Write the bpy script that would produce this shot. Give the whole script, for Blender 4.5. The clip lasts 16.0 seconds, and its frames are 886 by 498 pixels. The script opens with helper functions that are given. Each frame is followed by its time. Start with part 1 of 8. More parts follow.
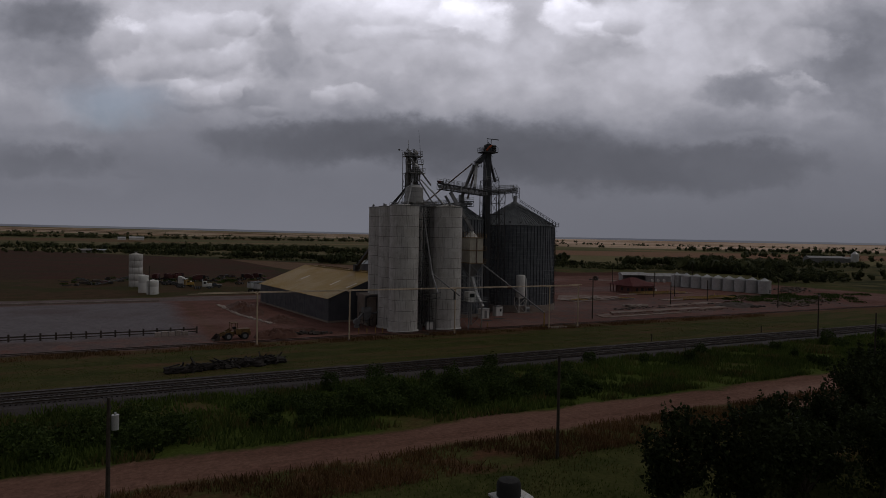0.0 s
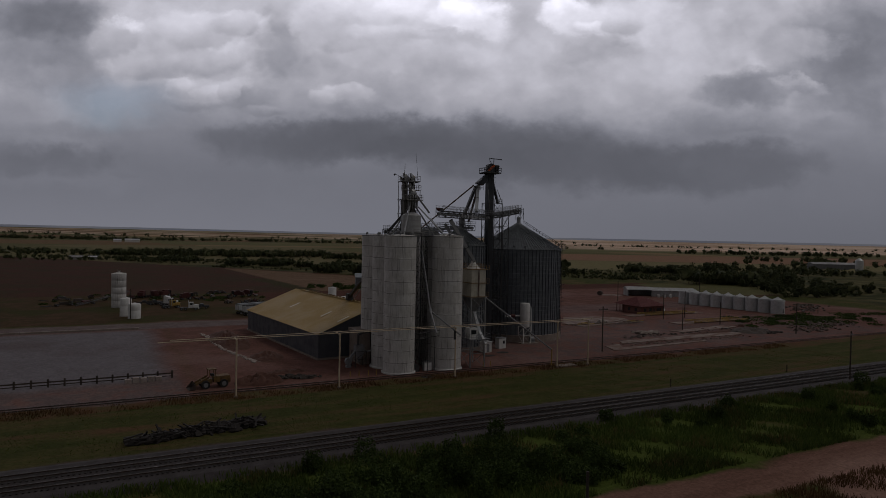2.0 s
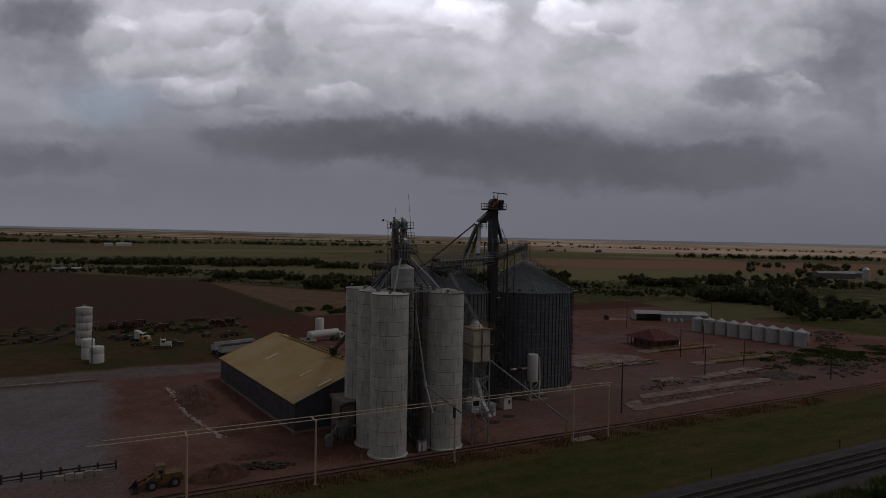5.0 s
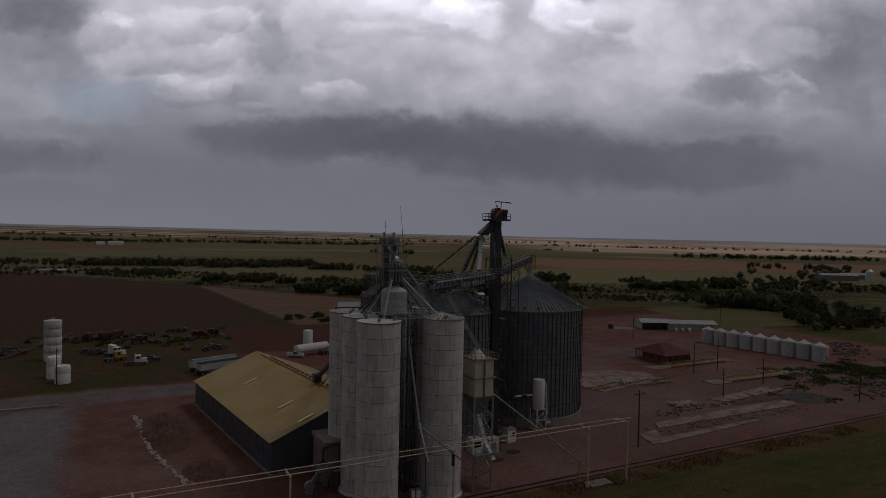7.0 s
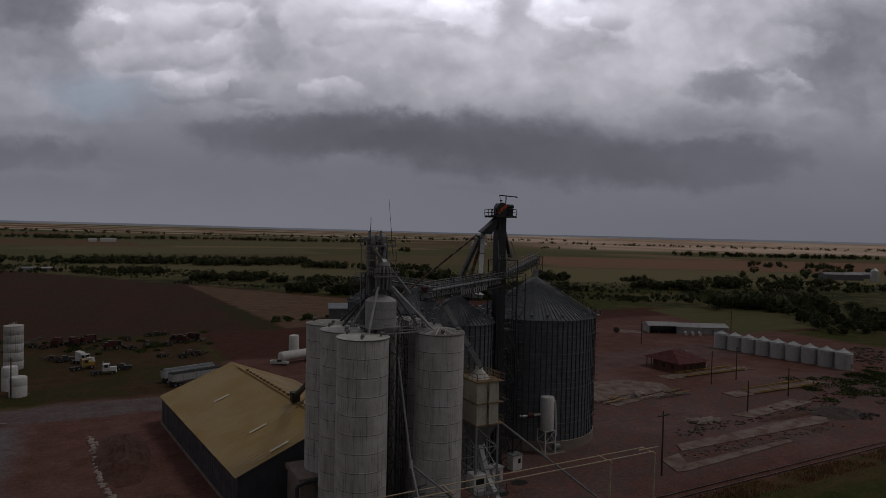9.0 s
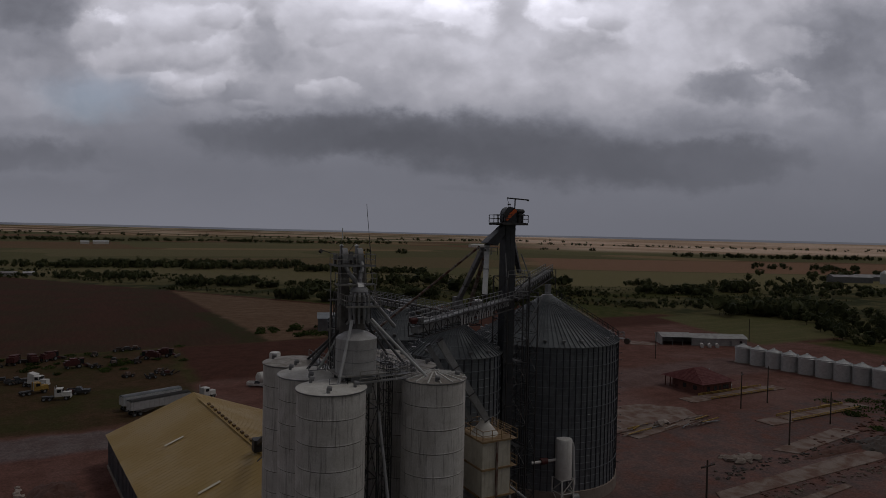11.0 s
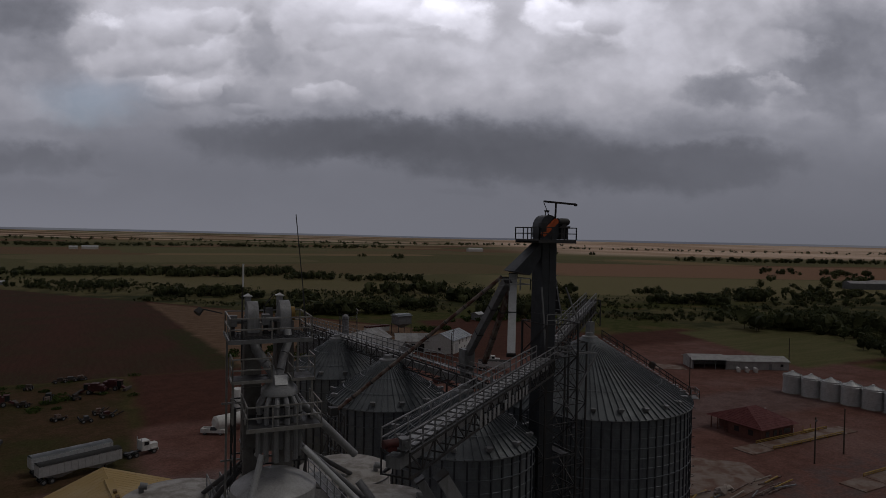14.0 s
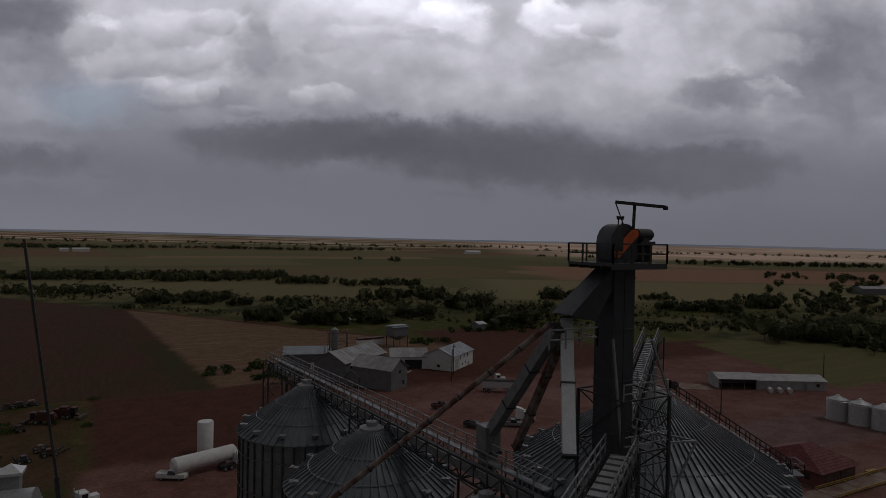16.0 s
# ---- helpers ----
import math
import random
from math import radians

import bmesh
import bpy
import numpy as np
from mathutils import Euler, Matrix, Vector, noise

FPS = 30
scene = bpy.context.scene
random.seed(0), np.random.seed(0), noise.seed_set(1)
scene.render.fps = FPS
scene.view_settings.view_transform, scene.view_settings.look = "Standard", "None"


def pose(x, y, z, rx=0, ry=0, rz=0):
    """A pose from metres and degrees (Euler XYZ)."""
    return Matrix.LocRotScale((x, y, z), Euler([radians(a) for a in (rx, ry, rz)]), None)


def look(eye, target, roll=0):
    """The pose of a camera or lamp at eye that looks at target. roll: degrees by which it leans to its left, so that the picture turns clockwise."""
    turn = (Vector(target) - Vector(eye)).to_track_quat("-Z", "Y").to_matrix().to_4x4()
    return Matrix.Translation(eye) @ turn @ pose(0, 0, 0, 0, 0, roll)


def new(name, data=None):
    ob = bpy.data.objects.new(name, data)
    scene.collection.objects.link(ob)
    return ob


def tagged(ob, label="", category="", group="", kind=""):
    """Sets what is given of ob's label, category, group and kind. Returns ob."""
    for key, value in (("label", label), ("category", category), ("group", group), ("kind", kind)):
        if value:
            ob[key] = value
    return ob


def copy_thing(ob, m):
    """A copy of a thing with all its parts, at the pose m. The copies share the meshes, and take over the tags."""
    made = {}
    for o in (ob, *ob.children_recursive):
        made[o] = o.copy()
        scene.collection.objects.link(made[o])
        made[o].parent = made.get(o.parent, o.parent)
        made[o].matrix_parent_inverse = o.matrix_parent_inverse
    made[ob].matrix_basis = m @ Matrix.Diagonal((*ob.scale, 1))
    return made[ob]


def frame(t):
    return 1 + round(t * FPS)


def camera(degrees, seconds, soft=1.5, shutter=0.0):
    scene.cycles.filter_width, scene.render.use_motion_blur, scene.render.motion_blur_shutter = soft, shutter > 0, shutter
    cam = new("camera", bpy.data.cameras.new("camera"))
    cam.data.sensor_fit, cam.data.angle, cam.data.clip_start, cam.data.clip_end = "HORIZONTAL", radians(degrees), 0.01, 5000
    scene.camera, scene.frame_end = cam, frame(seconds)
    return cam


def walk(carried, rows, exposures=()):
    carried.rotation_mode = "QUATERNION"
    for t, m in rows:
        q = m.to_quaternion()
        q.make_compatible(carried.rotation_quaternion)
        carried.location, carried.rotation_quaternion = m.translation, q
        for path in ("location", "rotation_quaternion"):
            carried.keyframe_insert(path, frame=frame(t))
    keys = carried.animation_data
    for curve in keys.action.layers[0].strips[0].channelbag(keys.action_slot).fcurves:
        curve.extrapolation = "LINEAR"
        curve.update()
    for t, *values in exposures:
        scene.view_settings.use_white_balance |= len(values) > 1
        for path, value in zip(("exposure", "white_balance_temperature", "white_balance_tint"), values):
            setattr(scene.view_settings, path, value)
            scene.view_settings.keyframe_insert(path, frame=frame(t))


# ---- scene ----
cam = camera(69.34, 16.0, soft=0.8)
ROWS = [  # seconds, x, y, z, yaw, pitch, roll
    (0.0, -0.000, 0.000, 21.177, -27.219, -1.027, -1.071),
    (0.5, 1.189, 2.577, 22.847, -27.258, -1.035, -1.095),
    (1.0, 2.451, 5.180, 24.573, -27.308, -1.041, -1.113),
    (1.5, 3.783, 7.917, 26.321, -27.347, -1.052, -1.121),
    (2.0, 5.167, 10.802, 28.085, -27.371, -1.056, -1.120),
    (2.5, 6.586, 13.744, 29.795, -27.399, -1.062, -1.109),
    (3.0, 8.049, 16.711, 31.514, -27.444, -1.061, -1.094),
    (3.5, 9.539, 19.723, 33.174, -27.500, -1.067, -1.077),
    (4.0, 11.060, 22.770, 34.764, -27.562, -1.076, -1.064),
    (6.5, 19.116, 38.802, 41.499, -27.980, -1.198, -1.135),
    (7.0, 20.857, 42.197, 41.496, -28.059, -1.280, -1.168),
    (7.5, 22.653, 45.645, 41.448, -28.146, -1.360, -1.196),
    (8.0, 24.510, 49.127, 41.438, -28.232, -1.429, -1.224),
    (8.5, 26.425, 52.675, 41.477, -28.303, -1.484, -1.251),
    (9.0, 28.432, 56.358, 41.689, -28.359, -1.505, -1.284),
    (11.5, 40.876, 78.711, 43.517, -28.605, -1.387, -1.128),
    (12.0, 43.418, 83.451, 43.860, -28.638, -1.330, -1.103),
    (12.5, 45.929, 88.221, 44.182, -28.670, -1.274, -1.080),
    (13.0, 48.425, 93.011, 44.444, -28.716, -1.221, -1.064),
    (13.5, 50.936, 97.867, 44.668, -28.770, -1.172, -1.055),
    (14.0, 53.425, 102.815, 44.925, -28.829, -1.124, -1.049),
    (14.5, 55.930, 107.800, 45.228, -28.894, -1.072, -1.051),
    (15.0, 58.454, 112.814, 45.484, -28.954, -1.021, -1.060),
    (15.5, 60.981, 117.825, 45.749, -29.017, -0.972, -1.082),
    (16.0, 63.409, 122.807, 46.037, -29.095, -0.935, -1.110),
]
walk(cam, [(t, pose(x, y, z, 90 + pitch, roll, yaw)) for t, x, y, z, yaw, pitch, roll in ROWS])

# ---- world, sun, exposure ----


class Nodes:
    """Short hands for a node tree."""

    def __init__(self, tree):
        self.t = tree
        tree.nodes.clear()

    def add(self, kind, **inputs):
        n = self.t.nodes.new(kind)
        for key, value in inputs.items():
            self.put(n.inputs[int(key[1:])] if key[0] == "i" and key[1:].isdigit() else n.inputs[key], value)
        return n

    def put(self, socket, value):
        if isinstance(value, bpy.types.NodeSocket):
            self.t.links.new(value, socket)
        else:
            socket.default_value = value

    def math(self, op, a, b=0.0, c=0.0, clamp=False):
        n = self.add("ShaderNodeMath", i0=a, i1=b, i2=c)
        n.operation, n.use_clamp = op, clamp
        return n.outputs[0]

    def vec(self, op, a, b=(0, 0, 0)):
        n = self.add("ShaderNodeVectorMath", i0=a, i1=b)
        n.operation = op
        return n.outputs["Value"] if op in ("DOT_PRODUCT", "LENGTH") else n.outputs[0]

    def xyz(self, v):
        return self.add("ShaderNodeSeparateXYZ", i0=v).outputs

    def join(self, x, y, z):
        return self.add("ShaderNodeCombineXYZ", i0=x, i1=y, i2=z).outputs[0]

    def noise(self, v, scale, detail=4.0, rough=0.55, warp=0.0, color=False):
        n = self.add("ShaderNodeTexNoise", Vector=v, Scale=scale, Detail=detail, Roughness=rough, Distortion=warp)
        return n.outputs["Color" if color else "Fac"]

    def span(self, v, a, b, lo=0.0, hi=1.0, smooth=True):
        n = self.add("ShaderNodeMapRange", i0=v, i1=a, i2=b, i3=lo, i4=hi)
        n.interpolation_type = "SMOOTHSTEP" if smooth else "LINEAR"
        return n.outputs[0]

    def mix(self, f, a, b, mode="MIX"):
        n = self.t.nodes.new("ShaderNodeMix")
        n.data_type, n.blend_type = "RGBA", mode
        self.put(n.inputs[0], f)
        for s, value in ((n.inputs[6], a), (n.inputs[7], b)):
            self.put(s, value if isinstance(value, bpy.types.NodeSocket) else (*value[:3], 1))
        return n.outputs[2]


SUN_EL, SUN_AZ = 58.0, 115.0   # degrees above the horizon; degrees clockwise from +y
world = bpy.data.worlds.new("cloudy_sky")
scene.world = world
world.use_nodes = True
world.cycles.sampling_method, world.cycles.sample_map_resolution = "MANUAL", 512
N = Nodes(world.node_tree)
way = N.add("ShaderNodeTexCoord").outputs["Generated"]
dx, dy, dz = N.xyz(way)
AHEAD = (0.4695, 0.8829, 0.0)
ahead = N.vec("DOT_PRODUCT", way, AHEAD)
side = N.vec("DOT_PRODUCT", way, (0.8829, -0.4695, 0.0))
front = N.math("MAXIMUM", ahead, 0.2)
su, sv = N.math("DIVIDE", side, front), N.math("DIVIDE", dz, front)
flat = N.join(su, N.math("MULTIPLY", sv, 1.35), 0.0)
curl = N.vec("ADD", N.vec("MULTIPLY", N.vec("SUBTRACT", N.noise(flat, 6.0, 2.0, 0.5, color=True), (0.5, 0.5, 0.5)), (0.10, 0.06, 0)),
             N.vec("MULTIPLY", N.vec("SUBTRACT", N.noise(flat, 22.0, 5.0, 0.6, color=True), (0.5, 0.5, 0.5)), (0.062, 0.050, 0)))
wx, wy, wz = N.xyz(curl)
cu, cv = N.math("ADD", su, wx), N.math("ADD", sv, wy)


tone = N.span(sv, 0.08, 0.30, 0.152, 0.32)


def mass(u, v, ru, rv, top, foot, edge, amount=1.0, place=(cu, cv), rag=None):
    """Lays a cloud over the sky: place, size, brightness at top and foot, firmness of the edge, density."""
    global tone
    ru, rv = ru * 1.12, rv * 1.12
    a = N.math("MULTIPLY_ADD", place[0], 1 / ru, -u / ru)
    b = N.math("MULTIPLY_ADD", place[1], 1 / rv, -v / rv)
    r = N.math("MULTIPLY_ADD", b, b, N.math("MULTIPLY", a, a))
    if rag:
        r = N.math("ADD", r, rag)
    inside = N.span(r, 1.0, edge * edge, 0.0, amount)
    over = N.t.nodes.new("ShaderNodeMix")
    for socket, value in ((over.inputs[0], inside), (over.inputs[2], tone), (over.inputs[3], N.span(b, -0.8, 0.8, foot, top))):
        N.put(socket, value)
    tone = over.outputs[0]


# the large soft masses first
mass(-0.034, 0.299, 0.593, 0.119, 0.400, 0.320, 0.00)
mass(-0.651, 0.323, 0.125, 0.065, 0.135, 0.170, 0.20)
mass(-0.627, 0.259, 0.131, 0.053, 0.200, 0.200, 0.00)
mass(-0.633, 0.166, 0.125, 0.039, 0.270, 0.220, 0.00)
mass(-0.609, 0.099, 0.142, 0.042, 0.150, 0.170, 0.10)
mass(-0.407, 0.292, 0.172, 0.071, 0.420, 0.330, 0.35)
mass(-0.247, 0.278, 0.056, 0.083, 0.280, 0.260, 0.10)
mass(-0.354, 0.318, 0.083, 0.034, 0.520, 0.390, 0.50)
mass(-0.491, 0.306, 0.065, 0.031, 0.500, 0.360, 0.60)
mass(-0.529, 0.289, 0.036, 0.025, 0.420, 0.330, 0.60)
mass(-0.425, 0.287, 0.047, 0.033, 0.470, 0.370, 0.50)
mass(-0.378, 0.275, 0.077, 0.030, 0.430, 0.350, 0.40)
mass(-0.372, 0.212, 0.065, 0.033, 0.400, 0.200, 0.20)
mass(-0.402, 0.218, 0.036, 0.024, 0.380, 0.260, 0.40)
mass(-0.330, 0.220, 0.025, 0.024, 0.380, 0.220, 0.45)
mass(-0.164, 0.213, 0.071, 0.034, 0.360, 0.180, 0.10)
mass(-0.188, 0.225, 0.030, 0.019, 0.340, 0.280, 0.30)
mass(-0.093, 0.355, 0.160, 0.068, 0.720, 0.480, 0.20)
mass(-0.140, 0.326, 0.071, 0.028, 0.620, 0.420, 0.50)
mass(-0.040, 0.336, 0.071, 0.034, 0.720, 0.480, 0.50)
mass(-0.134, 0.289, 0.089, 0.028, 0.330, 0.300, 0.40)
mass(-0.004, 0.305, 0.062, 0.023, 0.360, 0.320, 0.40)
mass(-0.093, 0.251, 0.148, 0.045, 0.360, 0.280, 0.10)
mass(0.058, 0.337, 0.053, 0.036, 0.600, 0.450, 0.30)
mass(0.127, 0.326, 0.053, 0.068, 0.360, 0.360, 0.30)
mass(0.177, 0.354, 0.056, 0.037, 0.820, 0.560, 0.40)
mass(0.257, 0.343, 0.119, 0.047, 0.550, 0.400, 0.10)
mass(0.236, 0.303, 0.068, 0.026, 0.330, 0.300, 0.10)
mass(0.302, 0.237, 0.160, 0.065, 0.360, 0.290, 0.10)
mass(0.183, 0.229, 0.074, 0.036, 0.380, 0.290, 0.30)
mass(0.637, 0.294, 0.160, 0.119, 0.155, 0.165, 0.10)
mass(0.456, 0.234, 0.080, 0.034, 0.165, 0.200, 0.20)
mass(0.527, 0.304, 0.074, 0.036, 0.300, 0.260, 0.20)
mass(0.539, 0.239, 0.056, 0.014, 0.320, 0.220, 0.30)
mass(0.480, 0.183, 0.154, 0.024, 0.260, 0.190, 0.10)
mass(-0.235, 0.137, 0.196, 0.034, 0.120, 0.132, 0.00)
mass(-0.093, 0.151, 0.184, 0.045, 0.112, 0.104, 0.00)
mass(0.064, 0.140, 0.202, 0.055, 0.110, 0.104, 0.00)
mass(0.272, 0.115, 0.255, 0.046, 0.108, 0.104, 0.00)
mass(0.450, 0.123, 0.154, 0.036, 0.125, 0.120, 0.00)
round_ = N.vec("ADD", N.join(su, N.math("MULTIPLY", sv, 1.25), 0.0), N.vec("MULTIPLY", curl, (0.8, 0.8, 0)))
billow = 0.0
for scale, share in ((9.0, 0.40), (21.0, 0.28), (45.0, 0.14)):
    cell = N.add("ShaderNodeTexVoronoi", Vector=round_, Scale=scale)
    cell.feature = "SMOOTH_F1"
    N.put(cell.inputs["Smoothness"], 0.6)
    billow = N.math("ADD", billow, N.math("MULTIPLY", N.math("SUBTRACT", 0.42, cell.outputs["Distance"]), share))
fine = N.math("SUBTRACT", N.noise(flat, 16.0, 6.0, 0.6), 0.5)
shape = N.math("MULTIPLY", N.math("ADD", N.math("MULTIPLY", billow, 0.75), N.math("MULTIPLY", fine, 0.40)), N.span(sv, 0.09, 0.24, 0.16, 1.0))
tone = N.math("MULTIPLY", tone, N.span(sv, 0.15, 0.28, 1.06, 1.47))
# ragged edges: fine curls pushed out of each heaped cloud
rag_at = N.vec("ADD", N.join(su, N.math("MULTIPLY", sv, 1.2), 0.0), N.vec("MULTIPLY", curl, (0.35, 0.35, 0)))
rag = N.math("MULTIPLY", N.math("SUBTRACT", N.noise(rag_at, 13.0, 6.0, 0.60), 0.5), 1.1)
for scale, share in ((28.0, 0.55), (70.0, 0.30)):
    cell = N.add("ShaderNodeTexVoronoi", Vector=rag_at, Scale=scale)
    cell.feature = "SMOOTH_F1"
    N.put(cell.inputs["Smoothness"], 0.35)
    rag = N.math("ADD", rag, N.math("MULTIPLY", N.math("SUBTRACT", cell.outputs["Distance"], 0.42), share))


rag_place = (N.math("ADD", su, N.math("MULTIPLY", wx, 0.4)), N.math("ADD", sv, N.math("MULTIPLY", wy, 0.4)))


def heap_cloud(*shape_):
    """A cloud with a ragged, firm rim and a shaded foot."""
    mass(*shape_, rag_place, rag)


# left bank
heap_cloud(-0.639, 0.329, 0.097, 0.040, 0.125, 0.120, 0.10, 0.35)
heap_cloud(-0.652, 0.274, 0.097, 0.023, 0.220, 0.190, 0.20, 0.35)
heap_cloud(-0.673, 0.148, 0.053, 0.014, 0.250, 0.210, 0.20, 0.49)
heap_cloud(-0.594, 0.158, 0.132, 0.014, 0.190, 0.170, 0.10, 0.35)
heap_cloud(-0.625, 0.107, 0.115, 0.030, 0.105, 0.115, 0.35, 0.42)
heap_cloud(-0.515, 0.091, 0.032, 0.007, 0.170, 0.140, 0.20, 0.35)
# heaped clouds over the gap
heap_cloud(-0.451, 0.293, 0.101, 0.053, 0.497, 0.336, 0.55, 0.70)
heap_cloud(-0.530, 0.299, 0.042, 0.035, 0.469, 0.336, 0.65, 0.80)
heap_cloud(-0.403, 0.316, 0.075, 0.034, 0.662, 0.426, 0.70, 0.90)
heap_cloud(-0.337, 0.325, 0.041, 0.021, 0.649, 0.426, 0.75, 0.90)
heap_cloud(-0.472, 0.260, 0.075, 0.025, 0.483, 0.302, 0.60, 0.70)
heap_cloud(-0.389, 0.264, 0.066, 0.025, 0.524, 0.314, 0.55, 0.70)
heap_cloud(-0.284, 0.293, 0.044, 0.062, 0.345, 0.246, 0.30, 0.60)
# small bright heads
heap_cloud(-0.314, 0.209, 0.053, 0.026, 0.276, 0.190, 0.30, 0.50)
heap_cloud(-0.388, 0.204, 0.056, 0.019, 0.469, 0.224, 0.65, 0.90)
heap_cloud(-0.412, 0.223, 0.034, 0.019, 0.538, 0.336, 0.75, 1.00)
heap_cloud(-0.371, 0.217, 0.030, 0.016, 0.538, 0.336, 0.75, 1.00)
heap_cloud(-0.342, 0.219, 0.018, 0.023, 0.524, 0.291, 0.80, 1.00)
heap_cloud(-0.292, 0.190, 0.034, 0.011, 0.359, 0.224, 0.60, 0.80)
heap_cloud(-0.174, 0.207, 0.066, 0.023, 0.428, 0.235, 0.50, 0.80)
heap_cloud(-0.165, 0.223, 0.041, 0.016, 0.566, 0.370, 0.70, 1.00)
heap_cloud(-0.204, 0.213, 0.025, 0.014, 0.511, 0.325, 0.70, 0.90)
# bright crown
heap_cloud(-0.131, 0.296, 0.115, 0.066, 0.580, 0.370, 0.40, 0.50)
heap_cloud(-0.206, 0.323, 0.044, 0.053, 0.718, 0.448, 0.70, 0.90)
heap_cloud(-0.088, 0.346, 0.123, 0.030, 0.883, 0.582, 0.60, 0.90)
heap_cloud(-0.114, 0.316, 0.062, 0.016, 0.718, 0.470, 0.65, 0.80)
heap_cloud(-0.179, 0.297, 0.042, 0.011, 0.497, 0.370, 0.50, 0.60)
heap_cloud(-0.048, 0.309, 0.032, 0.009, 0.580, 0.426, 0.50, 0.60)
heap_cloud(0.008, 0.348, 0.055, 0.025, 1.076, 0.739, 0.65, 0.90)
heap_cloud(-0.017, 0.272, 0.097, 0.035, 0.593, 0.381, 0.40, 0.60)
# grey column and bright rent
heap_cloud(0.100, 0.327, 0.037, 0.057, 0.360, 0.320, 0.00, 0.25)
heap_cloud(0.170, 0.355, 0.046, 0.021, 0.950, 0.720, 0.45, 0.70)
heap_cloud(0.210, 0.332, 0.039, 0.011, 0.911, 0.560, 0.60, 0.90)
heap_cloud(0.267, 0.336, 0.041, 0.018, 0.745, 0.470, 0.65, 0.90)
heap_cloud(0.202, 0.291, 0.079, 0.019, 0.300, 0.280, 0.00, 0.22)
heap_cloud(0.259, 0.308, 0.018, 0.006, 0.270, 0.290, 0.20, 0.22)
# grey right-hand banks
heap_cloud(0.474, 0.295, 0.079, 0.026, 0.310, 0.240, 0.05, 0.22)
heap_cloud(0.422, 0.278, 0.044, 0.012, 0.220, 0.240, 0.00, 0.18)
heap_cloud(0.441, 0.229, 0.071, 0.023, 0.170, 0.135, 0.00, 0.25)
heap_cloud(0.515, 0.257, 0.055, 0.018, 0.190, 0.170, 0.00, 0.18)
heap_cloud(0.537, 0.237, 0.037, 0.007, 0.220, 0.180, 0.10, 0.22)
heap_cloud(0.624, 0.281, 0.097, 0.079, 0.115, 0.115, 0.00, 0.22)
heap_cloud(0.407, 0.175, 0.062, 0.009, 0.220, 0.175, 0.00, 0.25)
heap_cloud(0.292, 0.204, 0.079, 0.016, 0.300, 0.230, 0.00, 0.18)
heap_cloud(0.478, 0.164, 0.106, 0.012, 0.170, 0.150, 0.00, 0.18)
# long dark base
heap_cloud(-0.322, 0.152, 0.097, 0.022, 0.125, 0.110, 0.00, 0.34)
heap_cloud(-0.199, 0.137, 0.150, 0.024, 0.105, 0.100, 0.00, 0.34)
heap_cloud(-0.023, 0.138, 0.150, 0.029, 0.092, 0.096, 0.00, 0.34)
heap_cloud(0.101, 0.117, 0.150, 0.035, 0.096, 0.102, 0.00, 0.30)
heap_cloud(0.259, 0.109, 0.168, 0.029, 0.108, 0.102, 0.00, 0.25)
heap_cloud(0.049, 0.072, 0.062, 0.007, 0.135, 0.128, 0.00, 0.30)
tone = N.math("MAXIMUM", N.math("MULTIPLY", tone, N.math("ADD", 1.0, N.math("MULTIPLY", shape, 0.95))), 0.05)
low = N.span(sv, -0.005, 0.09)
tone = N.math("ADD", N.math("MULTIPLY", tone, low), N.math("MULTIPLY", N.math("SUBTRACT", 1.0, low), N.span(su, -0.7, 0.7, 0.180, 0.140)))
near_tint = N.mix(N.span(tone, 0.08, 0.45), (0.96, 0.986, 1.175), (1.0, 0.99, 1.115))
seen = N.mix(1.0, N.join(tone, tone, tone), near_tint, "MULTIPLY")
# the rest of the sky: broken grey cloud
over = N.math("ADD", 0.105, N.math("MULTIPLY", N.math("SUBTRACT", N.noise(way, 2.6, 5.0), 0.5), 0.16))
rest = N.mix(1.0, N.join(over, over, over), (1.02, 0.99, 1.04), "MULTIPLY")
cloud = N.mix(N.math("MULTIPLY", N.span(ahead, 0.3, 0.62), N.span(dz, 0.62, 0.34)), rest, seen)
sky = N.add("ShaderNodeTexSky")
sky.sky_type, sky.sun_disc = "NISHITA", False
sky.sun_elevation, sky.sun_rotation = radians(SUN_EL), radians(SUN_AZ)
clear = N.mix(1.0, sky.outputs[0], (0.075, 0.075, 0.075), "MULTIPLY")
hole = N.vec("MULTIPLY", N.vec("SUBTRACT", N.join(cu, cv, 0.0), (-0.53, 0.205, 0.0)), (6.4, 17.9, 0.0))
gap = N.math("MULTIPLY", N.span(N.vec("LENGTH", hole), 1.0, 0.0), 0.38)
mixed = N.mix(gap, cloud, clear)
N.put(N.add("ShaderNodeOutputWorld").inputs[0], N.add("ShaderNodeBackground", Color=mixed, Strength=1.0).outputs[0])

sun = new("sun", bpy.data.lights.new("sun", "SUN"))
sun.data.energy, sun.data.angle, sun.data.color = 0.32, radians(14), (1.0, 0.95, 0.88)
sun.matrix_world = look((0, 0, 300), (-math.sin(radians(SUN_AZ)) * 100, -math.cos(radians(SUN_AZ)) * 100, 300 - 100 * math.tan(radians(SUN_EL))))

# ---- materials ----


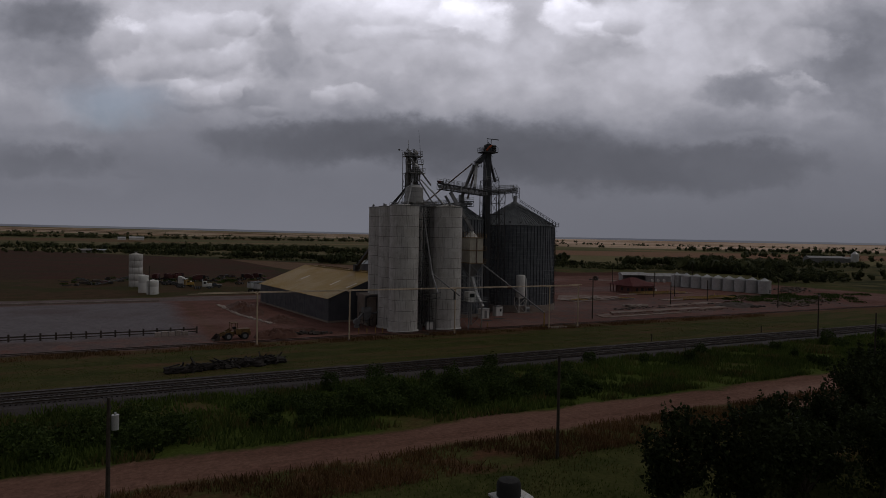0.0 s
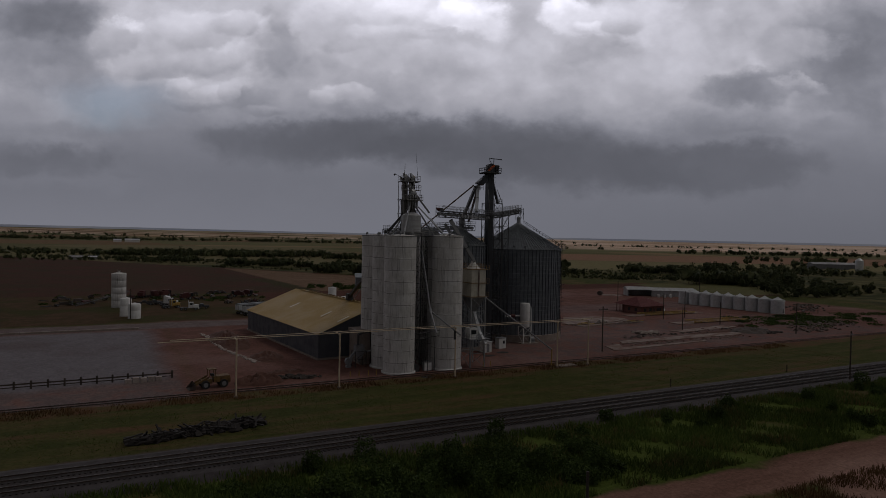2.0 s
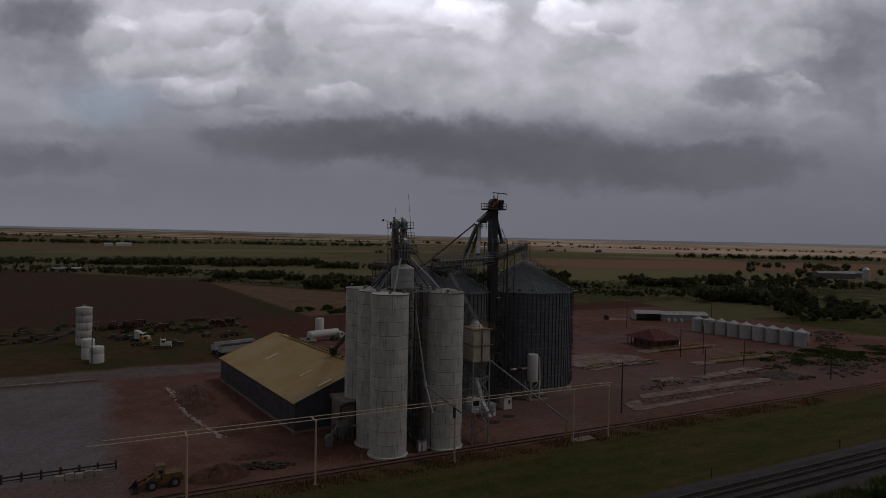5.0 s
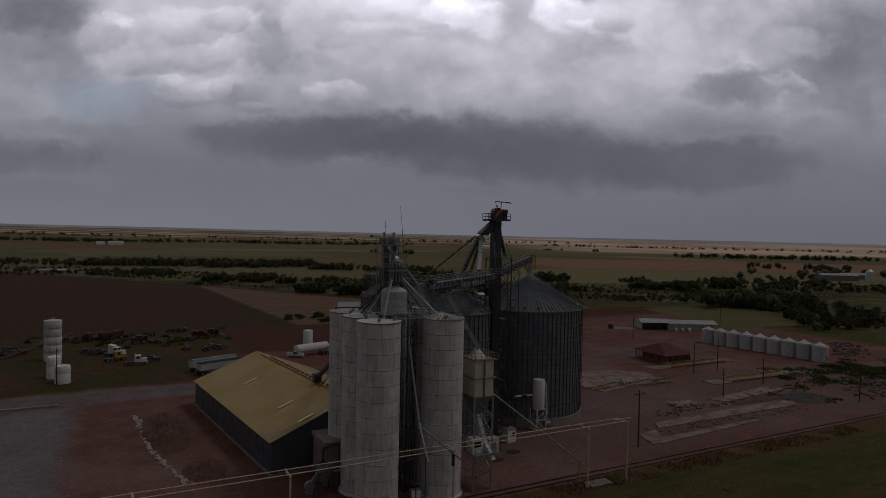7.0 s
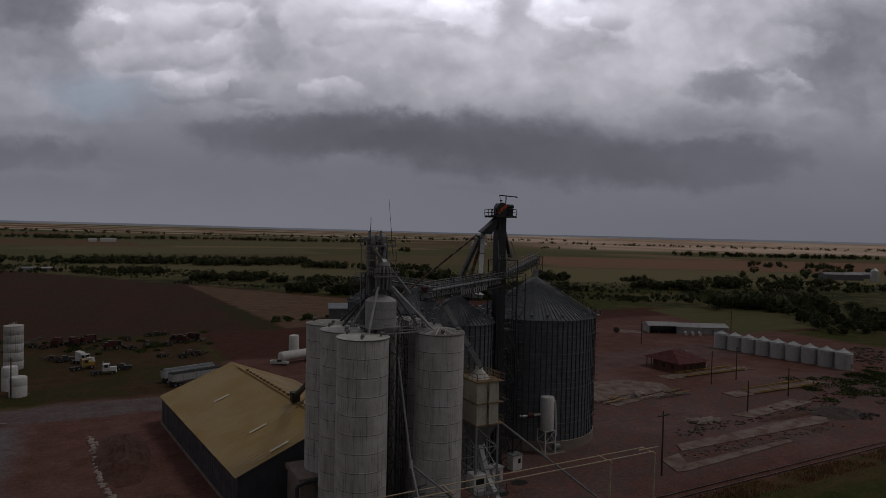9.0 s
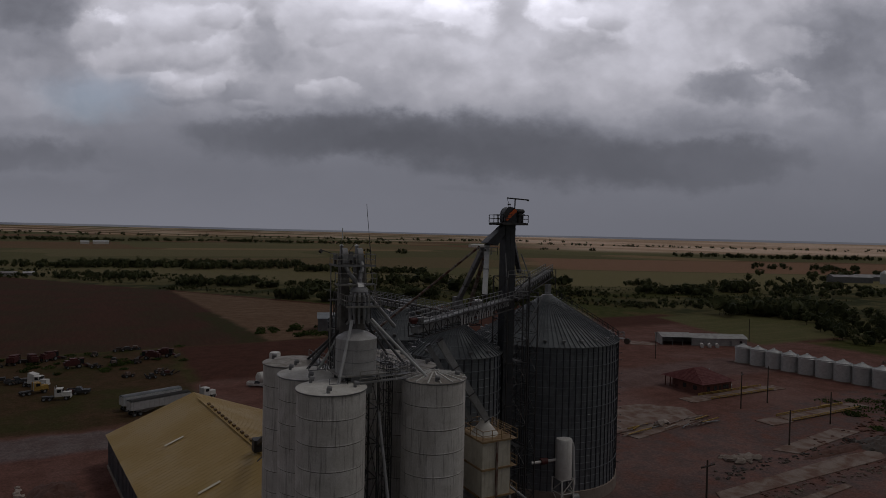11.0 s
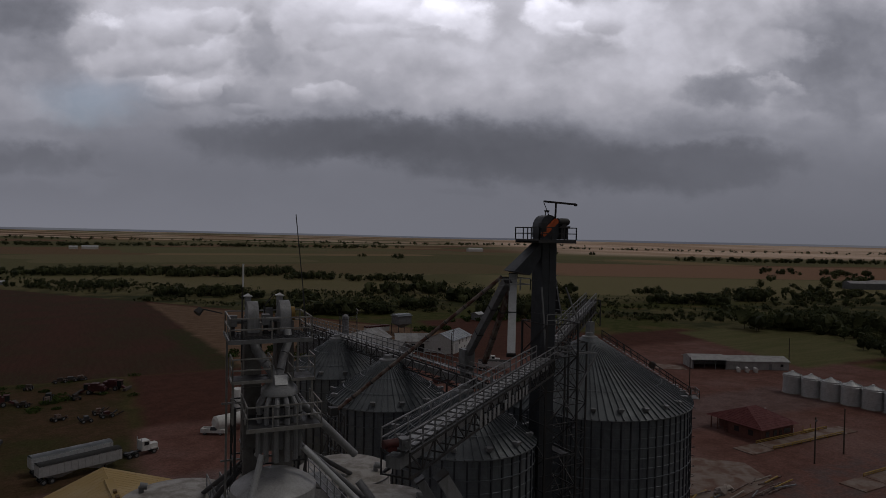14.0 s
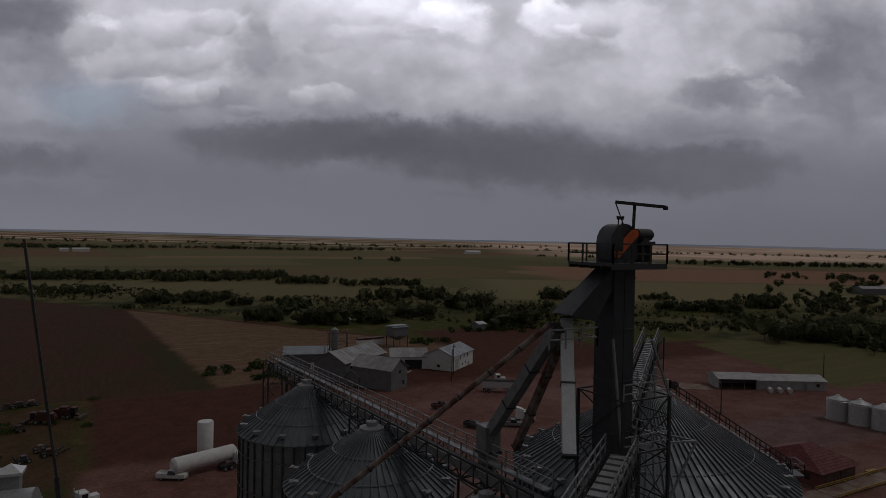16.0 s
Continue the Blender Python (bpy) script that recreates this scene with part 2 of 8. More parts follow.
def material(name, base, second=None, rough=0.75, metal=0.0, size=1.5, fine=0.08, bump=0.25, streak=0.0, vary=0.0, amount=0.6, local=False, spec=0.4):
    """A weathered surface: base and second colour mixed by patches of `size` metres, grain of `fine` metres, rain streaks, piece-to-piece change."""
    m = bpy.data.materials.new(name)
    m.use_nodes = True
    n = Nodes(m.node_tree)
    at = n.add("ShaderNodeTexCoord").outputs["Object"] if local else n.add("ShaderNodeNewGeometry").outputs["Position"]
    second = second or tuple(c * 0.6 for c in base)
    patch = n.span(n.noise(at, 1.0 / size, 5.0, 0.6, 0.4), 0.36, 0.66)
    grain = n.noise(at, 1.0 / fine, 3.0, 0.6)
    col = n.mix(n.math("MULTIPLY", patch, amount), base, second)
    if streak:
        run = n.noise(n.vec("MULTIPLY", at, (1.6, 1.6, 0.10)), 2.6, 5.0, 0.65)
        col = n.mix(n.math("MULTIPLY", n.span(run, 0.50, 0.72), streak), col, tuple(c * 0.38 for c in second))
    if vary:
        r = n.add("ShaderNodeObjectInfo").outputs["Random"]
        k = n.span(r, 0, 1, 1 - vary, 1 + vary, False)
        col = n.mix(1.0, col, n.join(k, k, k), "MULTIPLY")
    g = n.span(grain, 0.25, 0.75, 0.82, 1.18, False)
    col = n.mix(1.0, col, n.join(g, g, g), "MULTIPLY")
    b = n.add("ShaderNodeBump", Strength=bump, Distance=fine * 0.4, Height=grain)
    s = n.add("ShaderNodeBsdfPrincipled", Metallic=metal)
    n.put(s.inputs["Base Color"], col)
    n.put(s.inputs["Roughness"], n.span(patch, 0, 1, max(0.05, rough - 0.1), min(1, rough + 0.1), False))
    n.put(s.inputs["Specular IOR Level"], spec)
    n.put(s.inputs["Normal"], b.outputs[0])
    n.put(n.add("ShaderNodeOutputMaterial").inputs[0], s.outputs[0])
    return m


SILO = material("weathered_silo_paint", (0.61, 0.595, 0.585), (0.43, 0.41, 0.385), 0.6, 0, 2.2, 0.12, 0.15, streak=0.75, vary=0.07)
SILO_TOP = material("chalky_silo_roof", (0.62, 0.61, 0.58), (0.46, 0.44, 0.40), 0.7, 0, 1.2, 0.1, 0.2)
SILO_ROOF = material("stained_silo_roof", (0.36, 0.34, 0.32), (0.20, 0.18, 0.16), 0.75, 0, 1.0, 0.09, 0.25, amount=0.9)
SEAM = material("dark_silo_seam", (0.11, 0.105, 0.10), (0.14, 0.11, 0.08), 0.8, 0, 0.8, 0.05)
GALV = material("dull_galvanised_steel", (0.185, 0.205, 0.225), (0.105, 0.117, 0.138), 0.48, 0.35, 1.6, 0.07, 0.15, streak=0.35, vary=0.10)
GALV_ROOF = material("galvanised_roof_sheet", (0.135, 0.148, 0.158), (0.092, 0.10, 0.11), 0.5, 0.35, 1.8, 0.08, 0.12, vary=0.10)
GALV_LIGHT = material("bright_galvanised_sheet", (0.55, 0.56, 0.57), (0.42, 0.43, 0.44), 0.42, 0.3, 0.9, 0.06, 0.15, vary=0.08)
STIFF = material("bin_stiffener_steel", (0.045, 0.05, 0.06), (0.07, 0.075, 0.085), 0.55, 0.3, 1.0, 0.06)
STEEL = material("dark_steel", (0.045, 0.047, 0.052), (0.075, 0.065, 0.06), 0.6, 0.3, 0.7, 0.05, vary=0.15)
GREY_STEEL = material("grey_painted_steel", (0.23, 0.235, 0.245), (0.15, 0.15, 0.155), 0.55, 0.2, 0.8, 0.05, streak=0.25, vary=0.12)
DUCT = material("grey_sheet_duct", (0.30, 0.305, 0.315), (0.21, 0.21, 0.215), 0.5, 0.2, 1.0, 0.06, streak=0.3)
CASING = material("dark_leg_casing", (0.055, 0.06, 0.07), (0.04, 0.043, 0.05), 0.5, 0.25, 1.4, 0.06, 0.15, streak=0.2)
WHITE = material("white_paint", (0.66, 0.66, 0.65), (0.55, 0.54, 0.51), 0.55, 0, 0.9, 0.06, 0.1, streak=0.25, vary=0.05)
CREAM = material("cream_tank_paint", (0.52, 0.49, 0.42), (0.40, 0.36, 0.29), 0.6, 0, 1.0, 0.06, 0.15, streak=0.4)
RUST = material("rusty_pipe", (0.095, 0.040, 0.028), (0.27, 0.235, 0.21), 0.8, 0.1, 0.7, 0.05, 0.4, amount=0.9)
RAILING = material("pale_railing_paint", (0.29, 0.285, 0.275), (0.18, 0.165, 0.15), 0.6, 0.1, 0.5, 0.04)
BAND = material("rust_tan_band", (0.27, 0.19, 0.10), (0.20, 0.11, 0.06), 0.7, 0, 0.5, 0.05)
ORANGE = material("orange_belt_guard", (0.62, 0.12, 0.03), (0.45, 0.09, 0.03), 0.55, 0, 0.6, 0.05)
LOADER = material("faded_loader_paint", (0.17, 0.10, 0.028), (0.085, 0.045, 0.022), 0.7, 0, 0.5, 0.05, amount=0.9)
YELLOW = material("worn_yellow_paint", (0.36, 0.23, 0.045), (0.20, 0.12, 0.045), 0.65, 0, 0.5, 0.05, vary=0.1)
RED = material("faded_red_paint", (0.085, 0.018, 0.017), (0.04, 0.017, 0.016), 0.65, 0, 0.6, 0.05, vary=0.2)
TAN_ROOF = material("tan_metal_roof", (0.37, 0.25, 0.082), (0.345, 0.23, 0.075), 0.62, 0.0, 6.0, 0.15, 0.03, vary=0.015)
SKYLIGHT = material("pale_roof_skylight", (0.66, 0.60, 0.44), (0.56, 0.5, 0.36), 0.4, 0, 0.8, 0.1, 0.05)
SIDING = material("dark_blue_grey_siding", (0.085, 0.090, 0.104), (0.066, 0.070, 0.082), 0.5, 0.1, 2.5, 0.1, 0.1, streak=0.2)
CONCRETE = material("stained_concrete", (0.27, 0.225, 0.195), (0.20, 0.15, 0.125), 0.85, 0, 1.6, 0.07, 0.35, streak=0.2)
MAROON = material("maroon_shingles", (0.12, 0.026, 0.026), (0.08, 0.02, 0.02), 0.75, 0, 0.9, 0.09, 0.4, vary=0.15)
BRICK = material("dark_red_brick", (0.14, 0.055, 0.042), (0.10, 0.045, 0.036), 0.85, 0, 0.6, 0.07, 0.4)
WOOD = material("weathered_timber", (0.062, 0.048, 0.038), (0.038, 0.03, 0.026), 0.85, 0, 0.5, 0.03, 0.5, vary=0.2)
POLE_TAN = material("tan_painted_pole", (0.56, 0.45, 0.33), (0.42, 0.32, 0.22), 0.6, 0, 0.7, 0.05)
RUBBER = material("black_rubber", (0.02, 0.02, 0.02), (0.03, 0.028, 0.026), 0.85, 0, 0.4, 0.04)
GLASS = material("dark_glazing", (0.02, 0.024, 0.028), (0.03, 0.034, 0.038), 0.12, 0, 0.6, 0.2, 0.02, spec=0.7)
RAIL = material("worn_rail_steel", (0.14, 0.115, 0.10), (0.09, 0.06, 0.048), 0.4, 0.7, 0.6, 0.03)
TIE = material("creosoted_sleeper", (0.030, 0.025, 0.024), (0.042, 0.035, 0.032), 0.85, 0, 0.5, 0.04, 0.5, vary=0.3)
BARK = material("tree_bark", (0.07, 0.053, 0.04), (0.045, 0.036, 0.03), 0.9, 0, 0.3, 0.03, 0.6)
DEBRIS = material("dark_scrap", (0.05, 0.042, 0.038), (0.085, 0.058, 0.045), 0.85, 0.1, 0.5, 0.06, 0.5, vary=0.4)
SPOIL = material("red_spoil_earth", (0.108, 0.050, 0.036), (0.060, 0.028, 0.021), 0.95, 0, 0.8, 0.08, 0.6)
RUBBLE = material("dirty_rubble", (0.15, 0.115, 0.095), (0.085, 0.06, 0.048), 0.92, 0, 0.5, 0.06, 0.5, vary=0.3)
PALE_ROCK = material("pale_broken_concrete", (0.38, 0.33, 0.30), (0.24, 0.18, 0.15), 0.9, 0, 0.4, 0.06, 0.5, vary=0.2)


def foliage(name, dark, light, dry=None):
    m = bpy.data.materials.new(name)
    m.use_nodes = True
    n = Nodes(m.node_tree)
    g = n.add("ShaderNodeNewGeometry")
    r, at = g.outputs["Random Per Island"], g.outputs["Position"]
    col = n.mix(n.span(r, 0, 1, smooth=False), dark, light)
    if dry:
        col = n.mix(n.math("MULTIPLY", n.span(n.noise(at, 0.12, 4.0), 0.46, 0.64), n.span(r, 0.2, 0.9)), col, dry)
    big = n.span(n.noise(at, 0.07, 3.0), 0.3, 0.7, 0.7, 1.25)
    col = n.mix(1.0, col, n.join(big, big, big), "MULTIPLY")
    s = n.add("ShaderNodeBsdfPrincipled", Roughness=0.7)
    n.put(s.inputs["Base Color"], col)
    n.put(s.inputs["Specular IOR Level"], 0.08)
    tl = n.add("ShaderNodeBsdfTranslucent")
    n.put(tl.inputs[0], col)
    n.put(n.add("ShaderNodeOutputMaterial").inputs[0], n.add("ShaderNodeMixShader", i0=0.25, i1=s.outputs[0], i2=tl.outputs[0]).outputs[0])
    return m


LEAF = foliage("broadleaf_foliage", (0.018, 0.027, 0.011), (0.052, 0.066, 0.024))
LEAF_FAR = foliage("tree_belt_foliage", (0.034, 0.043, 0.021), (0.088, 0.098, 0.044), (0.10, 0.10, 0.045))
LOT_GRASS = foliage("lot_weeds", (0.055, 0.050, 0.018), (0.10, 0.085, 0.032), (0.13, 0.085, 0.042))
BRUSH = foliage("brush_foliage", (0.028, 0.046, 0.013), (0.072, 0.102, 0.027))
GRASS = foliage("weed_grass", (0.050, 0.078, 0.018), (0.108, 0.145, 0.034), (0.14, 0.10, 0.044))
DRY = foliage("dry_weeds", (0.11, 0.06, 0.03), (0.18, 0.11, 0.05))

# ---- building tools ----


class Shape:
    """Collects faces for one mesh."""

    def __init__(self):
        self.v, self.f, self.s = [], [], []

    def face(self, pts, smooth=False):
        i = len(self.v)
        self.v += [tuple(p) for p in pts]
        self.f.append(tuple(range(i, i + len(pts))))
        self.s.append(smooth)

    def box(self, x0, x1, y0, y1, z0, z1):
        i = len(self.v)
        self.v += [(x, y, z) for z in (z0, z1) for x, y in ((x0, y0), (x1, y0), (x1, y1), (x0, y1))]
        for q in ((3, 2, 1, 0), (4, 5, 6, 7), (0, 1, 5, 4), (1, 2, 6, 5), (2, 3, 7, 6), (3, 0, 4, 7)):
            self.f.append(tuple(i + k for k in q))
            self.s.append(False)
        return self

    def beam(self, a, b, w, h=None, up=(0, 0, 1)):
        """A bar of width w and height h from a to b."""
        h = h or w
        a, b = Vector(a), Vector(b)
        d = (b - a).normalized()
        u = Vector(up)
        if abs(d.dot(u)) > 0.97:
            u = Vector((0, 1, 0))
        s = d.cross(u).normalized()
        t = s.cross(d)
        i = len(self.v)
        for p in (a, b):
            for p1, p2 in ((-1, -1), (1, -1), (1, 1), (-1, 1)):
                self.v.append(tuple(p + s * (p1 * w / 2) + t * (p2 * h / 2)))
        for q in ((0, 1, 2, 3), (7, 6, 5, 4), (0, 4, 5, 1), (1, 5, 6, 2), (2, 6, 7, 3), (3, 7, 4, 0)):
            self.f.append(tuple(i + k for k in q))
            self.s.append(False)
        return self

    def tube(self, a, b, r0, r1=None, n=10, caps=True):
        r1 = r0 if r1 is None else r1
        a, b = Vector(a), Vector(b)
        d = (b - a).normalized()
        u = Vector((0, 0, 1)) if abs(d.z) < 0.97 else Vector((1, 0, 0))
        s = d.cross(u).normalized()
        t = s.cross(d)
        i = len(self.v)
        for p, r in ((a, r0), (b, r1)):
            for k in range(n):
                w = 2 * math.pi * k / n
                self.v.append(tuple(p + s * (math.cos(w) * r) + t * (math.sin(w) * r)))
        for k in range(n):
            j = (k + 1) % n
            self.f.append((i + k, i + n + k, i + n + j, i + j))
            self.s.append(True)
        if caps:
            self.f += [tuple(i + k for k in range(n)), tuple(i + n + k for k in reversed(range(n)))]
            self.s += [False, False]
        return self

    def pipe(self, pts, r, n=8):
        for a, b in zip(pts, pts[1:]):
            self.tube(a, b, r, n=n)
        return self

    def spin(self, profile, n=48, cx=0.0, cy=0.0, start=0.0, turn=360.0):
        """Turns a profile of (radius, z) about the upright axis."""
        full = turn >= 359.9
        cols = n if full else n + 1
        i = len(self.v)
        for k in range(cols):
            w = radians(start + turn * k / n)
            for r, z in profile:
                self.v.append((cx + math.cos(w) * r, cy + math.sin(w) * r, z))
        m = len(profile)
        for k in range(n):
            j = (k + 1) % cols
            for q in range(m - 1):
                self.f.append((i + k * m + q, i + j * m + q, i + j * m + q + 1, i + k * m + q + 1))
                self.s.append(True)
        return self

    def prism(self, outline, z0, z1):
        """An outline of (x, y), counter-clockwise, raised from z0 to z1."""
        m, i = len(outline), len(self.v)
        self.v += [(x, y, z) for z in (z0, z1) for x, y in outline]
        self.f += [tuple(i + k for k in reversed(range(m))), tuple(i + m + k for k in range(m))]
        self.s += [False, False]
        for k in range(m):
            j = (k + 1) % m
            self.f.append((i + k, i + j, i + m + j, i + m + k))
            self.s.append(False)
        return self

    def blob(self, c, rx, ry, rz, seed=0, rough=0.3, n=7, floor=None):
        """An uneven lump: a low-poly ball pushed about by noise."""
        c = Vector(c)
        rings = max(3, n - 2)
        i = len(self.v)
        for a in range(rings + 1):
            el = math.pi * a / rings - math.pi / 2
            for k in range(n):
                w = 2 * math.pi * (k + 0.5 * (a % 2)) / n
                d = Vector((math.cos(el) * math.cos(w), math.cos(el) * math.sin(w), math.sin(el)))
                g = 1 + rough * noise.noise(d * 1.7 + Vector((seed * 3.1, seed * 1.7, seed)))
                p = c + Vector((d.x * rx * g, d.y * ry * g, d.z * rz * g))
                if floor is not None and p.z < floor:
                    p.z = floor
                self.v.append(tuple(p))
        for a in range(rings):
            for k in range(n):
                j = (k + 1) % n
                self.f.append((i + a * n + k, i + a * n + j, i + (a + 1) * n + j, i + (a + 1) * n + k))
                self.s.append(False)
        return self

    def mesh(self, name, mat, bevel=0.0):
        me = bpy.data.meshes.new(name)
        me.from_pydata(self.v, [], self.f)
        me.polygons.foreach_set("use_smooth", self.s)
        if any(self.s):
            me.set_sharp_from_angle(angle=radians(38))
        me.materials.append(mat)
        return me


def thing(name, label, category, at=(0, 0, 0), turn=0.0, group="", kind=""):
    """The base of a thing: an Empty that its parts hang from."""
    e = new(name)
    e.empty_display_size = 0.5
    e.matrix_basis = pose(*at, 0, 0, turn)
    return tagged(e, label, category, group, kind)


def part(name, shape, mat, parent, label="", m=None):
    """One mesh under a thing or part, in the thing's own coordinates. A mesh may be shared."""
    me = shape if isinstance(shape, bpy.types.Mesh) else shape.mesh(name, mat)
    ob = new(name, me)
    ob.parent = parent
    if m is not None:
        ob.matrix_basis = m
    return tagged(ob, label)


def solo(name, shape, mat, label, category, kind="", at=(0, 0, 0), turn=0.0, group=""):
    """A thing, or a piece of the setting, of one mesh."""
    ob = new(name, shape if isinstance(shape, bpy.types.Mesh) else shape.mesh(name, mat))
    ob.matrix_basis = pose(*at, 0, 0, turn)
    return tagged(ob, label, category, group, kind)


def lattice(sh, x0, x1, y0, y1, z0, z1, step, post=0.16, bar=0.08):
    """A braced steel tower of four posts."""
    for x in (x0, x1):
        for y in (y0, y1):
            sh.beam((x, y, z0), (x, y, z1), post)
    n = max(1, round((z1 - z0) / step))
    for k in range(n):
        a, b = z0 + (z1 - z0) * k / n, z0 + (z1 - z0) * (k + 1) / n
        for p, q in (((x0, y0), (x1, y0)), ((x1, y0), (x1, y1)), ((x1, y1), (x0, y1)), ((x0, y1), (x0, y0))):
            sh.beam((*p, b), (*q, b), bar)
            sh.beam((*(p if k % 2 else q), a), (*(q if k % 2 else p), b), bar * 0.8)
    return sh


def railing(sh, pts, h=1.05, every=1.2, r=0.03, closed=False):
    """A guard rail of posts and two rails along points."""
    pts = [Vector(p) for p in pts]
    if closed:
        pts.append(pts[0])
    for a, b in zip(pts, pts[1:]):
        n = max(1, round((b - a).length / every))
        for k in range(n + 1):
            p = a.lerp(b, k / n)
            sh.beam(p, p + Vector((0, 0, h)), r * 2)
        for q in (0.5, 1.0):
            sh.beam(a + Vector((0, 0, h * q)), b + Vector((0, 0, h * q)), r * 2)
    return sh


def ladder(sh, a, b, face=(0, -1, 0), w=0.45, rung=0.3, cage=True):
    a, b, face = Vector(a), Vector(b), Vector(face)
    s = (b - a).normalized().cross(face).normalized()
    for k in (-1, 1):
        sh.beam(a + s * (k * w / 2), b + s * (k * w / 2), 0.06)
    n = int((b - a).length / rung)
    for k in range(n):
        p = a.lerp(b, (k + 0.5) / n)
        sh.beam(p - s * (w / 2), p + s * (w / 2), 0.035)
    if cage:
        m = max(2, int((b - a).length / 1.2))
        for k in range(2, m + 1):
            p = a.lerp(b, k / m)
            ring = [p + s * (math.cos(w0) * 0.36) + face * (0.32 + math.sin(w0) * 0.4) for w0 in (math.pi * q / 5 for q in range(-1, 7))]
            for u, v in zip(ring, ring[1:]):
                sh.beam(u, v, 0.04)
    return sh

# ---- ground ----


def ground_material():
    m = bpy.data.materials.new("open_country_ground")
    m.use_nodes = True
    n = Nodes(m.node_tree)
    at = n.add("ShaderNodeNewGeometry").outputs["Position"]
    wob = n.vec("SUBTRACT", n.noise(at, 0.11, 4.0, 0.6, color=True), (0.5, 0.5, 0.5))
    wob2 = n.vec("SUBTRACT", n.noise(at, 0.018, 3.0, 0.5, color=True), (0.5, 0.5, 0.5))
    px, py, pz = n.xyz(n.vec("ADD", at, n.vec("MULTIPLY", wob, (7, 7, 0))))
    qx, qy, qz = n.xyz(n.vec("ADD", n.vec("ADD", at, n.vec("MULTIPLY", wob, (9, 9, 0))), n.vec("MULTIPLY", wob2, (60, 60, 0))))

    def zone(x0, x1, y0, y1, soft=2.0, far=False, skew=0.0):
        """1 inside the rectangle; skew leans its sides, in metres of x for each metre of y."""
        x, y = (qx, qy) if far else (px, py)
        if skew:
            x = n.math("SUBTRACT", x, n.math("MULTIPLY", n.math("SUBTRACT", y, y0), skew))
        r = n.math("MULTIPLY", n.span(x, x0 - soft, x0 + soft), n.span(x, x1 + soft, x1 - soft))
        return n.math("MULTIPLY", r, n.math("MULTIPLY", n.span(y, y0 - soft, y0 + soft), n.span(y, y1 + soft, y1 - soft)))

    grain = n.noise(at, 2.2, 6.0, 0.65)
    mid = n.noise(at, 0.22, 5.0, 0.6)
    big = n.noise(at, 0.035, 4.0, 0.55)
    stretch = n.noise(n.vec("MULTIPLY", at, (0.03, 0.22, 1)), 1.0, 4.0, 0.6)

    def blend(a, b, f, lo=0.35, hi=0.65):
        return n.mix(n.span(f, lo, hi), a, b)

    grass = blend(blend((0.045, 0.056, 0.017), (0.072, 0.078, 0.026), mid), (0.115, 0.085, 0.038), big, 0.48, 0.72)
    lawn = blend(blend((0.046, 0.056, 0.018), (0.066, 0.070, 0.024), mid), (0.088, 0.072, 0.032), stretch, 0.42, 0.66)
    dirt = blend(blend((0.158, 0.088, 0.070), (0.118, 0.064, 0.050), mid), (0.180, 0.116, 0.098), big, 0.45, 0.7)
    gravel = blend((0.155, 0.135, 0.128), (0.125, 0.100, 0.092), mid)
    asphalt = blend(blend((0.168, 0.165, 0.172), (0.15, 0.145, 0.148), mid), (0.125, 0.11, 0.108), big, 0.48, 0.75)
    tilled = n.mix(n.span(n.noise(n.vec("MULTIPLY", at, (0.9, 0.06, 1)), 1.0, 3.0), 0.4, 0.6, 0.0, 0.5), blend((0.074, 0.039, 0.028), (0.056, 0.044, 0.026), big), (0.054, 0.031, 0.022))
    lot = blend(blend((0.058, 0.044, 0.022), (0.080, 0.052, 0.030), mid), (0.048, 0.050, 0.019), big, 0.45, 0.62)
    red_soil = blend((0.086, 0.042, 0.030), (0.068, 0.034, 0.025), mid)
    stubble = blend(blend((0.155, 0.110, 0.070), (0.125, 0.082, 0.052), mid), (0.19, 0.14, 0.095), stretch, 0.5, 0.75)
    dryweed = blend((0.105, 0.060, 0.034), (0.080, 0.070, 0.030), mid)
    scrub = blend(blend((0.066, 0.066, 0.029), (0.116, 0.110, 0.050), n.noise(at, 0.05, 5.0, 0.7), 0.40, 0.60), (0.040, 0.048, 0.021), big, 0.46, 0.60)

    # far fields: a patchwork painted paler with distance, for far sun and haze
    cells = n.add("ShaderNodeTexVoronoi", Vector=n.vec("MULTIPLY", n.vec("ADD", at, n.vec("MULTIPLY", wob2, (40, 40, 0))), (0.0021, 0.0034, 0)), Scale=1.0)
    cells.distance = "CHEBYCHEV"
    pick = n.xyz(cells.outputs["Color"])[0]
    field = n.mix(n.span(pick, 0.25, 0.35), (0.108, 0.108, 0.050), (0.142, 0.132, 0.066))
    field = n.mix(n.span(pick, 0.48, 0.54), field, (0.150, 0.098, 0.056))
    field = n.mix(n.span(pick, 0.70, 0.76), field, (0.122, 0.124, 0.058))
    field = n.mix(n.span(pick, 0.86, 0.90), field, (0.21, 0.16, 0.085))
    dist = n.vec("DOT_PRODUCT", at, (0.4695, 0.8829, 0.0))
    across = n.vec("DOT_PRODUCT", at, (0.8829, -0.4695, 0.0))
    sunlit_straw = n.mix(n.span(n.noise(n.vec("MULTIPLY", at, (0.002, 0.0008, 0)), 1.0, 3.0), 0.38, 0.62), (0.62, 0.51, 0.38), (0.40, 0.30, 0.20))
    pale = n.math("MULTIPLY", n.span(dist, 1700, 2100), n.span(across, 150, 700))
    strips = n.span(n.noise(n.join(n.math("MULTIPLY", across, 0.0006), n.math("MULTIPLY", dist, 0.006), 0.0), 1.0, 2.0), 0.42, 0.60)
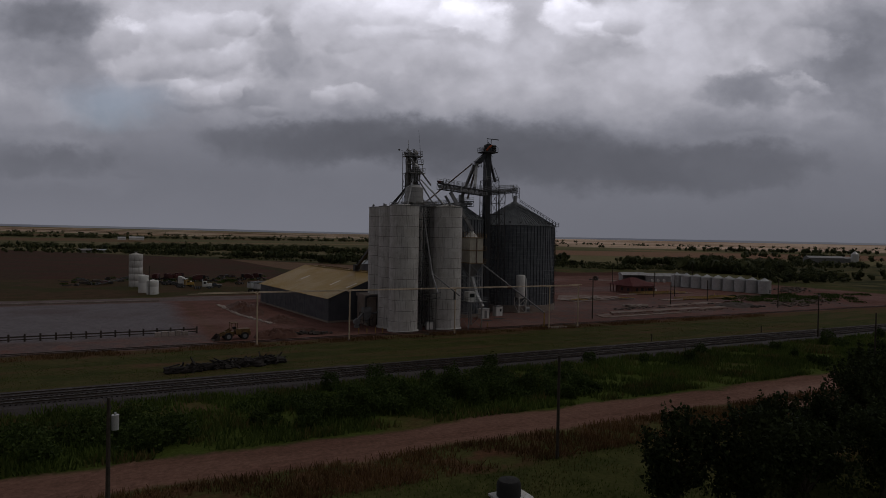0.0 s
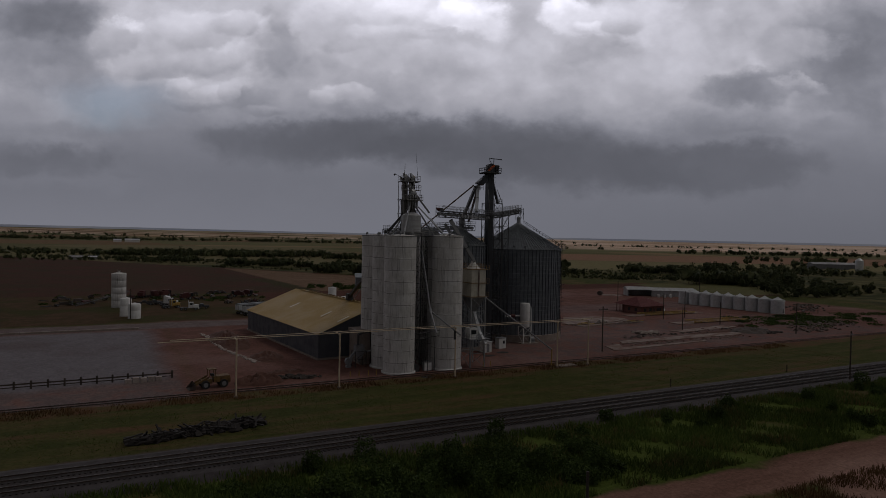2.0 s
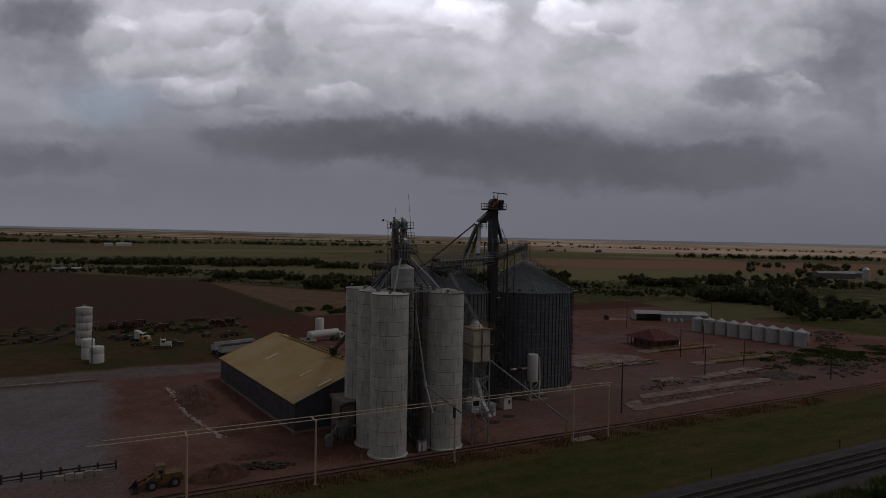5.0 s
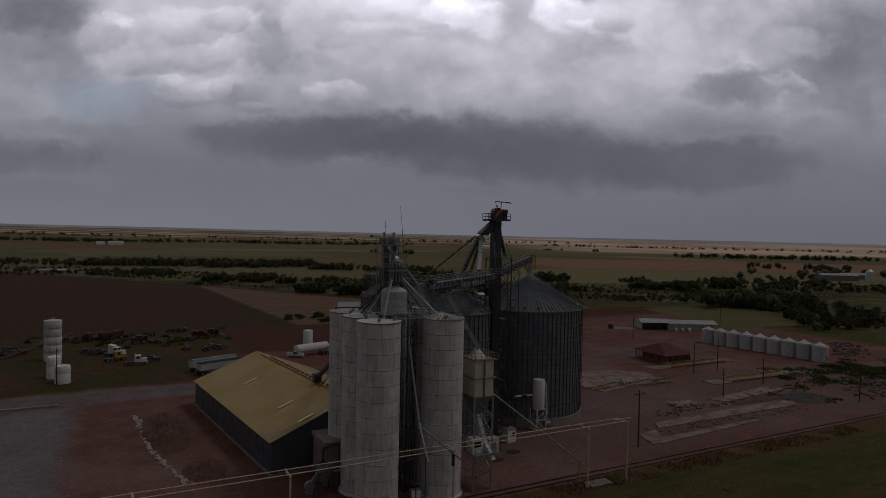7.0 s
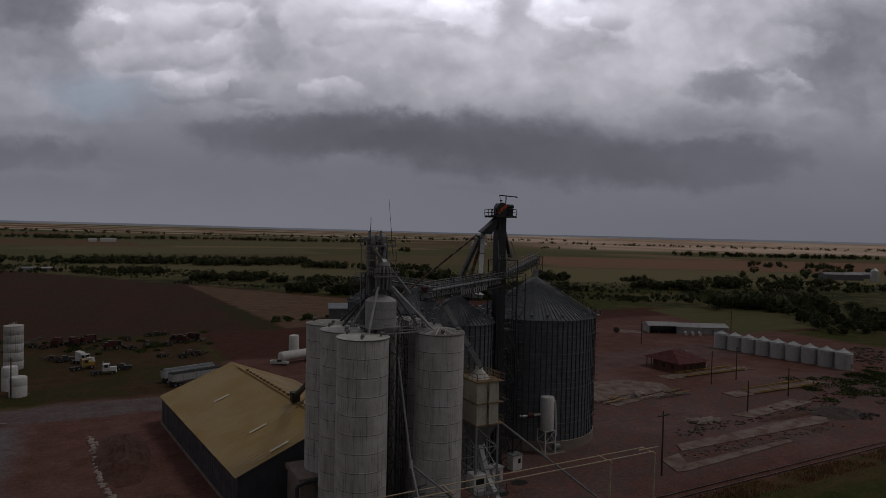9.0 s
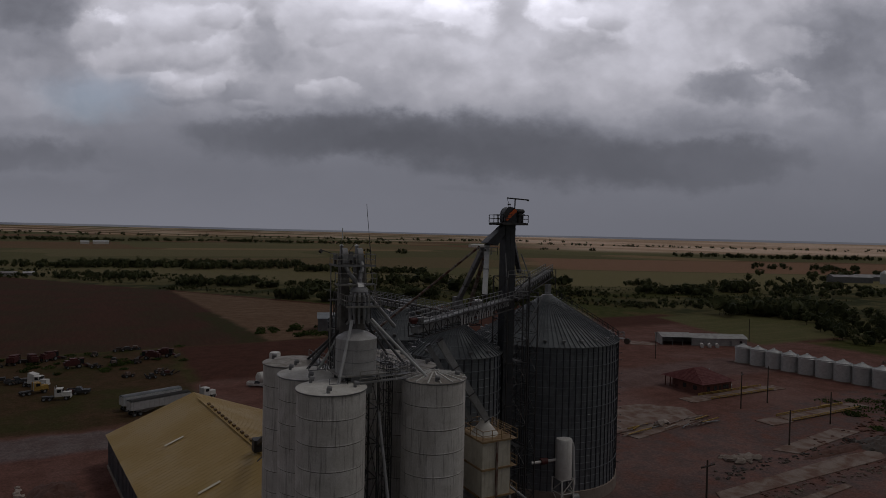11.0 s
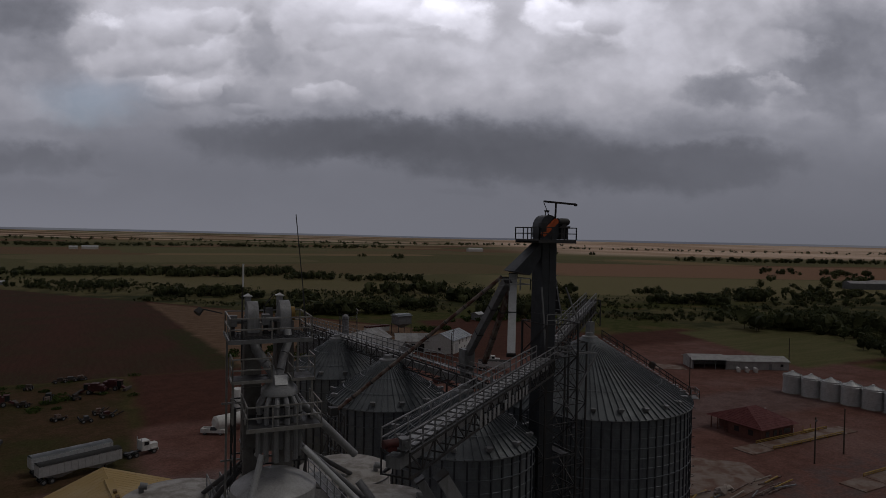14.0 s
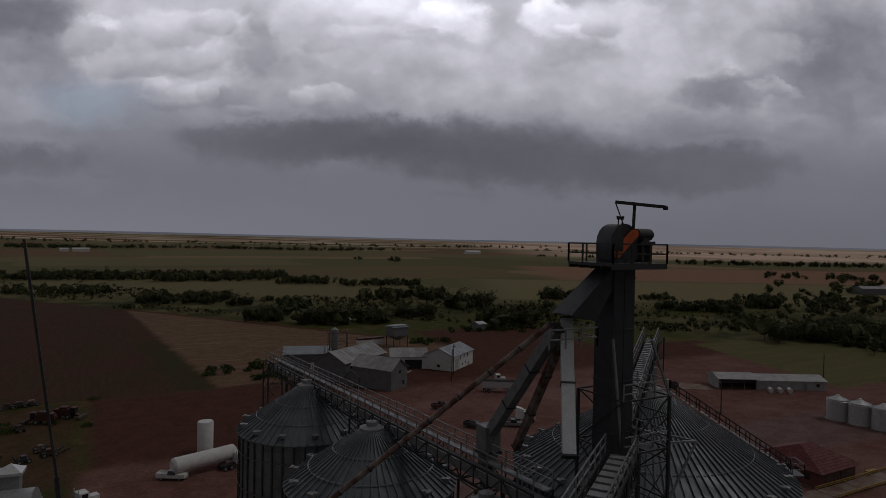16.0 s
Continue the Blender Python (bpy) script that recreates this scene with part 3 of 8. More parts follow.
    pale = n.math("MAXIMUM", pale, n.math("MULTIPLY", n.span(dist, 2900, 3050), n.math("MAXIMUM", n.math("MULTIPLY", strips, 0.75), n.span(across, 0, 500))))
    field = n.mix(pale, field, sunlit_straw)
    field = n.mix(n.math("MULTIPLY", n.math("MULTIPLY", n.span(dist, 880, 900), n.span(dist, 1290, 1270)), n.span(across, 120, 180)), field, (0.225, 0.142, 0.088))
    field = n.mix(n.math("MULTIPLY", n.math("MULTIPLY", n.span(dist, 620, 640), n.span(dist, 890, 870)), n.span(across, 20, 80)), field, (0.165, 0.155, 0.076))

    col = n.mix(n.span(qy, 430, 470), grass, scrub)
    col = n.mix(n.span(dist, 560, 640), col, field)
    col = n.mix(zone(330, 900, 150, 400, 8, True), col, scrub)
    slant = n.math("ADD", py, n.math("MULTIPLY", px, 1.42))
    col = n.mix(n.math("MULTIPLY", zone(-400, 107, 322, 900, 1.2, skew=-0.07), n.span(slant, 668, 664)), col, tilled)
    col = n.mix(n.math("MULTIPLY", zone(88, 106, 322, 420, 3, skew=-0.07), n.span(mid, 0.3, 0.7, 0.4, 0.9)), col, (0.040, 0.048, 0.019))
    path = n.math("ADD", py, n.math("MULTIPLY", px, 1.53))
    col = n.mix(n.math("MULTIPLY", zone(98, 330, 322, 560, 2, skew=-0.06), n.span(path, 678, 674)), col, stubble)
    col = n.mix(n.math("MULTIPLY", zone(84, 190, 380, 560, 2), n.math("MULTIPLY", n.span(path, 671, 674), n.span(path, 683, 680))), col, (0.085, 0.045, 0.030))
    col = n.mix(zone(64, 330, 236, 322, 3), col, red_soil)
    col = n.mix(zone(150, 262, 318, 350, 5), col, red_soil)
    col = n.mix(zone(196, 262, 346, 405, 5, skew=0.15), col, red_soil)
    col = n.mix(zone(262, 318, 296, 330, 4), col, red_soil)
    col = n.mix(zone(18, 300, 124, 262, 4), col, dirt)
    col = n.mix(zone(120, 300, 128, 300, 6), col, dirt)
    col = n.mix(zone(278, 400, 240, 322, 3, skew=0.35), col, blend((0.120, 0.115, 0.055), (0.092, 0.100, 0.042), stretch))
    col = n.mix(zone(-400, 19, 126, 214, 1.5), col, dirt)
    col = n.mix(zone(-400, 15, 140.5, 211, 3.5), col, asphalt)
    col = n.mix(n.math("MULTIPLY", zone(-400, 17, 126, 141, 1.0), n.span(mid, 0.3, 0.6)), col, gravel)
    col = n.mix(zone(-400, 62, 228, 321, 2.5), col, lot)
    col = n.mix(zone(-400, 46, 213, 226, 1.6), col, gravel)
    col = n.mix(zone(46, 240, 206, 228, 3), col, n.mix(0.5, gravel, dirt))
    col = n.mix(zone(90, 240, 132, 178, 3), col, n.mix(n.span(mid, 0.35, 0.7), dirt, gravel))
    col = n.mix(zone(-500, 700, 100, 122.6, 1.0), col, n.mix(n.span(stretch, 0.52, 0.72), lawn, dryweed))
    col = n.mix(zone(-500, 700, 122, 126.6, 0.8), col, dryweed)
    col = n.mix(zone(-500, 700, 86, 99.5, 0.8), col, n.mix(0.65, gravel, (0.06, 0.042, 0.028)))
    col = n.mix(zone(-500, 700, 64.6, 86, 0.8), col, n.mix(n.span(big, 0.5, 0.66), (0.068, 0.096, 0.021), dryweed))
    col = n.mix(zone(-500, 700, 49.5, 56.8, 1.2), col, n.mix(n.span(mid, 0.4, 0.6), dryweed, grass))
    col = n.mix(zone(-500, 700, 57.0, 64.2, 0.7), col, n.mix(n.span(stretch, 0.4, 0.7), (0.185, 0.112, 0.082), (0.135, 0.078, 0.056)))
    col = n.mix(zone(77, 104, 49, 60, 1.6, skew=0.3), col, (0.24, 0.155, 0.118))
    tuft = n.noise(at, 0.9, 4.0, 0.7)
    g = n.math("MULTIPLY", n.span(grain, 0.2, 0.8, 0.62, 1.38, False), n.span(tuft, 0.3, 0.7, 0.82, 1.18, False))
    col = n.mix(1.0, n.mix(1.0, col, n.join(g, g, g), "MULTIPLY"), (1.06, 0.985, 1.03), "MULTIPLY")
    b = n.add("ShaderNodeBump", Strength=0.6, Distance=0.12, Height=grain)
    s = n.add("ShaderNodeBsdfPrincipled", Roughness=0.95)
    n.put(s.inputs["Base Color"], col)
    n.put(s.inputs["Specular IOR Level"], 0.02)
    n.put(s.inputs["Normal"], b.outputs[0])
    n.put(n.add("ShaderNodeOutputMaterial").inputs[0], s.outputs[0])
    return m


GROUND = ground_material()


def lift(x, y):
    """How high the far land lies: it swells towards the horizon, more on one side."""
    r = math.hypot(x - 60, y - 100)
    if r < 2600:
        return 0.0
    f = (r - 2600) / 2100.0
    side_ = max(-1.0, min(1.0, (0.8829 * (x - 60) - 0.4695 * (y - 100)) / 2700.0))
    return (31.0 - 10.0 * side_) * f ** 1.3 + 3.0 * noise.noise(Vector((x, y, 0)) * 0.0011) * f


sheet = Shape()
radii = [0, 40, 90, 160, 260, 400, 600, 900, 1300, 1800, 2400, 3000, 3500, 3900, 4200, 4450, 4700]
SEGS = 120
for r in radii:
    for k in range(SEGS):
        w = 2 * math.pi * k / SEGS
        x, y = 60 + r * math.cos(w), 100 + r * math.sin(w)
        sheet.v.append((x, y, lift(x, y)))
for a in range(len(radii) - 1):
    for k in range(SEGS):
        j = (k + 1) % SEGS
        sheet.f.append((a * SEGS + k, (a + 1) * SEGS + k, (a + 1) * SEGS + j, a * SEGS + j))
        sheet.s.append(True)
solo("ground", sheet, GROUND, "red dirt yard, mown grass and farm fields to the horizon", "ground", "structure")

# low hills on the horizon; a self-glowing blue-grey stands in for distance haze
hz = bpy.data.materials.new("glowing_haze")
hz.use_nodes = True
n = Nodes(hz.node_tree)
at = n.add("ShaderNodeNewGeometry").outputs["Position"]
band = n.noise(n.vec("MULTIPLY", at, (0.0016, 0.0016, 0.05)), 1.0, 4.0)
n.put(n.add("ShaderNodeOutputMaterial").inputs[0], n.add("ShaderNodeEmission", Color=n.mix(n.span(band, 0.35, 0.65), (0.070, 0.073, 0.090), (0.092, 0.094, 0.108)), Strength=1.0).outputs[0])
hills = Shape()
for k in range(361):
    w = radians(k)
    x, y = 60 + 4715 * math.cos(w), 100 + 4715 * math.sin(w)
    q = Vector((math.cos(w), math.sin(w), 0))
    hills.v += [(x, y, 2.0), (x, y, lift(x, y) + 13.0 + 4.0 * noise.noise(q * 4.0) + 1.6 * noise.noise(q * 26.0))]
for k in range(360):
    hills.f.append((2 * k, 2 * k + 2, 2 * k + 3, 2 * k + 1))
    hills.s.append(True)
solo("backdrop", hills, hz, "low hills on the horizon, haze painted in glowing blue-grey", "hills", "structure")

# ---- railway ----
BALLAST = material("dark_ballast", (0.050, 0.041, 0.041), (0.034, 0.028, 0.028), 0.95, 0, 1.8, 0.12, 0.8)
bank = Shape()
X0, X1 = -420.0, 640.0
for a, b in (((86.4, 0.004), (88.2, 0.42)), ((88.2, 0.42), (97.6, 0.42)), ((97.6, 0.42), (99.4, 0.004))):
    bank.face([(X0, a[0], a[1]), (X1, a[0], a[1]), (X1, b[0], b[1]), (X0, b[0], b[1])])
solo("railway_ballast", bank, BALLAST, "dark crushed stone bank under the double main line", "ballast", "structure")


def track(y, z, label, sunk=0.0):
    t = thing("railway_track", label, "railway track", (0, y, z), kind="structure")
    for k in (-1, 1):
        rail = Shape()
        c = 0.7525 * k
        rail.box(X0, X1, c - 0.07, c + 0.07, 0.12, 0.14).box(X0, X1, c - 0.012, c + 0.012, 0.14, 0.25).box(X0, X1, c - 0.038, c + 0.038, 0.25, 0.30)
        part("rail", rail, RAIL, t)
    ties = Shape()
    rng = random.Random(int(y))
    x = X0
    while x < X1:
        w = rng.uniform(-0.06, 0.06)
        ties.box(x - 0.115, x + 0.115, -1.3 + w, 1.3 + w, -0.06 - sunk, 0.12 - sunk)
        x += 0.56
    tagged(part("sleepers", ties, TIE, t), kind="stuff")


track(94.7, 0.42, "main line track with worn steel rails on dark timber sleepers")
track(91.0, 0.42, "main line track with worn steel rails on dark timber sleepers")
track(127.8, -0.04, "rusty siding track half sunk in red dirt beside the silos", 0.10)

# ---- grain elevator ----
SILO_R, SILO_H, RINGS, SHEETS = 3.28, 28.2, 12, 12


def silo_panel_mesh(h, off):
    """One curved wall sheet, proud of the shell by 12 mm, with a lip along its lower edge."""
    sh = Shape()
    half = math.pi / SHEETS - 0.0022
    cols = 5
    prof = [(SILO_R + 0.004, 0.04), (SILO_R + 0.034, 0.045), (SILO_R + 0.034, 0.12), (SILO_R + 0.014, 0.14), (SILO_R + 0.014, h - 0.035), (SILO_R, h - 0.03)]
    return sh.spin(prof, cols - 1, start=math.degrees(-half) + off, turn=math.degrees(2 * half))


PANEL = {}


def silo(x, y, label, z0=0.0, h=SILO_H, rings=RINGS, spin=0.0, roof="flat", base=True):
    t = thing("grain_silo", label, "grain silo", (x, y, z0), spin, "bolted steel silos")
    part("shell", Shape().spin([(SILO_R, 0.0), (SILO_R, h)], 48), SEAM, t)
    rh = h / rings
    if rh not in PANEL:
        PANEL[rh] = silo_panel_mesh(rh, 0).mesh("sheet", SILO)
    for r in range(rings):
        for k in range(SHEETS):
            part("sheet", PANEL[rh], SILO, t, m=pose(0, 0, r * rh, 0, 0, 360 / SHEETS * (k + 0.5 * (r % 2))))
    if base:
        part("base_curb", Shape().spin([(SILO_R + 0.28, 0.0), (SILO_R + 0.28, 0.30), (SILO_R + 0.02, 0.34)], 40), WHITE, t, "white-painted concrete curb")
    cap = Shape().spin([(SILO_R + 0.07, h - 0.05), (SILO_R + 0.09, h + 0.04), (SILO_R, h + 0.06), (0.5, h + (0.30 if roof == "flat" else 0.60)), (0.0, h + (0.34 if roof == "flat" else 0.64))], 40)
    deck = part("roof_deck", cap, SILO_TOP if x == AX and y < RY[2] else SILO_ROOF, t, "chalky pale roof deck" if x == AX and y < RY[2] else "stained grey roof deck")
    if roof == "ribbed":
        for k in range(16):
            w = 2 * math.pi * k / 16
            a, b = (0.45, h + 0.65), (SILO_R + 0.05, h + 0.12)
            part("roof_rib", Shape().beam((a[0] * math.cos(w), a[0] * math.sin(w), a[1]), (b[0] * math.cos(w), b[0] * math.sin(w), b[1]), 0.13, 0.1), WHITE, t)
    rim = Shape()
    rim.spin([(SILO_R + 0.10, h - 0.10), (SILO_R + 0.13, h + 0.02), (SILO_R + 0.06, h + 0.03)], 40)
    part("rim", rim, GREY_STEEL, t)
    for w, r in ((2.1, 2.5), (4.2, 2.6), (5.6, 2.3)):
        v = Shape()
        cx, cy, cz = r * math.cos(w), r * math.sin(w), h + 0.2
        v.tube((cx, cy, cz - 0.2), (cx, cy, cz + 0.35), 0.16).tube((cx - 0.1, cy, cz + 0.38), (cx + 0.3, cy - 0.2, cz + 0.30), 0.22, 0.20)
        part("vent", v, GREY_STEEL, t)
    return t


AX, BX, RY = 58.25, 69.3, (132.3, 139.0, 145.6)
silo(AX, RY[0], "tall off-white bolted steel grain silo, streaked with dirt, beside the siding", spin=4)
silo(AX, RY[1], "tall off-white bolted steel grain silo with rust-stained seams", spin=11)
silo(AX, RY[2], "off-white bolted steel silo raised on a concrete base", 7.3, SILO_H - 7.3, 9, 19, base=False)
silo(BX, RY[0], "tall off-white bolted steel silo with a ribbed cone roof", spin=7, roof="ribbed")
silo(BX, RY[1], "grimy off-white bolted steel silo behind the front pair", spin=16)
silo(BX, RY[2], "grimy off-white bolted steel silo at the back of the group", spin=2)

# concrete base under the raised silo, with its platform
pit = thing("silo_base_house", "stained concrete load-out house under the raised silo", "silo base", (AX, RY[2], 0))
body = Shape()
for a in ((-4.9, -4.5, -3.4, 3.4), (3.0, 3.4, -3.4, 3.4), (-4.5, 3.0, 3.0, 3.4), (-4.5, -2.6, -3.4, -3.0), (0.2, 3.0, -3.4, -3.0)):
    body.box(a[0], a[1], a[2], a[3], 0, 6.6)
part("wall", body, CONCRETE, pit)
part("slab", Shape().box(-5.2, 3.6, -3.7, 3.6, 6.6, 7.3), CONCRETE, pit)
hop = Shape().spin([(2.9, 6.6), (0.5, 3.6), (0.5, 3.0)], 20)
part("hopper", hop, GREY_STEEL, pit)


def bin_(x, y, r, eave, peak, n_stiff, n_roof, label, foot=0.9, name="grain_bin"):
    """A corrugated bin with outside stiffeners and a ribbed cone roof."""
    t = thing(name, label, "grain bin", (x, y, 0), 0, "corrugated grain bins")
    part("foundation", Shape().spin([(r + 0.35, 0), (r + 0.35, foot), (r - 0.1, foot + 0.03)], 64), CONCRETE, t, "pale concrete ring")
    prof, z, step = [], foot, 1.117
    while z < eave - 0.2:
        top = min(z + step, eave)
        prof += [(r, z + 0.02), (r, top - 0.17), (r + 0.06, top - 0.15), (r + 0.06, top - 0.03), (r, top)]
        z = top
    part("wall", Shape().spin(prof, 96), GALV, t)
    st = Shape().box(r - 0.02, r + 0.12, -0.075, 0.075, foot, eave).mesh("stiffener", STIFF)
    for k in range(n_stiff):
        part("stiffener", st, STIFF, t, m=pose(0, 0, 0, 0, 0, 360 / n_stiff * k))
    for z in [foot + 3.35 * k for k in range(1, int((eave - foot) / 3.35) + 1)]:
        part("wind_ring", Shape().spin([(r + 0.02, z - 0.05), (r + 0.15, z - 0.04), (r + 0.15, z + 0.04), (r + 0.02, z + 0.05)], 64), GALV, t)
    part("eave_ring", Shape().spin([(r + 0.02, eave - 0.12), (r + 0.16, eave - 0.08), (r + 0.16, eave + 0.04), (r, eave + 0.08)], 64), GALV, t)
    w = math.pi / n_roof
    s = Shape()
    r0, r1 = 0.95, r + 0.28
    z1, z0 = eave - 0.05, peak
    c, d = math.cos(w), math.sin(w)
    s.face([(r0 * c, -r0 * d, z0), (r1 * c, -r1 * d, z1), (r1 * c, r1 * d, z1), (r0 * c, r0 * d, z0)])
    hgt = 0.06 + r * 0.002
    a, b = Vector((r0 * c, -r0 * d, z0 + hgt)), Vector((r1 * c, -r1 * d, z1 + hgt))
    s.beam(a, b, 0.06 + r * 0.0035, hgt * 2.0)
    s.face([(r1 * c, -r1 * d, z1), (r1 * c, -r1 * d, z1 - 0.1), (r1 * c, r1 * d, z1 - 0.1), (r1 * c, r1 * d, z1)])
    rp = s.mesh("roof_panel", GALV_ROOF)
    for k in range(n_roof):
        part("roof_panel", rp, GALV_ROOF, t, m=pose(0, 0, 0, 0, 0, 360 / n_roof * k))
    for q in (0.36, 0.68):
        rr, zz = r0 + (r1 - r0) * q, z0 + (z1 - z0) * q
        part("roof_hoop", Shape().spin([(rr - 0.05, zz + 0.16), (rr + 0.05, zz + 0.14)], 64), GALV, t)
    part("roof_collar", Shape().spin([(r0 + 0.12, peak - 0.05), (r0 + 0.05, peak + 0.28), (0.5, peak + 0.42), (0.45, peak + 0.75), (0, peak + 0.78)], 24), GREY_STEEL, t)
    v = Shape().box(-0.28, 0.28, -0.25, 0.25, 0.0, 0.32).beam((0.1, 0, 0.32), (0.42, 0, 0.26), 0.55, 0.18).mesh("roof_vent", GREY_STEEL)
    m = max(8, int(r * 2))
    for k in range(m):
        a = 360 / m * (k + 0.4)
        rr = r * 0.93
        zz = z0 + (z1 - z0) * (rr - r0) / (r1 - r0)
        part("roof_vent", v, GREY_STEEL, t, m=pose(rr * math.cos(radians(a)), rr * math.sin(radians(a)), zz + 0.02, 0, 0, a))
    return t


GX, GY, GR = 109.6, 165.4, 12.35
big = bin_(GX, GY, GR, 25.2, 32.2, 72, 90, "huge dark corrugated grain bin with upright stiffeners and ribbed cone roof", 1.9)
H = ((84.4, 154.6), (84.0, 171.2), (83.8, 188.2))
for x, y in H:
    bin_(x, y, 6.75, 26.2, 30.2, 40, 56, "dark corrugated grain bin with ribbed cone roof under the conveyor bridge", 0.9)

# roof stair and ladder of the big bin
stair = thing("roof_stair", "railed stair running down the big bin's cone roof", "stair", (GX, GY, 0))
up = Vector((0.83, -0.56, 0))
s = Shape()
a, b = up * 1.6 + Vector((0, 0, 32.3)), up * (GR + 0.2) + Vector((0, 0, 25.5))
n = 26
sd = Vector((-up.y, up.x, 0))
for k in range(n):
    p = a.lerp(b, (k + 0.5) / n)
    s.beam(p - sd * 0.4, p + sd * 0.4, 0.26, 0.04)
part("treads", s, GREY_STEEL, stair)
r = Shape()
for k in (-0.45, 0.45):
    railing(r, [a + sd * k, b + sd * k], 0.95, 1.1, 0.035)
part("handrail", r, STEEL, stair)
l = Shape()
q = up * (GR + 0.35)
ladder(l, q + Vector((0, 0, 0.5)), q + Vector((0, 0, 26.2)), up)
part("ladder", l, STEEL, stair)
railing(pl := Shape(), [up * (GR + 0.2) + sd * 0.9 + Vector((0, 0, 25.2)), up * (GR + 1.2) + sd * 0.9 + Vector((0, 0, 25.2)), up * (GR + 1.2) - sd * 0.9 + Vector((0, 0, 25.2)), up * (GR + 0.2) - sd * 0.9 + Vector((0, 0, 25.2))])
pl.beam(up * (GR + 0.2) + Vector((0, 0, 25.15)), up * (GR + 1.25) + Vector((0, 0, 25.15)), 1.8, 0.06)
part("landing", pl, GREY_STEEL, stair)

# ---- dark bucket elevator leg ----
LX, LY = 90.95, 151.1
leg = thing("bucket_elevator", "tall dark steel bucket elevator leg with a railed head platform", "bucket elevator", (LX, LY, 0))
for k, nm in ((-1, "up_leg"), (1, "down_leg")):
    c = Shape()
    cx = 0.42 * k
    c.box(cx - 0.40, cx + 0.40, -0.78, 0.78, 1.2, 45.0)
    for z in [1.2 + 3.05 * q for q in range(15)]:
        c.box(cx - 0.43, cx + 0.43, -0.83, 0.83, z, z + 0.10)
    part(nm, c, CASING, leg)
part("boot", Shape().box(-1.1, 1.1, -0.95, 0.95, 0, 1.6), CASING, leg)
part("head_platform", Shape().box(-2.05, 2.2, -1.9, 1.85, 44.65, 44.82), STEEL, leg)
for k in range(5):
    part("floor_beam", Shape().box(-2.08, 2.23, -1.9 + 0.9 * k, -1.8 + 0.9 * k, 44.48, 44.65), STEEL, leg)
part("platform_rail", railing(Shape(), [(-2.05, -1.9, 44.82), (2.2, -1.9, 44.82), (2.2, 1.85, 44.82), (-2.05, 1.85, 44.82)], 1.1, 1.3, 0.04, True), STEEL, leg)
hood = Shape()
pts = [(-1.0, 45.0)] + [(0.08 + 1.08 * math.cos(w), 45.98 + 1.14 * math.sin(w)) for w in (math.pi - math.pi * q / 10 for q in range(11))] + [(1.16, 45.0)]
for y0, y1 in ((-0.62, 0.62),):
    i = len(hood.v)
    for (x, z) in pts:
        hood.v += [(x, y0, z), (x, y1, z)]
    m = len(pts)
    for k in range(m - 1):
        hood.f.append((i + 2 * k, i + 2 * k + 1, i + 2 * k + 3, i + 2 * k + 2))
        hood.s.append(True)
    hood.f += [tuple(i + 2 * k for k in range(m)), tuple(i + 2 * k + 1 for k in reversed(range(m)))]
    hood.s += [False, False]
part("head_hood", hood, CASING, leg)
g = Shape().beam((-0.75, -0.8, 45.35), (0.65, -0.8, 46.55), 0.22, 0.5).tube((0.62, -0.69, 46.52), (0.62, -0.92, 46.52), 0.27, n=14).tube((-0.75, -0.69, 45.33), (-0.75, -0.92, 45.33), 0.24, n=14)
part("belt_guard", g, ORANGE, leg, "orange belt guard")
mt = Shape().box(1.1, 2.3, -0.9, 0.1, 45.9, 46.1).tube((1.2, -0.4, 46.5), (2.3, -0.4, 46.5), 0.36, n=12).box(1.5, 2.0, -0.7, -0.1, 46.1, 46.4).tube((2.3, -0.4, 46.5), (2.5, -0.4, 46.5), 0.22, n=10).box(1.3, 1.5, -0.8, 0.0, 44.85, 45.9).box(1.95, 2.15, -0.8, 0.0, 44.85, 45.9)
part("drive_motor", mt, STEEL, leg)
part("control_box", Shape().box(-1.75, -1.2, -1.8, -1.4, 45.5, 46.3).beam((-1.5, -1.6, 44.8), (-1.5, -1.6, 45.5), 0.08), STEEL, leg)
hoist = Shape().beam((0.62, -0.7, 46.2), (0.62, -0.8, 48.25), 0.13).beam((-0.6, -0.5, 48.36), (2.4, -1.55, 48.15), 0.15, 0.18).beam((-0.6, -0.5, 48.3), (0.2, -0.6, 46.6), 0.05).box(2.25, 2.47, -1.65, -1.45, 47.98, 48.2)
part("hoist_boom", hoist, STEEL, leg)
lamps = Shape()
for x in (-0.35, -0.05):
    lamps.beam((x, -0.5, 47.0), (x, -0.5, 47.35), 0.05).tube((x, -0.5, 47.35), (x, -0.5, 47.55), 0.10, 0.12, n=8)
part("beacon_lamps", lamps, STEEL, leg)
spt = Shape()
lattice(spt, -1.0, 2.7, -1.9, 1.9, 0, 37.0, 3.1, 0.16, 0.09)
for z in (12.4, 24.8, 33.9):
    spt.box(0.95, 1.9, -1.9, 1.9, z, z + 0.05)
part("support_tower", spt, STEEL, leg)
for z in (33.9, 36.9):
    part("walkway_rail", railing(Shape(), [(-1.0, -1.9, z), (2.7, -1.9, z), (2.7, 1.9, z)], 1.05, 1.3, 0.03), GREY_STEEL, leg)
part("ladder", ladder(Shape(), (1.6, 0.9, 0), (1.6, 0.9, 45.0), (1, 0, 0)), GREY_STEEL, leg)
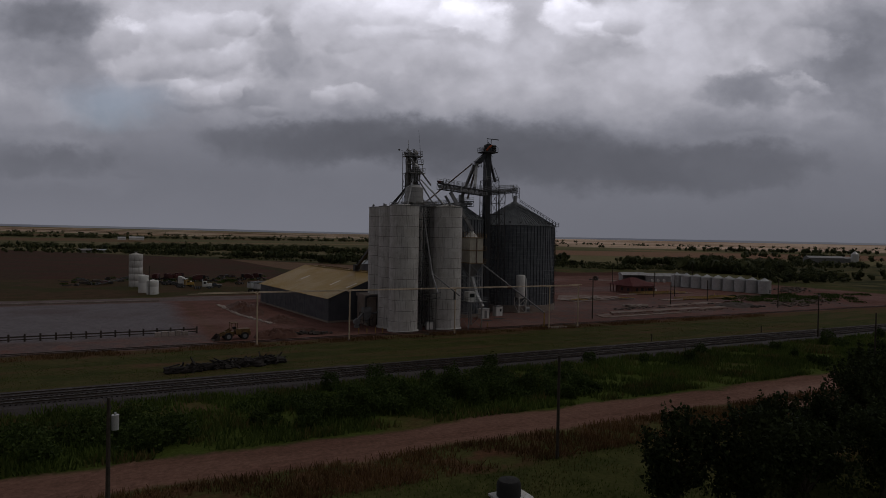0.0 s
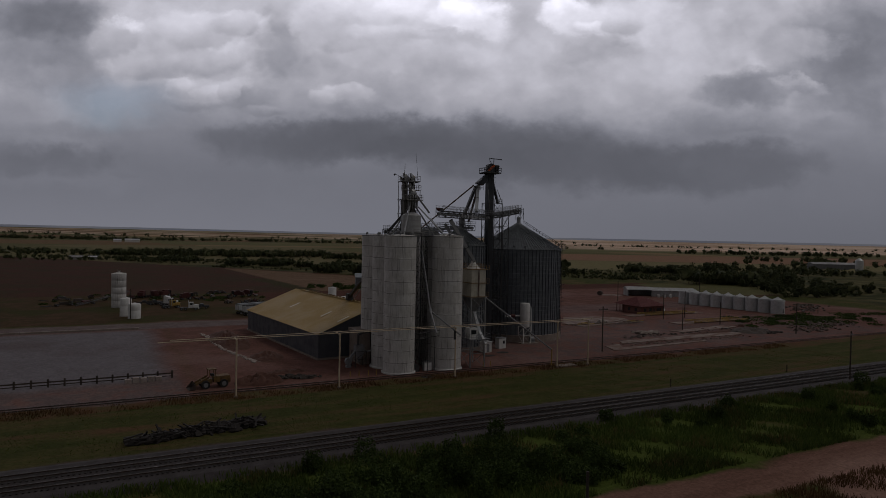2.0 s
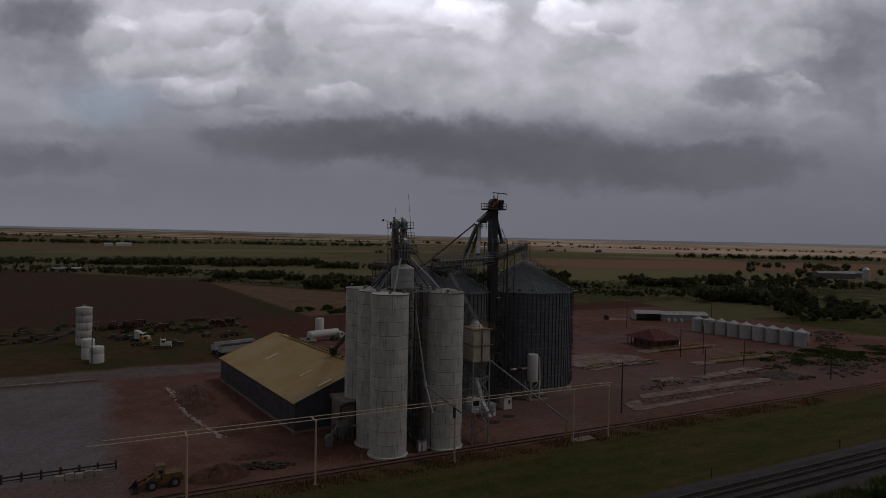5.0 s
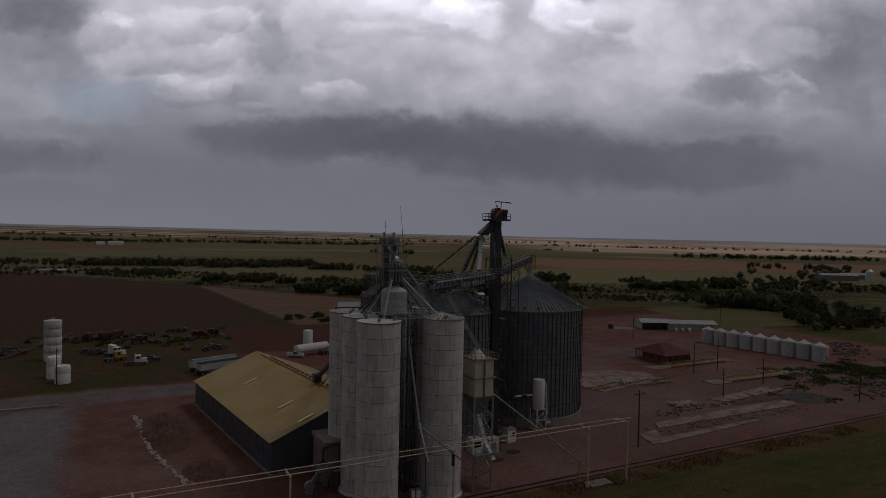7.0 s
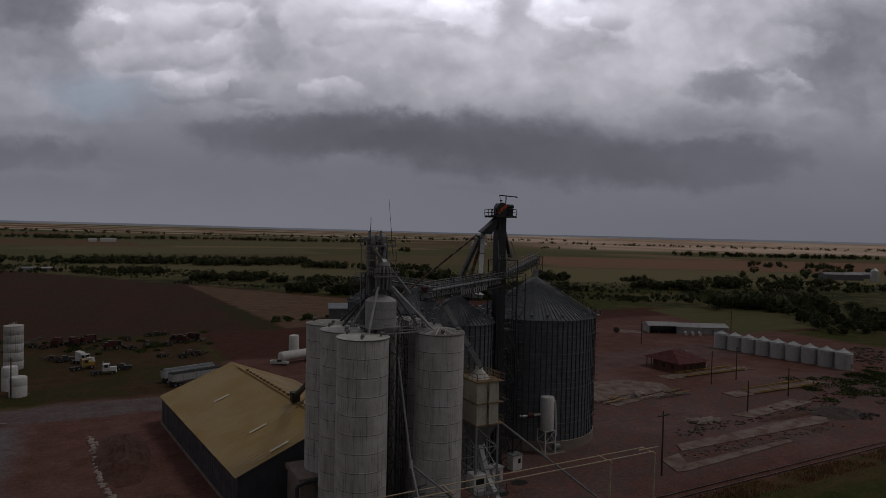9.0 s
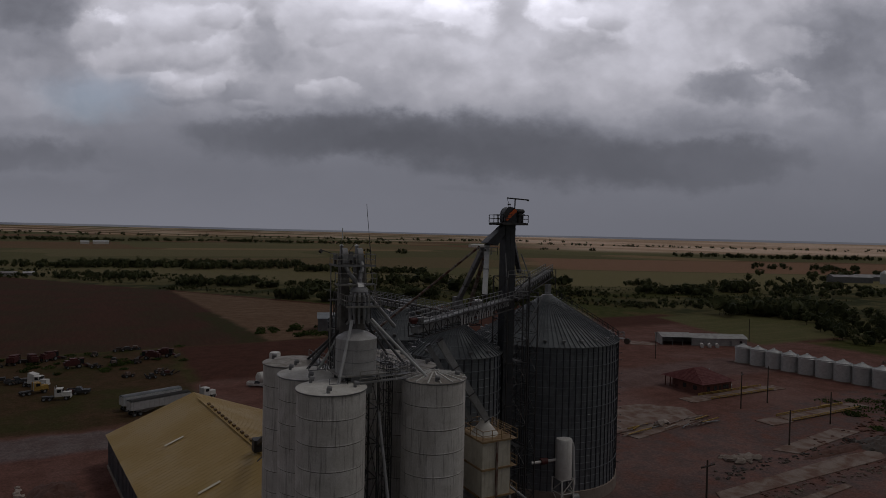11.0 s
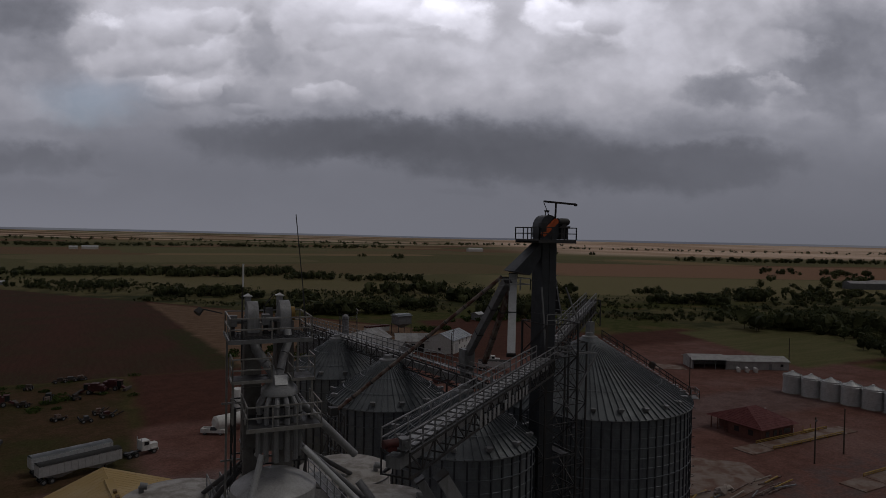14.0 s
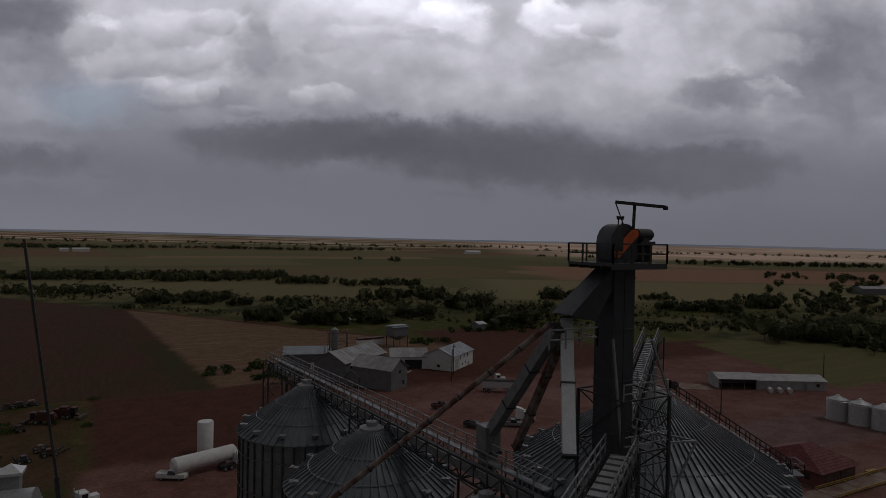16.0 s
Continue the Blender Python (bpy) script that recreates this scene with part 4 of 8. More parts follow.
for a, b in (((1.1, -1.9, 40.4), (2.7, -1.9, 37.0)), ((-0.85, -0.8, 40.4), (-1.0, -1.9, 34.0)), ((2.7, -1.9, 34.2), (5.0, -2.0, 34.0)), ((2.7, -1.9, 30.6), (5.0, -2.0, 34.0)), ((2.7, 1.9, 34.2), (5.0, -2.0, 34.0))):
    part("stay_bar", Shape().beam(a, b, 0.12), GREY_STEEL, leg)



def spout(a, b, w, label="", mat=DUCT, name="grain_spout", bands=3.0, round_=False, flare=None):
    """A sloping grain spout with flange bands."""
    t = thing(name, label or "grey sheet-steel grain spout between elevator and conveyor", "grain spout", a)
    v = Vector(b) - Vector(a)
    sh = Shape()
    if round_:
        sh.tube((0, 0, 0), v, w / 2, n=12)
    else:
        sh.beam((0, 0, 0), v, w)
    part("duct", sh, mat, t)
    n = max(1, int(v.length / bands))
    d = v.normalized()
    for k in range(n + 1):
        p = v * (k / n)
        f = Shape()
        if round_:
            f.tube(p - d * 0.05, p + d * 0.05, w / 2 + 0.05, n=12)
        else:
            f.beam(p - d * 0.05, p + d * 0.05, w + 0.1)
        part("flange", f, STEEL, t)
    return t


# flared chute from the head, then the spouts under it
fl = thing("head_chute", "dark flared discharge chute under the elevator head", "chute", (LX, LY, 0))
c = Shape()
i = 0
top = [(-0.9, -0.7, 44.5), (-0.9, 0.7, 44.5), (-0.9, 0.7, 43.2), (-0.9, -0.7, 43.2)]
bot = [(-4.0, -0.8, 41.9), (-4.0, 0.9, 41.9), (-2.2, 0.9, 41.5), (-2.2, -0.8, 41.5)]
c.v += top + bot
c.f += [(0, 1, 2, 3), (7, 6, 5, 4), (0, 4, 5, 1), (1, 5, 6, 2), (2, 6, 7, 3), (3, 7, 4, 0)]
c.s += [False] * 6
part("chute_body", c, CASING, fl)
part("chute_platform", railing(Shape(), [(-6.0, -1.4, 40.2), (-2.6, -1.4, 40.2), (-2.6, 1.6, 40.2)], 1.05, 1.2, 0.035), GREY_STEEL, fl)
spout((88.2, 152.2, 41.4), (85.9, 149.0, 34.6), 0.72, "pale upright grain spout below the elevator head", GALV_LIGHT, bands=2.7)
spout((87.3, 151.9, 41.0), (87.5, 159.2, 32.6), 0.66, "grey sloping grain spout down to the long conveyor bridge", GREY_STEEL)
spout((87.9, 152.0, 40.6), (88.4, 157.2, 32.3), 0.42, "rust-brown sloping grain spout", RUST)
spout((86.37, 151.38, 41.33), (73.4, 159.3, 28.5), 0.34, "rusty round pipe spout with pale patches above the bins", RUST, bands=2.2, round_=True)
spout((91.7, 151.4, 43.4), (96.2, 155.4, 37.4), 0.6, "dark spout from the elevator head to the roof conveyor", CASING)
jb = thing("conveyor_inlet", "grey flared inlet box on the long conveyor bridge", "inlet box", (87.5, 159.2, 0))
part("box_body", Shape().box(-0.6, 0.6, -0.6, 0.6, 31.6, 33.4).spin([(0.75, 31.6), (0.5, 30.0), (0.5, 29.2)], 12), GREY_STEEL, jb)
part("inlet_collar", Shape().box(-0.7, 0.7, -0.7, 0.7, 31.5, 31.7), STEEL, jb)


def bridge(a, b, label, w=1.5, deck=0.0, legs=(), legz=0.0, panel=0.0, truss=1.5, name="conveyor_bridge"):
    """A truss with an enclosed conveyor and a railed walkway from a to b (its deck)."""
    a, b = Vector(a), Vector(b)
    t = thing(name, label, "conveyor bridge", a)
    v = b - a
    ang = math.atan2(v.y, v.x)
    L = Vector((v.x, v.y, 0)).length
    s = Vector((-math.sin(ang), math.cos(ang), 0))

    def at(u, k, z):
        return v * (u / L) + s * k + Vector((0, 0, z))

    n = max(2, round(L / truss))
    for k, nm in ((-w / 2, "truss"), (w / 2, "truss")):
        sh = Shape()
        sh.beam(at(0, k, 0), at(L, k, 0), 0.12, 0.16).beam(at(0, k, -1.3), at(L, k, -1.3), 0.12, 0.14)
        for q in range(n):
            u0, u1 = L * q / n, L * (q + 1) / n
            sh.beam(at(u0, k, 0), at(u0, k, -1.3), 0.08)
            sh.beam(at(u0, k, -1.3 if q % 2 else 0), at(u1, k, 0 if q % 2 else -1.3), 0.07)
        sh.beam(at(L, k, 0), at(L, k, -1.3), 0.08)
        part(nm, sh, STEEL, t)
    tie = Shape().beam(at(0, -w / 2, -1.3), at(0, w / 2, -1.3), 0.08).mesh("cross_tie", STEEL)
    for q in range(n + 1):
        part("cross_tie", tie, STEEL, t, m=Matrix.Translation(v * (q / n)))
    part("conveyor_trough", Shape().beam(at(0, 0.15, -0.62), at(L, 0.15, -0.62), w * 0.5, 0.62), GREY_STEEL, t)
    if panel:
        m = round(L / panel)
        for q in range(m):
            part("deck_plate", Shape().beam(at(L * q / m + 0.12, -0.05, 0.08), at(L * (q + 1) / m - 0.22, -0.05, 0.08), w * 0.62, 0.06), DUCT, t)
        part("deck_bed", Shape().beam(at(0, -0.05, 0.02), at(L, -0.05, 0.02), w * 0.66, 0.05), STEEL, t)
    else:
        part("walkway", Shape().beam(at(0, -w * 0.28, 0.05), at(L, -w * 0.28, 0.05), w * 0.42, 0.06), GREY_STEEL, t)
    for k in (-w / 2, w / 2):
        part("handrail", railing(Shape(), [at(0, k, 0.08), at(L, k, 0.08)], 1.05, 1.5, 0.035), GREY_STEEL, t)
    for u in legs:
        sh = Shape()
        p = a + at(u, 0, 0)
        lattice(sh, p.x - a.x - 1.1, p.x - a.x + 1.1, p.y - a.y - 1.1, p.y - a.y + 1.1, legz - a.z, p.z - 1.3 - a.z, 1.6, 0.14, 0.07)
        part("support_leg", sh, STEEL, t)
    return t


# bridge from the silo group to the leg, with its row of plain sign shapes
b1 = bridge((67.4, 132.9, 33.7), (90.0, 149.4, 33.9), "dark truss conveyor bridge with plated deck from silos to elevator leg", 1.7, panel=0.95)
v = Vector((22.6, 16.5, 0.2))
d, sd = v.normalized(), Vector((16.5, -22.6, 0)).normalized()
rng = random.Random(4)
u = 9.4
for k in range(12):
    h = 1.15 if k in (0, 6) else 0.72
    if k == 5:
        u += 0.7
    p = d * u + sd * 0.98
    sg = Shape().beam(p + Vector((0, 0, -1.25 + h / 2)), p + d * 0.42 + Vector((0, 0, -1.25 + h / 2)), 0.04, h)
    part("sign_bar", sg, DUCT, b1, "plain pale sign bar")
    u += 0.82
part("red_motor", Shape().tube((-0.7, 0.0, 0.45), (0.1, 0.0, 0.45), 0.24, n=12).box(-0.5, 0.0, -0.2, 0.2, 0.1, 0.3), RED, b1, "faded red drive motor")
part("pale_gearbox", Shape().box(0.25, 0.75, -0.25, 0.35, 0.1, 0.65).tube((0.5, -0.4, 0.4), (0.5, 0.5, 0.4), 0.16, n=10), GREY_STEEL, b1)

# long bridge over the small bins, on braced legs standing on the bin roofs
bridge((87.0, 152.5, 31.2), (84.0, 203.6, 30.4), "long dark truss conveyor bridge with railed walkway over the small bins", 1.5, legs=(6.2, 24.0, 41.5), legz=26.5)
endleg = thing("bridge_tower", "braced steel tower under the far end of the conveyor bridge", "support tower", (84.3, 203.0, 0))
part("tower", lattice(Shape(), -1.2, 1.2, -1.2, 1.2, 0, 30.2, 3.0, 0.15, 0.08), STEEL, endleg)
# roof conveyor to the big bin
b3 = bridge((93.4, 152.8, 34.6), (110.6, 166.4, 36.8), "dark roof conveyor rising to the big bin's peak", 1.3, panel=0.6)
part("head_frame", lattice(Shape(), 16.6, 18.2, 12.9, 14.5, -1.0, 2.4, 1.6, 0.10, 0.06), STEEL, b3)
part("drop_spout", Shape().box(16.2, 17.0, 12.6, 13.4, -4.6, -0.3), GREY_STEEL, b3)
lt = thing("conveyor_tower", "braced steel tower carrying the roof conveyor", "support tower", (96.9, 154.6, 0))
part("tower", lattice(Shape(), -1.4, 1.4, -1.4, 1.4, 0, 34.3, 3.0, 0.15, 0.08), STEEL, lt)

# ---- twin elevator legs among the silos ----
TX, TY = 61.33, 136.2
tw = thing("twin_bucket_elevator", "weathered twin bucket elevator legs with platforms, distributor and curved heads", "bucket elevator", (TX, TY, 0), -6)
LEGS = material("weathered_leg_casing", (0.17, 0.165, 0.16), (0.10, 0.09, 0.08), 0.6, 0.1, 0.9, 0.05, streak=0.4)
for cx, cy in ((-0.62, 0.0), (1.02, 0.2)):
    for k, nm in ((-0.42, "up_leg"), (0.42, "down_leg")):
        c = Shape().box(cx - 0.42, cx + 0.42, cy + k - 0.34, cy + k + 0.34, 0.5, 40.4)
        for z in [0.5 + 3.05 * q for q in range(13)]:
            c.box(cx - 0.47, cx + 0.47, cy + k - 0.38, cy + k + 0.38, z, z + 0.08)
        part(nm, c, LEGS, tw)
    hd = Shape()
    pts = [(-0.80, 39.9)] + [(0.80 * math.cos(w), 40.62 + 0.80 * math.sin(w)) for w in (math.pi - math.pi * q / 9 for q in range(10))] + [(0.80, 39.9)]
    i, m = 0, len(pts)
    for (y, z) in pts:
        hd.v += [(cx - 0.27, cy + y, z), (cx + 0.27, cy + y, z)]
    for k in range(m - 1):
        hd.f.append((2 * k, 2 * k + 1, 2 * k + 3, 2 * k + 2))
        hd.s.append(True)
    hd.f += [tuple(2 * k for k in range(m)), tuple(2 * k + 1 for k in reversed(range(m)))]
    hd.s += [False, False]
    part("head_hood", hd, DUCT, tw, "pale curved head cover")
    vs = part("vent", Shape().box(cx - 0.31, cx - 0.01, cy + 0.25, cy + 0.55, 41.1, 41.62), DUCT, tw)
    part("rain_cap", Shape().box(cx - 0.37, cx + 0.05, cy + 0.19, cy + 0.61, 41.62, 41.67).spin([(0.26, 41.67), (0.0, 41.80)], 4, cx - 0.16, cy + 0.4, 45), GALV_LIGHT, vs)
    dr = Shape().box(cx - 1.15, cx - 0.75, cy - 0.5, cy - 0.05, 40.2, 40.75).tube((cx - 0.75, cy - 0.2, 40.45), (cx - 0.29, cy - 0.2, 40.45), 0.14, n=12)
    part("drive", dr, GREY_STEEL, tw)
    part("drive_stand", Shape().box(cx - 1.05, cx - 0.85, cy - 0.4, cy - 0.15, 39.74, 40.2), STEEL, tw)
    for k in (-0.29, 0.29):
        part("hood_flange", Shape().box(cx + k - 0.015, cx + k + 0.015, cy - 0.86, cy + 0.86, 39.95, 40.62), GREY_STEEL, tw)
part("belt_sheave", Shape().tube((1.36, 0.15, 40.72), (1.56, 0.15, 40.72), 0.36, n=18), YELLOW, tw, "yellow belt sheave")
part("belt_cover", Shape().tube((1.30, 0.15, 40.72), (1.36, 0.15, 40.72), 0.40, n=18), STEEL, tw)
part("gin_pole", Shape().beam((0.15, 0.5, 39.8), (0.05, 0.5, 41.1), 0.06).beam((0.05, 0.5, 41.1), (0.5, 0.3, 41.75), 0.05), STEEL, tw)
part("door_panel", Shape().box(0.15, 0.52, 0.62, 0.66, 39.8, 41.0), GREY_STEEL, tw)
grate = Shape()
for k in range(28):
    grate.box(-1.85, 2.0, -2.36 + 0.12 * k, -2.325 + 0.12 * k, 39.69, 39.74)
for k in range(5):
    grate.box(-1.85 + 0.95 * k, -1.79 + 0.95 * k, -2.38, 0.9, 39.62, 39.69)
part("floor_grating", grate, STEEL, tw)
pf = Shape().box(-1.9, 2.05, -2.46, -2.38, 39.62, 39.82).box(-1.93, -1.86, -2.4, 0.95, 39.62, 39.82)
part("head_platform", pf, GREY_STEEL, tw)
part("platform_rail", railing(Shape(), [(-1.85, -2.4, 39.78), (2.0, -2.4, 39.78), (2.0, 0.9, 39.78), (-1.85, 0.9, 39.78)], 1.05, 1.9, 0.03, True), RAILING, tw)
for x0, x1 in ((-1.75, 0.05), (1.05, 2.1)):
    part("mid_floor", Shape().box(x0, x1, -2.7, -1.2, 37.82, 37.88), STEEL, tw)
    mp = Shape().box(x0 - 0.03, x1 + 0.03, -2.76, -2.7, 37.78, 37.92).box(x0 - 0.06, x0, -2.7, -1.2, 37.78, 37.92)
    railing(mp, [(x0, -1.2, 37.9), (x0, -2.7, 37.9), (x1, -2.7, 37.9), (x1, -1.2, 37.9)], 1.05, 1.9, 0.03)
    part("mid_platform", mp, RAILING, tw)
part("distributor_floor", Shape().box(-1.15, 2.28, -3.52, -0.65, 35.72, 35.78), STEEL, tw)
lp = Shape().box(-1.2, 2.33, -3.6, -3.52, 35.66, 35.84)
railing(lp, [(-1.15, -0.65, 35.8), (-1.15, -3.55, 35.8), (2.28, -3.55, 35.8), (2.28, -0.65, 35.8)], 1.05, 1.15, 0.03)
part("distributor_platform", lp, RAILING, tw)
for x, y in ((-1.7, -2.3), (2.05, -2.3), (-1.75, 0.85), (1.9, 0.85)):
    part("frame_post", Shape().beam((x, y, 29.0 if y > 0 else 35.8), (x, y, 39.68 if y > 0 else 37.85), 0.1), RAILING, tw)
for z in (33.0, 36.0):
    part("frame_tie", Shape().beam((-2.0, 0.95, z), (1.85, 0.95, z), 0.09), RAILING, tw)
ds = Shape().spin([(0.0, 38.0), (0.38, 37.98), (0.42, 37.9), (0.88, 37.35), (0.9, 37.1), (0.7, 37.0)], 24, 0.5, -2.1)
part("distributor", ds, DUCT, tw, "grey cone-shaped grain distributor")
part("hatch_plate", Shape().beam((0.5, -2.78, 37.62), (0.5, -2.4, 38.02), 0.6, 0.06), GALV_LIGHT, tw)
fe = Shape().pipe([(1.1, -0.5, 40.0), (1.1, -0.9, 39.4), (0.8, -1.5, 38.9), (0.55, -2.0, 38.2), (0.5, -2.1, 37.9)], 0.21, 10)
part("feed_pipe", fe, DUCT, tw)
fe = Shape().pipe([(-0.6, -0.6, 39.6), (-0.5, -1.0, 39.1), (-0.1, -1.6, 38.5), (0.3, -2.0, 37.9)], 0.24, 10)
part("feed_pipe", fe, GREY_STEEL, tw)
for k in range(12):
    w = 2 * math.pi * (k + 0.5) / 12
    x, y = 0.5 + 0.68 * math.cos(w), -2.1 + 0.68 * math.sin(w)
    x2, y2 = 0.5 + 0.98 * math.cos(w), -2.1 + 0.98 * math.sin(w)
    part("outlet_pipe", Shape().pipe([(x, y, 37.1), (x2, y2, 36.6), (x2, y2, 34.0)], 0.125, 8), DUCT, tw)
    part("pipe_clamp", Shape().tube((x2, y2, 36.1), (x2, y2, 36.18), 0.15, n=8), STEEL, tw)
for k, (x, y, z) in enumerate(((AX + 1.0, RY[0] - 0.5, 28.3), (AX + 0.5, RY[1] + 0.0, 28.3), (AX + 0.5, RY[2], 28.1), (BX - 0.7, RY[0] - 0.2, 28.4), (BX - 0.5, RY[1], 28.1), (BX - 0.6, RY[2], 28.1), (AX - 0.5, RY[1] + 1.2, 28.1), (AX + 1.2, RY[2] + 0.6, 28.0))):
    w = math.atan2(y - TY + 2.1, x - TX - 0.5)
    a = (0.5 + 1.2 * math.cos(w), -2.1 + 1.2 * math.sin(w), 34.4)
    part("downspout", Shape().tube(a, (x - TX, y - TY, z), 0.15, n=10), (GALV_LIGHT, GALV_LIGHT, STEEL, GALV_LIGHT, GREY_STEEL, STEEL, STEEL, GREY_STEEL)[k], tw)
part("downspout", Shape().tube((1.5, -2.1, 36.6), (4.6, -1.2, 33.3), 0.2, n=10), DUCT, tw)
part("downspout", Shape().tube((4.7, -1.6, 32.0), (6.9, -3.1, 28.9), 0.2, n=10), DUCT, tw)
for (x, y), z, lean in (((2.1, -0.9), 45.9, -0.75), ((-1.25, -1.55), 43.4, 0.0)):
    if lean == 0.0:
        part("antenna_sleeve", Shape().tube((x, y - 0.3, 42.3), (x, y - 0.3, z + 0.02), 0.045, n=8), WHITE, tw)
    part("antenna_mast", Shape().beam((x, y, 38.6), (x + lean * 0.4, y - 0.1, 42.0), 0.07).beam((x + lean * 0.4, y - 0.1, 42.0), (x + lean, y - 0.3, z), 0.04), STEEL, tw)
part("lamp_arm", Shape().beam((-2.1, -0.5, 40.9), (-3.1, -0.9, 41.2), 0.06).tube((-3.1, -0.9, 41.2), (-3.3, -1.0, 41.0), 0.16, 0.2, n=8), STEEL, tw)
part("support_tower", lattice(Shape(), -1.4, 2.2, -0.2, 1.9, 0, 36.0, 3.0, 0.12, 0.07), STEEL, tw)

TANK_PAINT = material("pale_tank_sheet", (0.42, 0.42, 0.43), (0.31, 0.305, 0.30), 0.5, 0.1, 1.2, 0.08, 0.1, streak=0.3)
tank = thing("surge_tank", "round grey sheet-steel surge tank with cone top above the silos", "surge tank", (61.45, 134.3, 0))
part("tank_body", Shape().spin([(2.05, 29.1), (2.05, 32.5), (1.95, 32.6), (1.3, 33.0), (0.5, 33.25), (0, 33.3)], 32), TANK_PAINT, tank)
part("tank_rim", Shape().box(-2.25, 2.35, -1.95, 1.9, 28.95, 29.1), RAILING, tank)
for z in (30.3, 31.5):
    part("tank_seam", Shape().spin([(2.055, z - 0.03), (2.08, z - 0.02), (2.08, z + 0.02), (2.055, z + 0.03)], 32), GREY_STEEL, tank)
part("lower_bin", Shape().box(-0.9, 1.3, -1.2, 1.0, 27.0, 28.95), DUCT, tank)
part("tank_frame", lattice(Shape(), 0.6, 2.2, -0.6, 1.8, 0, 28.9, 3.6, 0.14, 0.07), STEEL, tank)

# walkways over the silo roofs
wk = thing("roof_catwalk", "railed steel catwalk across the silo tops", "catwalk", (0, 0, 0))
for a, b in (((AX + 1.5, RY[0] + 1.6, 28.4), (BX - 1.5, RY[0] + 2.0, 28.4)), ((AX + 2.2, RY[0] + 2.6, 28.4), (AX + 2.2, RY[2], 28.4)), ((BX - 2.2, RY[0] + 2.6, 28.4), (BX - 2.2, RY[2], 28.4))):
    a, b = Vector(a), Vector(b)
    s = (b - a).normalized().cross(Vector((0, 0, 1)))
    part("deck", Shape().beam(a, b, 0.8, 0.06), GREY_STEEL, wk)
    for k in (-0.4, 0.4):
        part("handrail", railing(Shape(), [a + s * k, b + s * k], 1.05, 1.4, 0.03), GREY_STEEL, wk)
for x, y, w in ((AX, RY[0], 1.3), (AX, RY[1], 1.4)):
    c = (x + 0.6, y + 0.6)
    part("hatch_guard", railing(Shape(), [(c[0] - 0.9, c[1] - 0.9, 28.0), (c[0] + 0.9, c[1] - 0.9, 28.0), (c[0] + 0.9, c[1] + 0.9, 28.0)], 1.1, 0.9, 0.03), GREY_STEEL, wk)
for k in range(4):
    part("cross_rail", Shape().tube((AX + 2.6, RY[0] - 0.6, 28.5 + 0.36 * k), (BX - 2.6, RY[0] - 0.2, 28.5 + 0.36 * k), 0.035, n=6), RAILING, wk)
for k in range(4):
    part("rail_post", Shape().beam((AX + 2.7 + 1.9 * k, RY[0] - 0.6 + 0.13 * k, 28.3), (AX + 2.7 + 1.9 * k, RY[0] - 0.6 + 0.13 * k, 29.6), 0.06), RAILING, wk)
part("cross_deck", Shape().beam((AX + 2.6, RY[0] - 0.1, 28.35), (BX - 2.6, RY[0] + 0.3, 28.35), 0.8, 0.06), GREY_STEEL, wk)
lad = thing("silo_ladder_tower", "narrow dark ladder tower between the silos", "ladder tower", (65.2, 135.2, 0))
part("frame", lattice(Shape(), -0.5, 0.5, -0.5, 0.5, 0, 29.5, 1.5, 0.08, 0.05), STEEL, lad)
part("ladder", ladder(Shape(), (0, -0.55, 0), (0, -0.55, 29.5)), STEEL, lad)
rs = thing("pipe_tower", "narrow braced steel tower at the foot of the rusty spout", "support tower", (73.3, 159.4, 0))
part("frame", lattice(Shape(), -0.8, 0.8, -0.8, 0.8, 0, 28.2, 1.9, 0.1, 0.06), STEEL, rs)
part("inlet_box", Shape().box(-0.4, 0.4, -0.4, 0.4, 28.2, 28.9), STEEL, rs)

# ---- overhead load-out bin beside the siding ----
ob = thing("loadout_bin", "cream overhead load-out bin on braced legs, with rust-stained bands", "load-out bin", (75.9, 132.7, 0))
W2, D2 = 1.75, 2.5
part("bin_body", Shape().box(-W2, W2, -D2, D2, 15.3, 21.2), CREAM, ob)
for z in (15.2, 18.2, 21.15):
    part("band", Shape().box(-W2 - 0.12, W2 + 0.12, -D2 - 0.12, D2 + 0.12, z, z + 0.2), BAND, ob, "rust-tan steel band")
    part("side_walk", railing(Shape().box(W2, W2 + 0.9, -D2, D2, z + 0.0, z + 0.05), [(W2 + 0.9, -D2, z), (W2 + 0.9, D2, z)], 1.0, 1.2, 0.03), BAND, ob)
part("corner_bar", Shape().box(-0.12, 0.12, -D2 - 0.16, -D2 - 0.02, 15.2, 21.2), RUST, ob)
part("roof_rail", railing(Shape(), [(-W2, -D2, 21.35), (W2, -D2, 21.35), (W2, D2, 21.35), (-W2, D2, 21.35)], 1.05, 1.2, 0.03, True), BAND, ob)
part("roof_cone", Shape().spin([(1.6, 21.3), (0.55, 22.5), (0.5, 22.9), (0, 22.95)], 20), SILO_TOP, ob)
hp = Shape()
hp.v += [(-W2, -D2, 15.25), (W2, -D2, 15.25), (W2, D2, 15.25), (-W2, D2, 15.25), (-0.5, -0.7, 12.0), (0.5, -0.7, 12.0), (0.5, 0.7, 12.0), (-0.5, 0.7, 12.0)]
hp.f += [(0, 4, 5, 1), (1, 5, 6, 2), (2, 6, 7, 3), (3, 7, 4, 0), (4, 7, 6, 5)]
hp.s += [False] * 5
part("hopper", hp, GREY_STEEL, ob)
part("leg_frame", lattice(Shape(), -W2, W2, -D2, D2, 0, 15.2, 3.0, 0.24, 0.12), DUCT, ob)
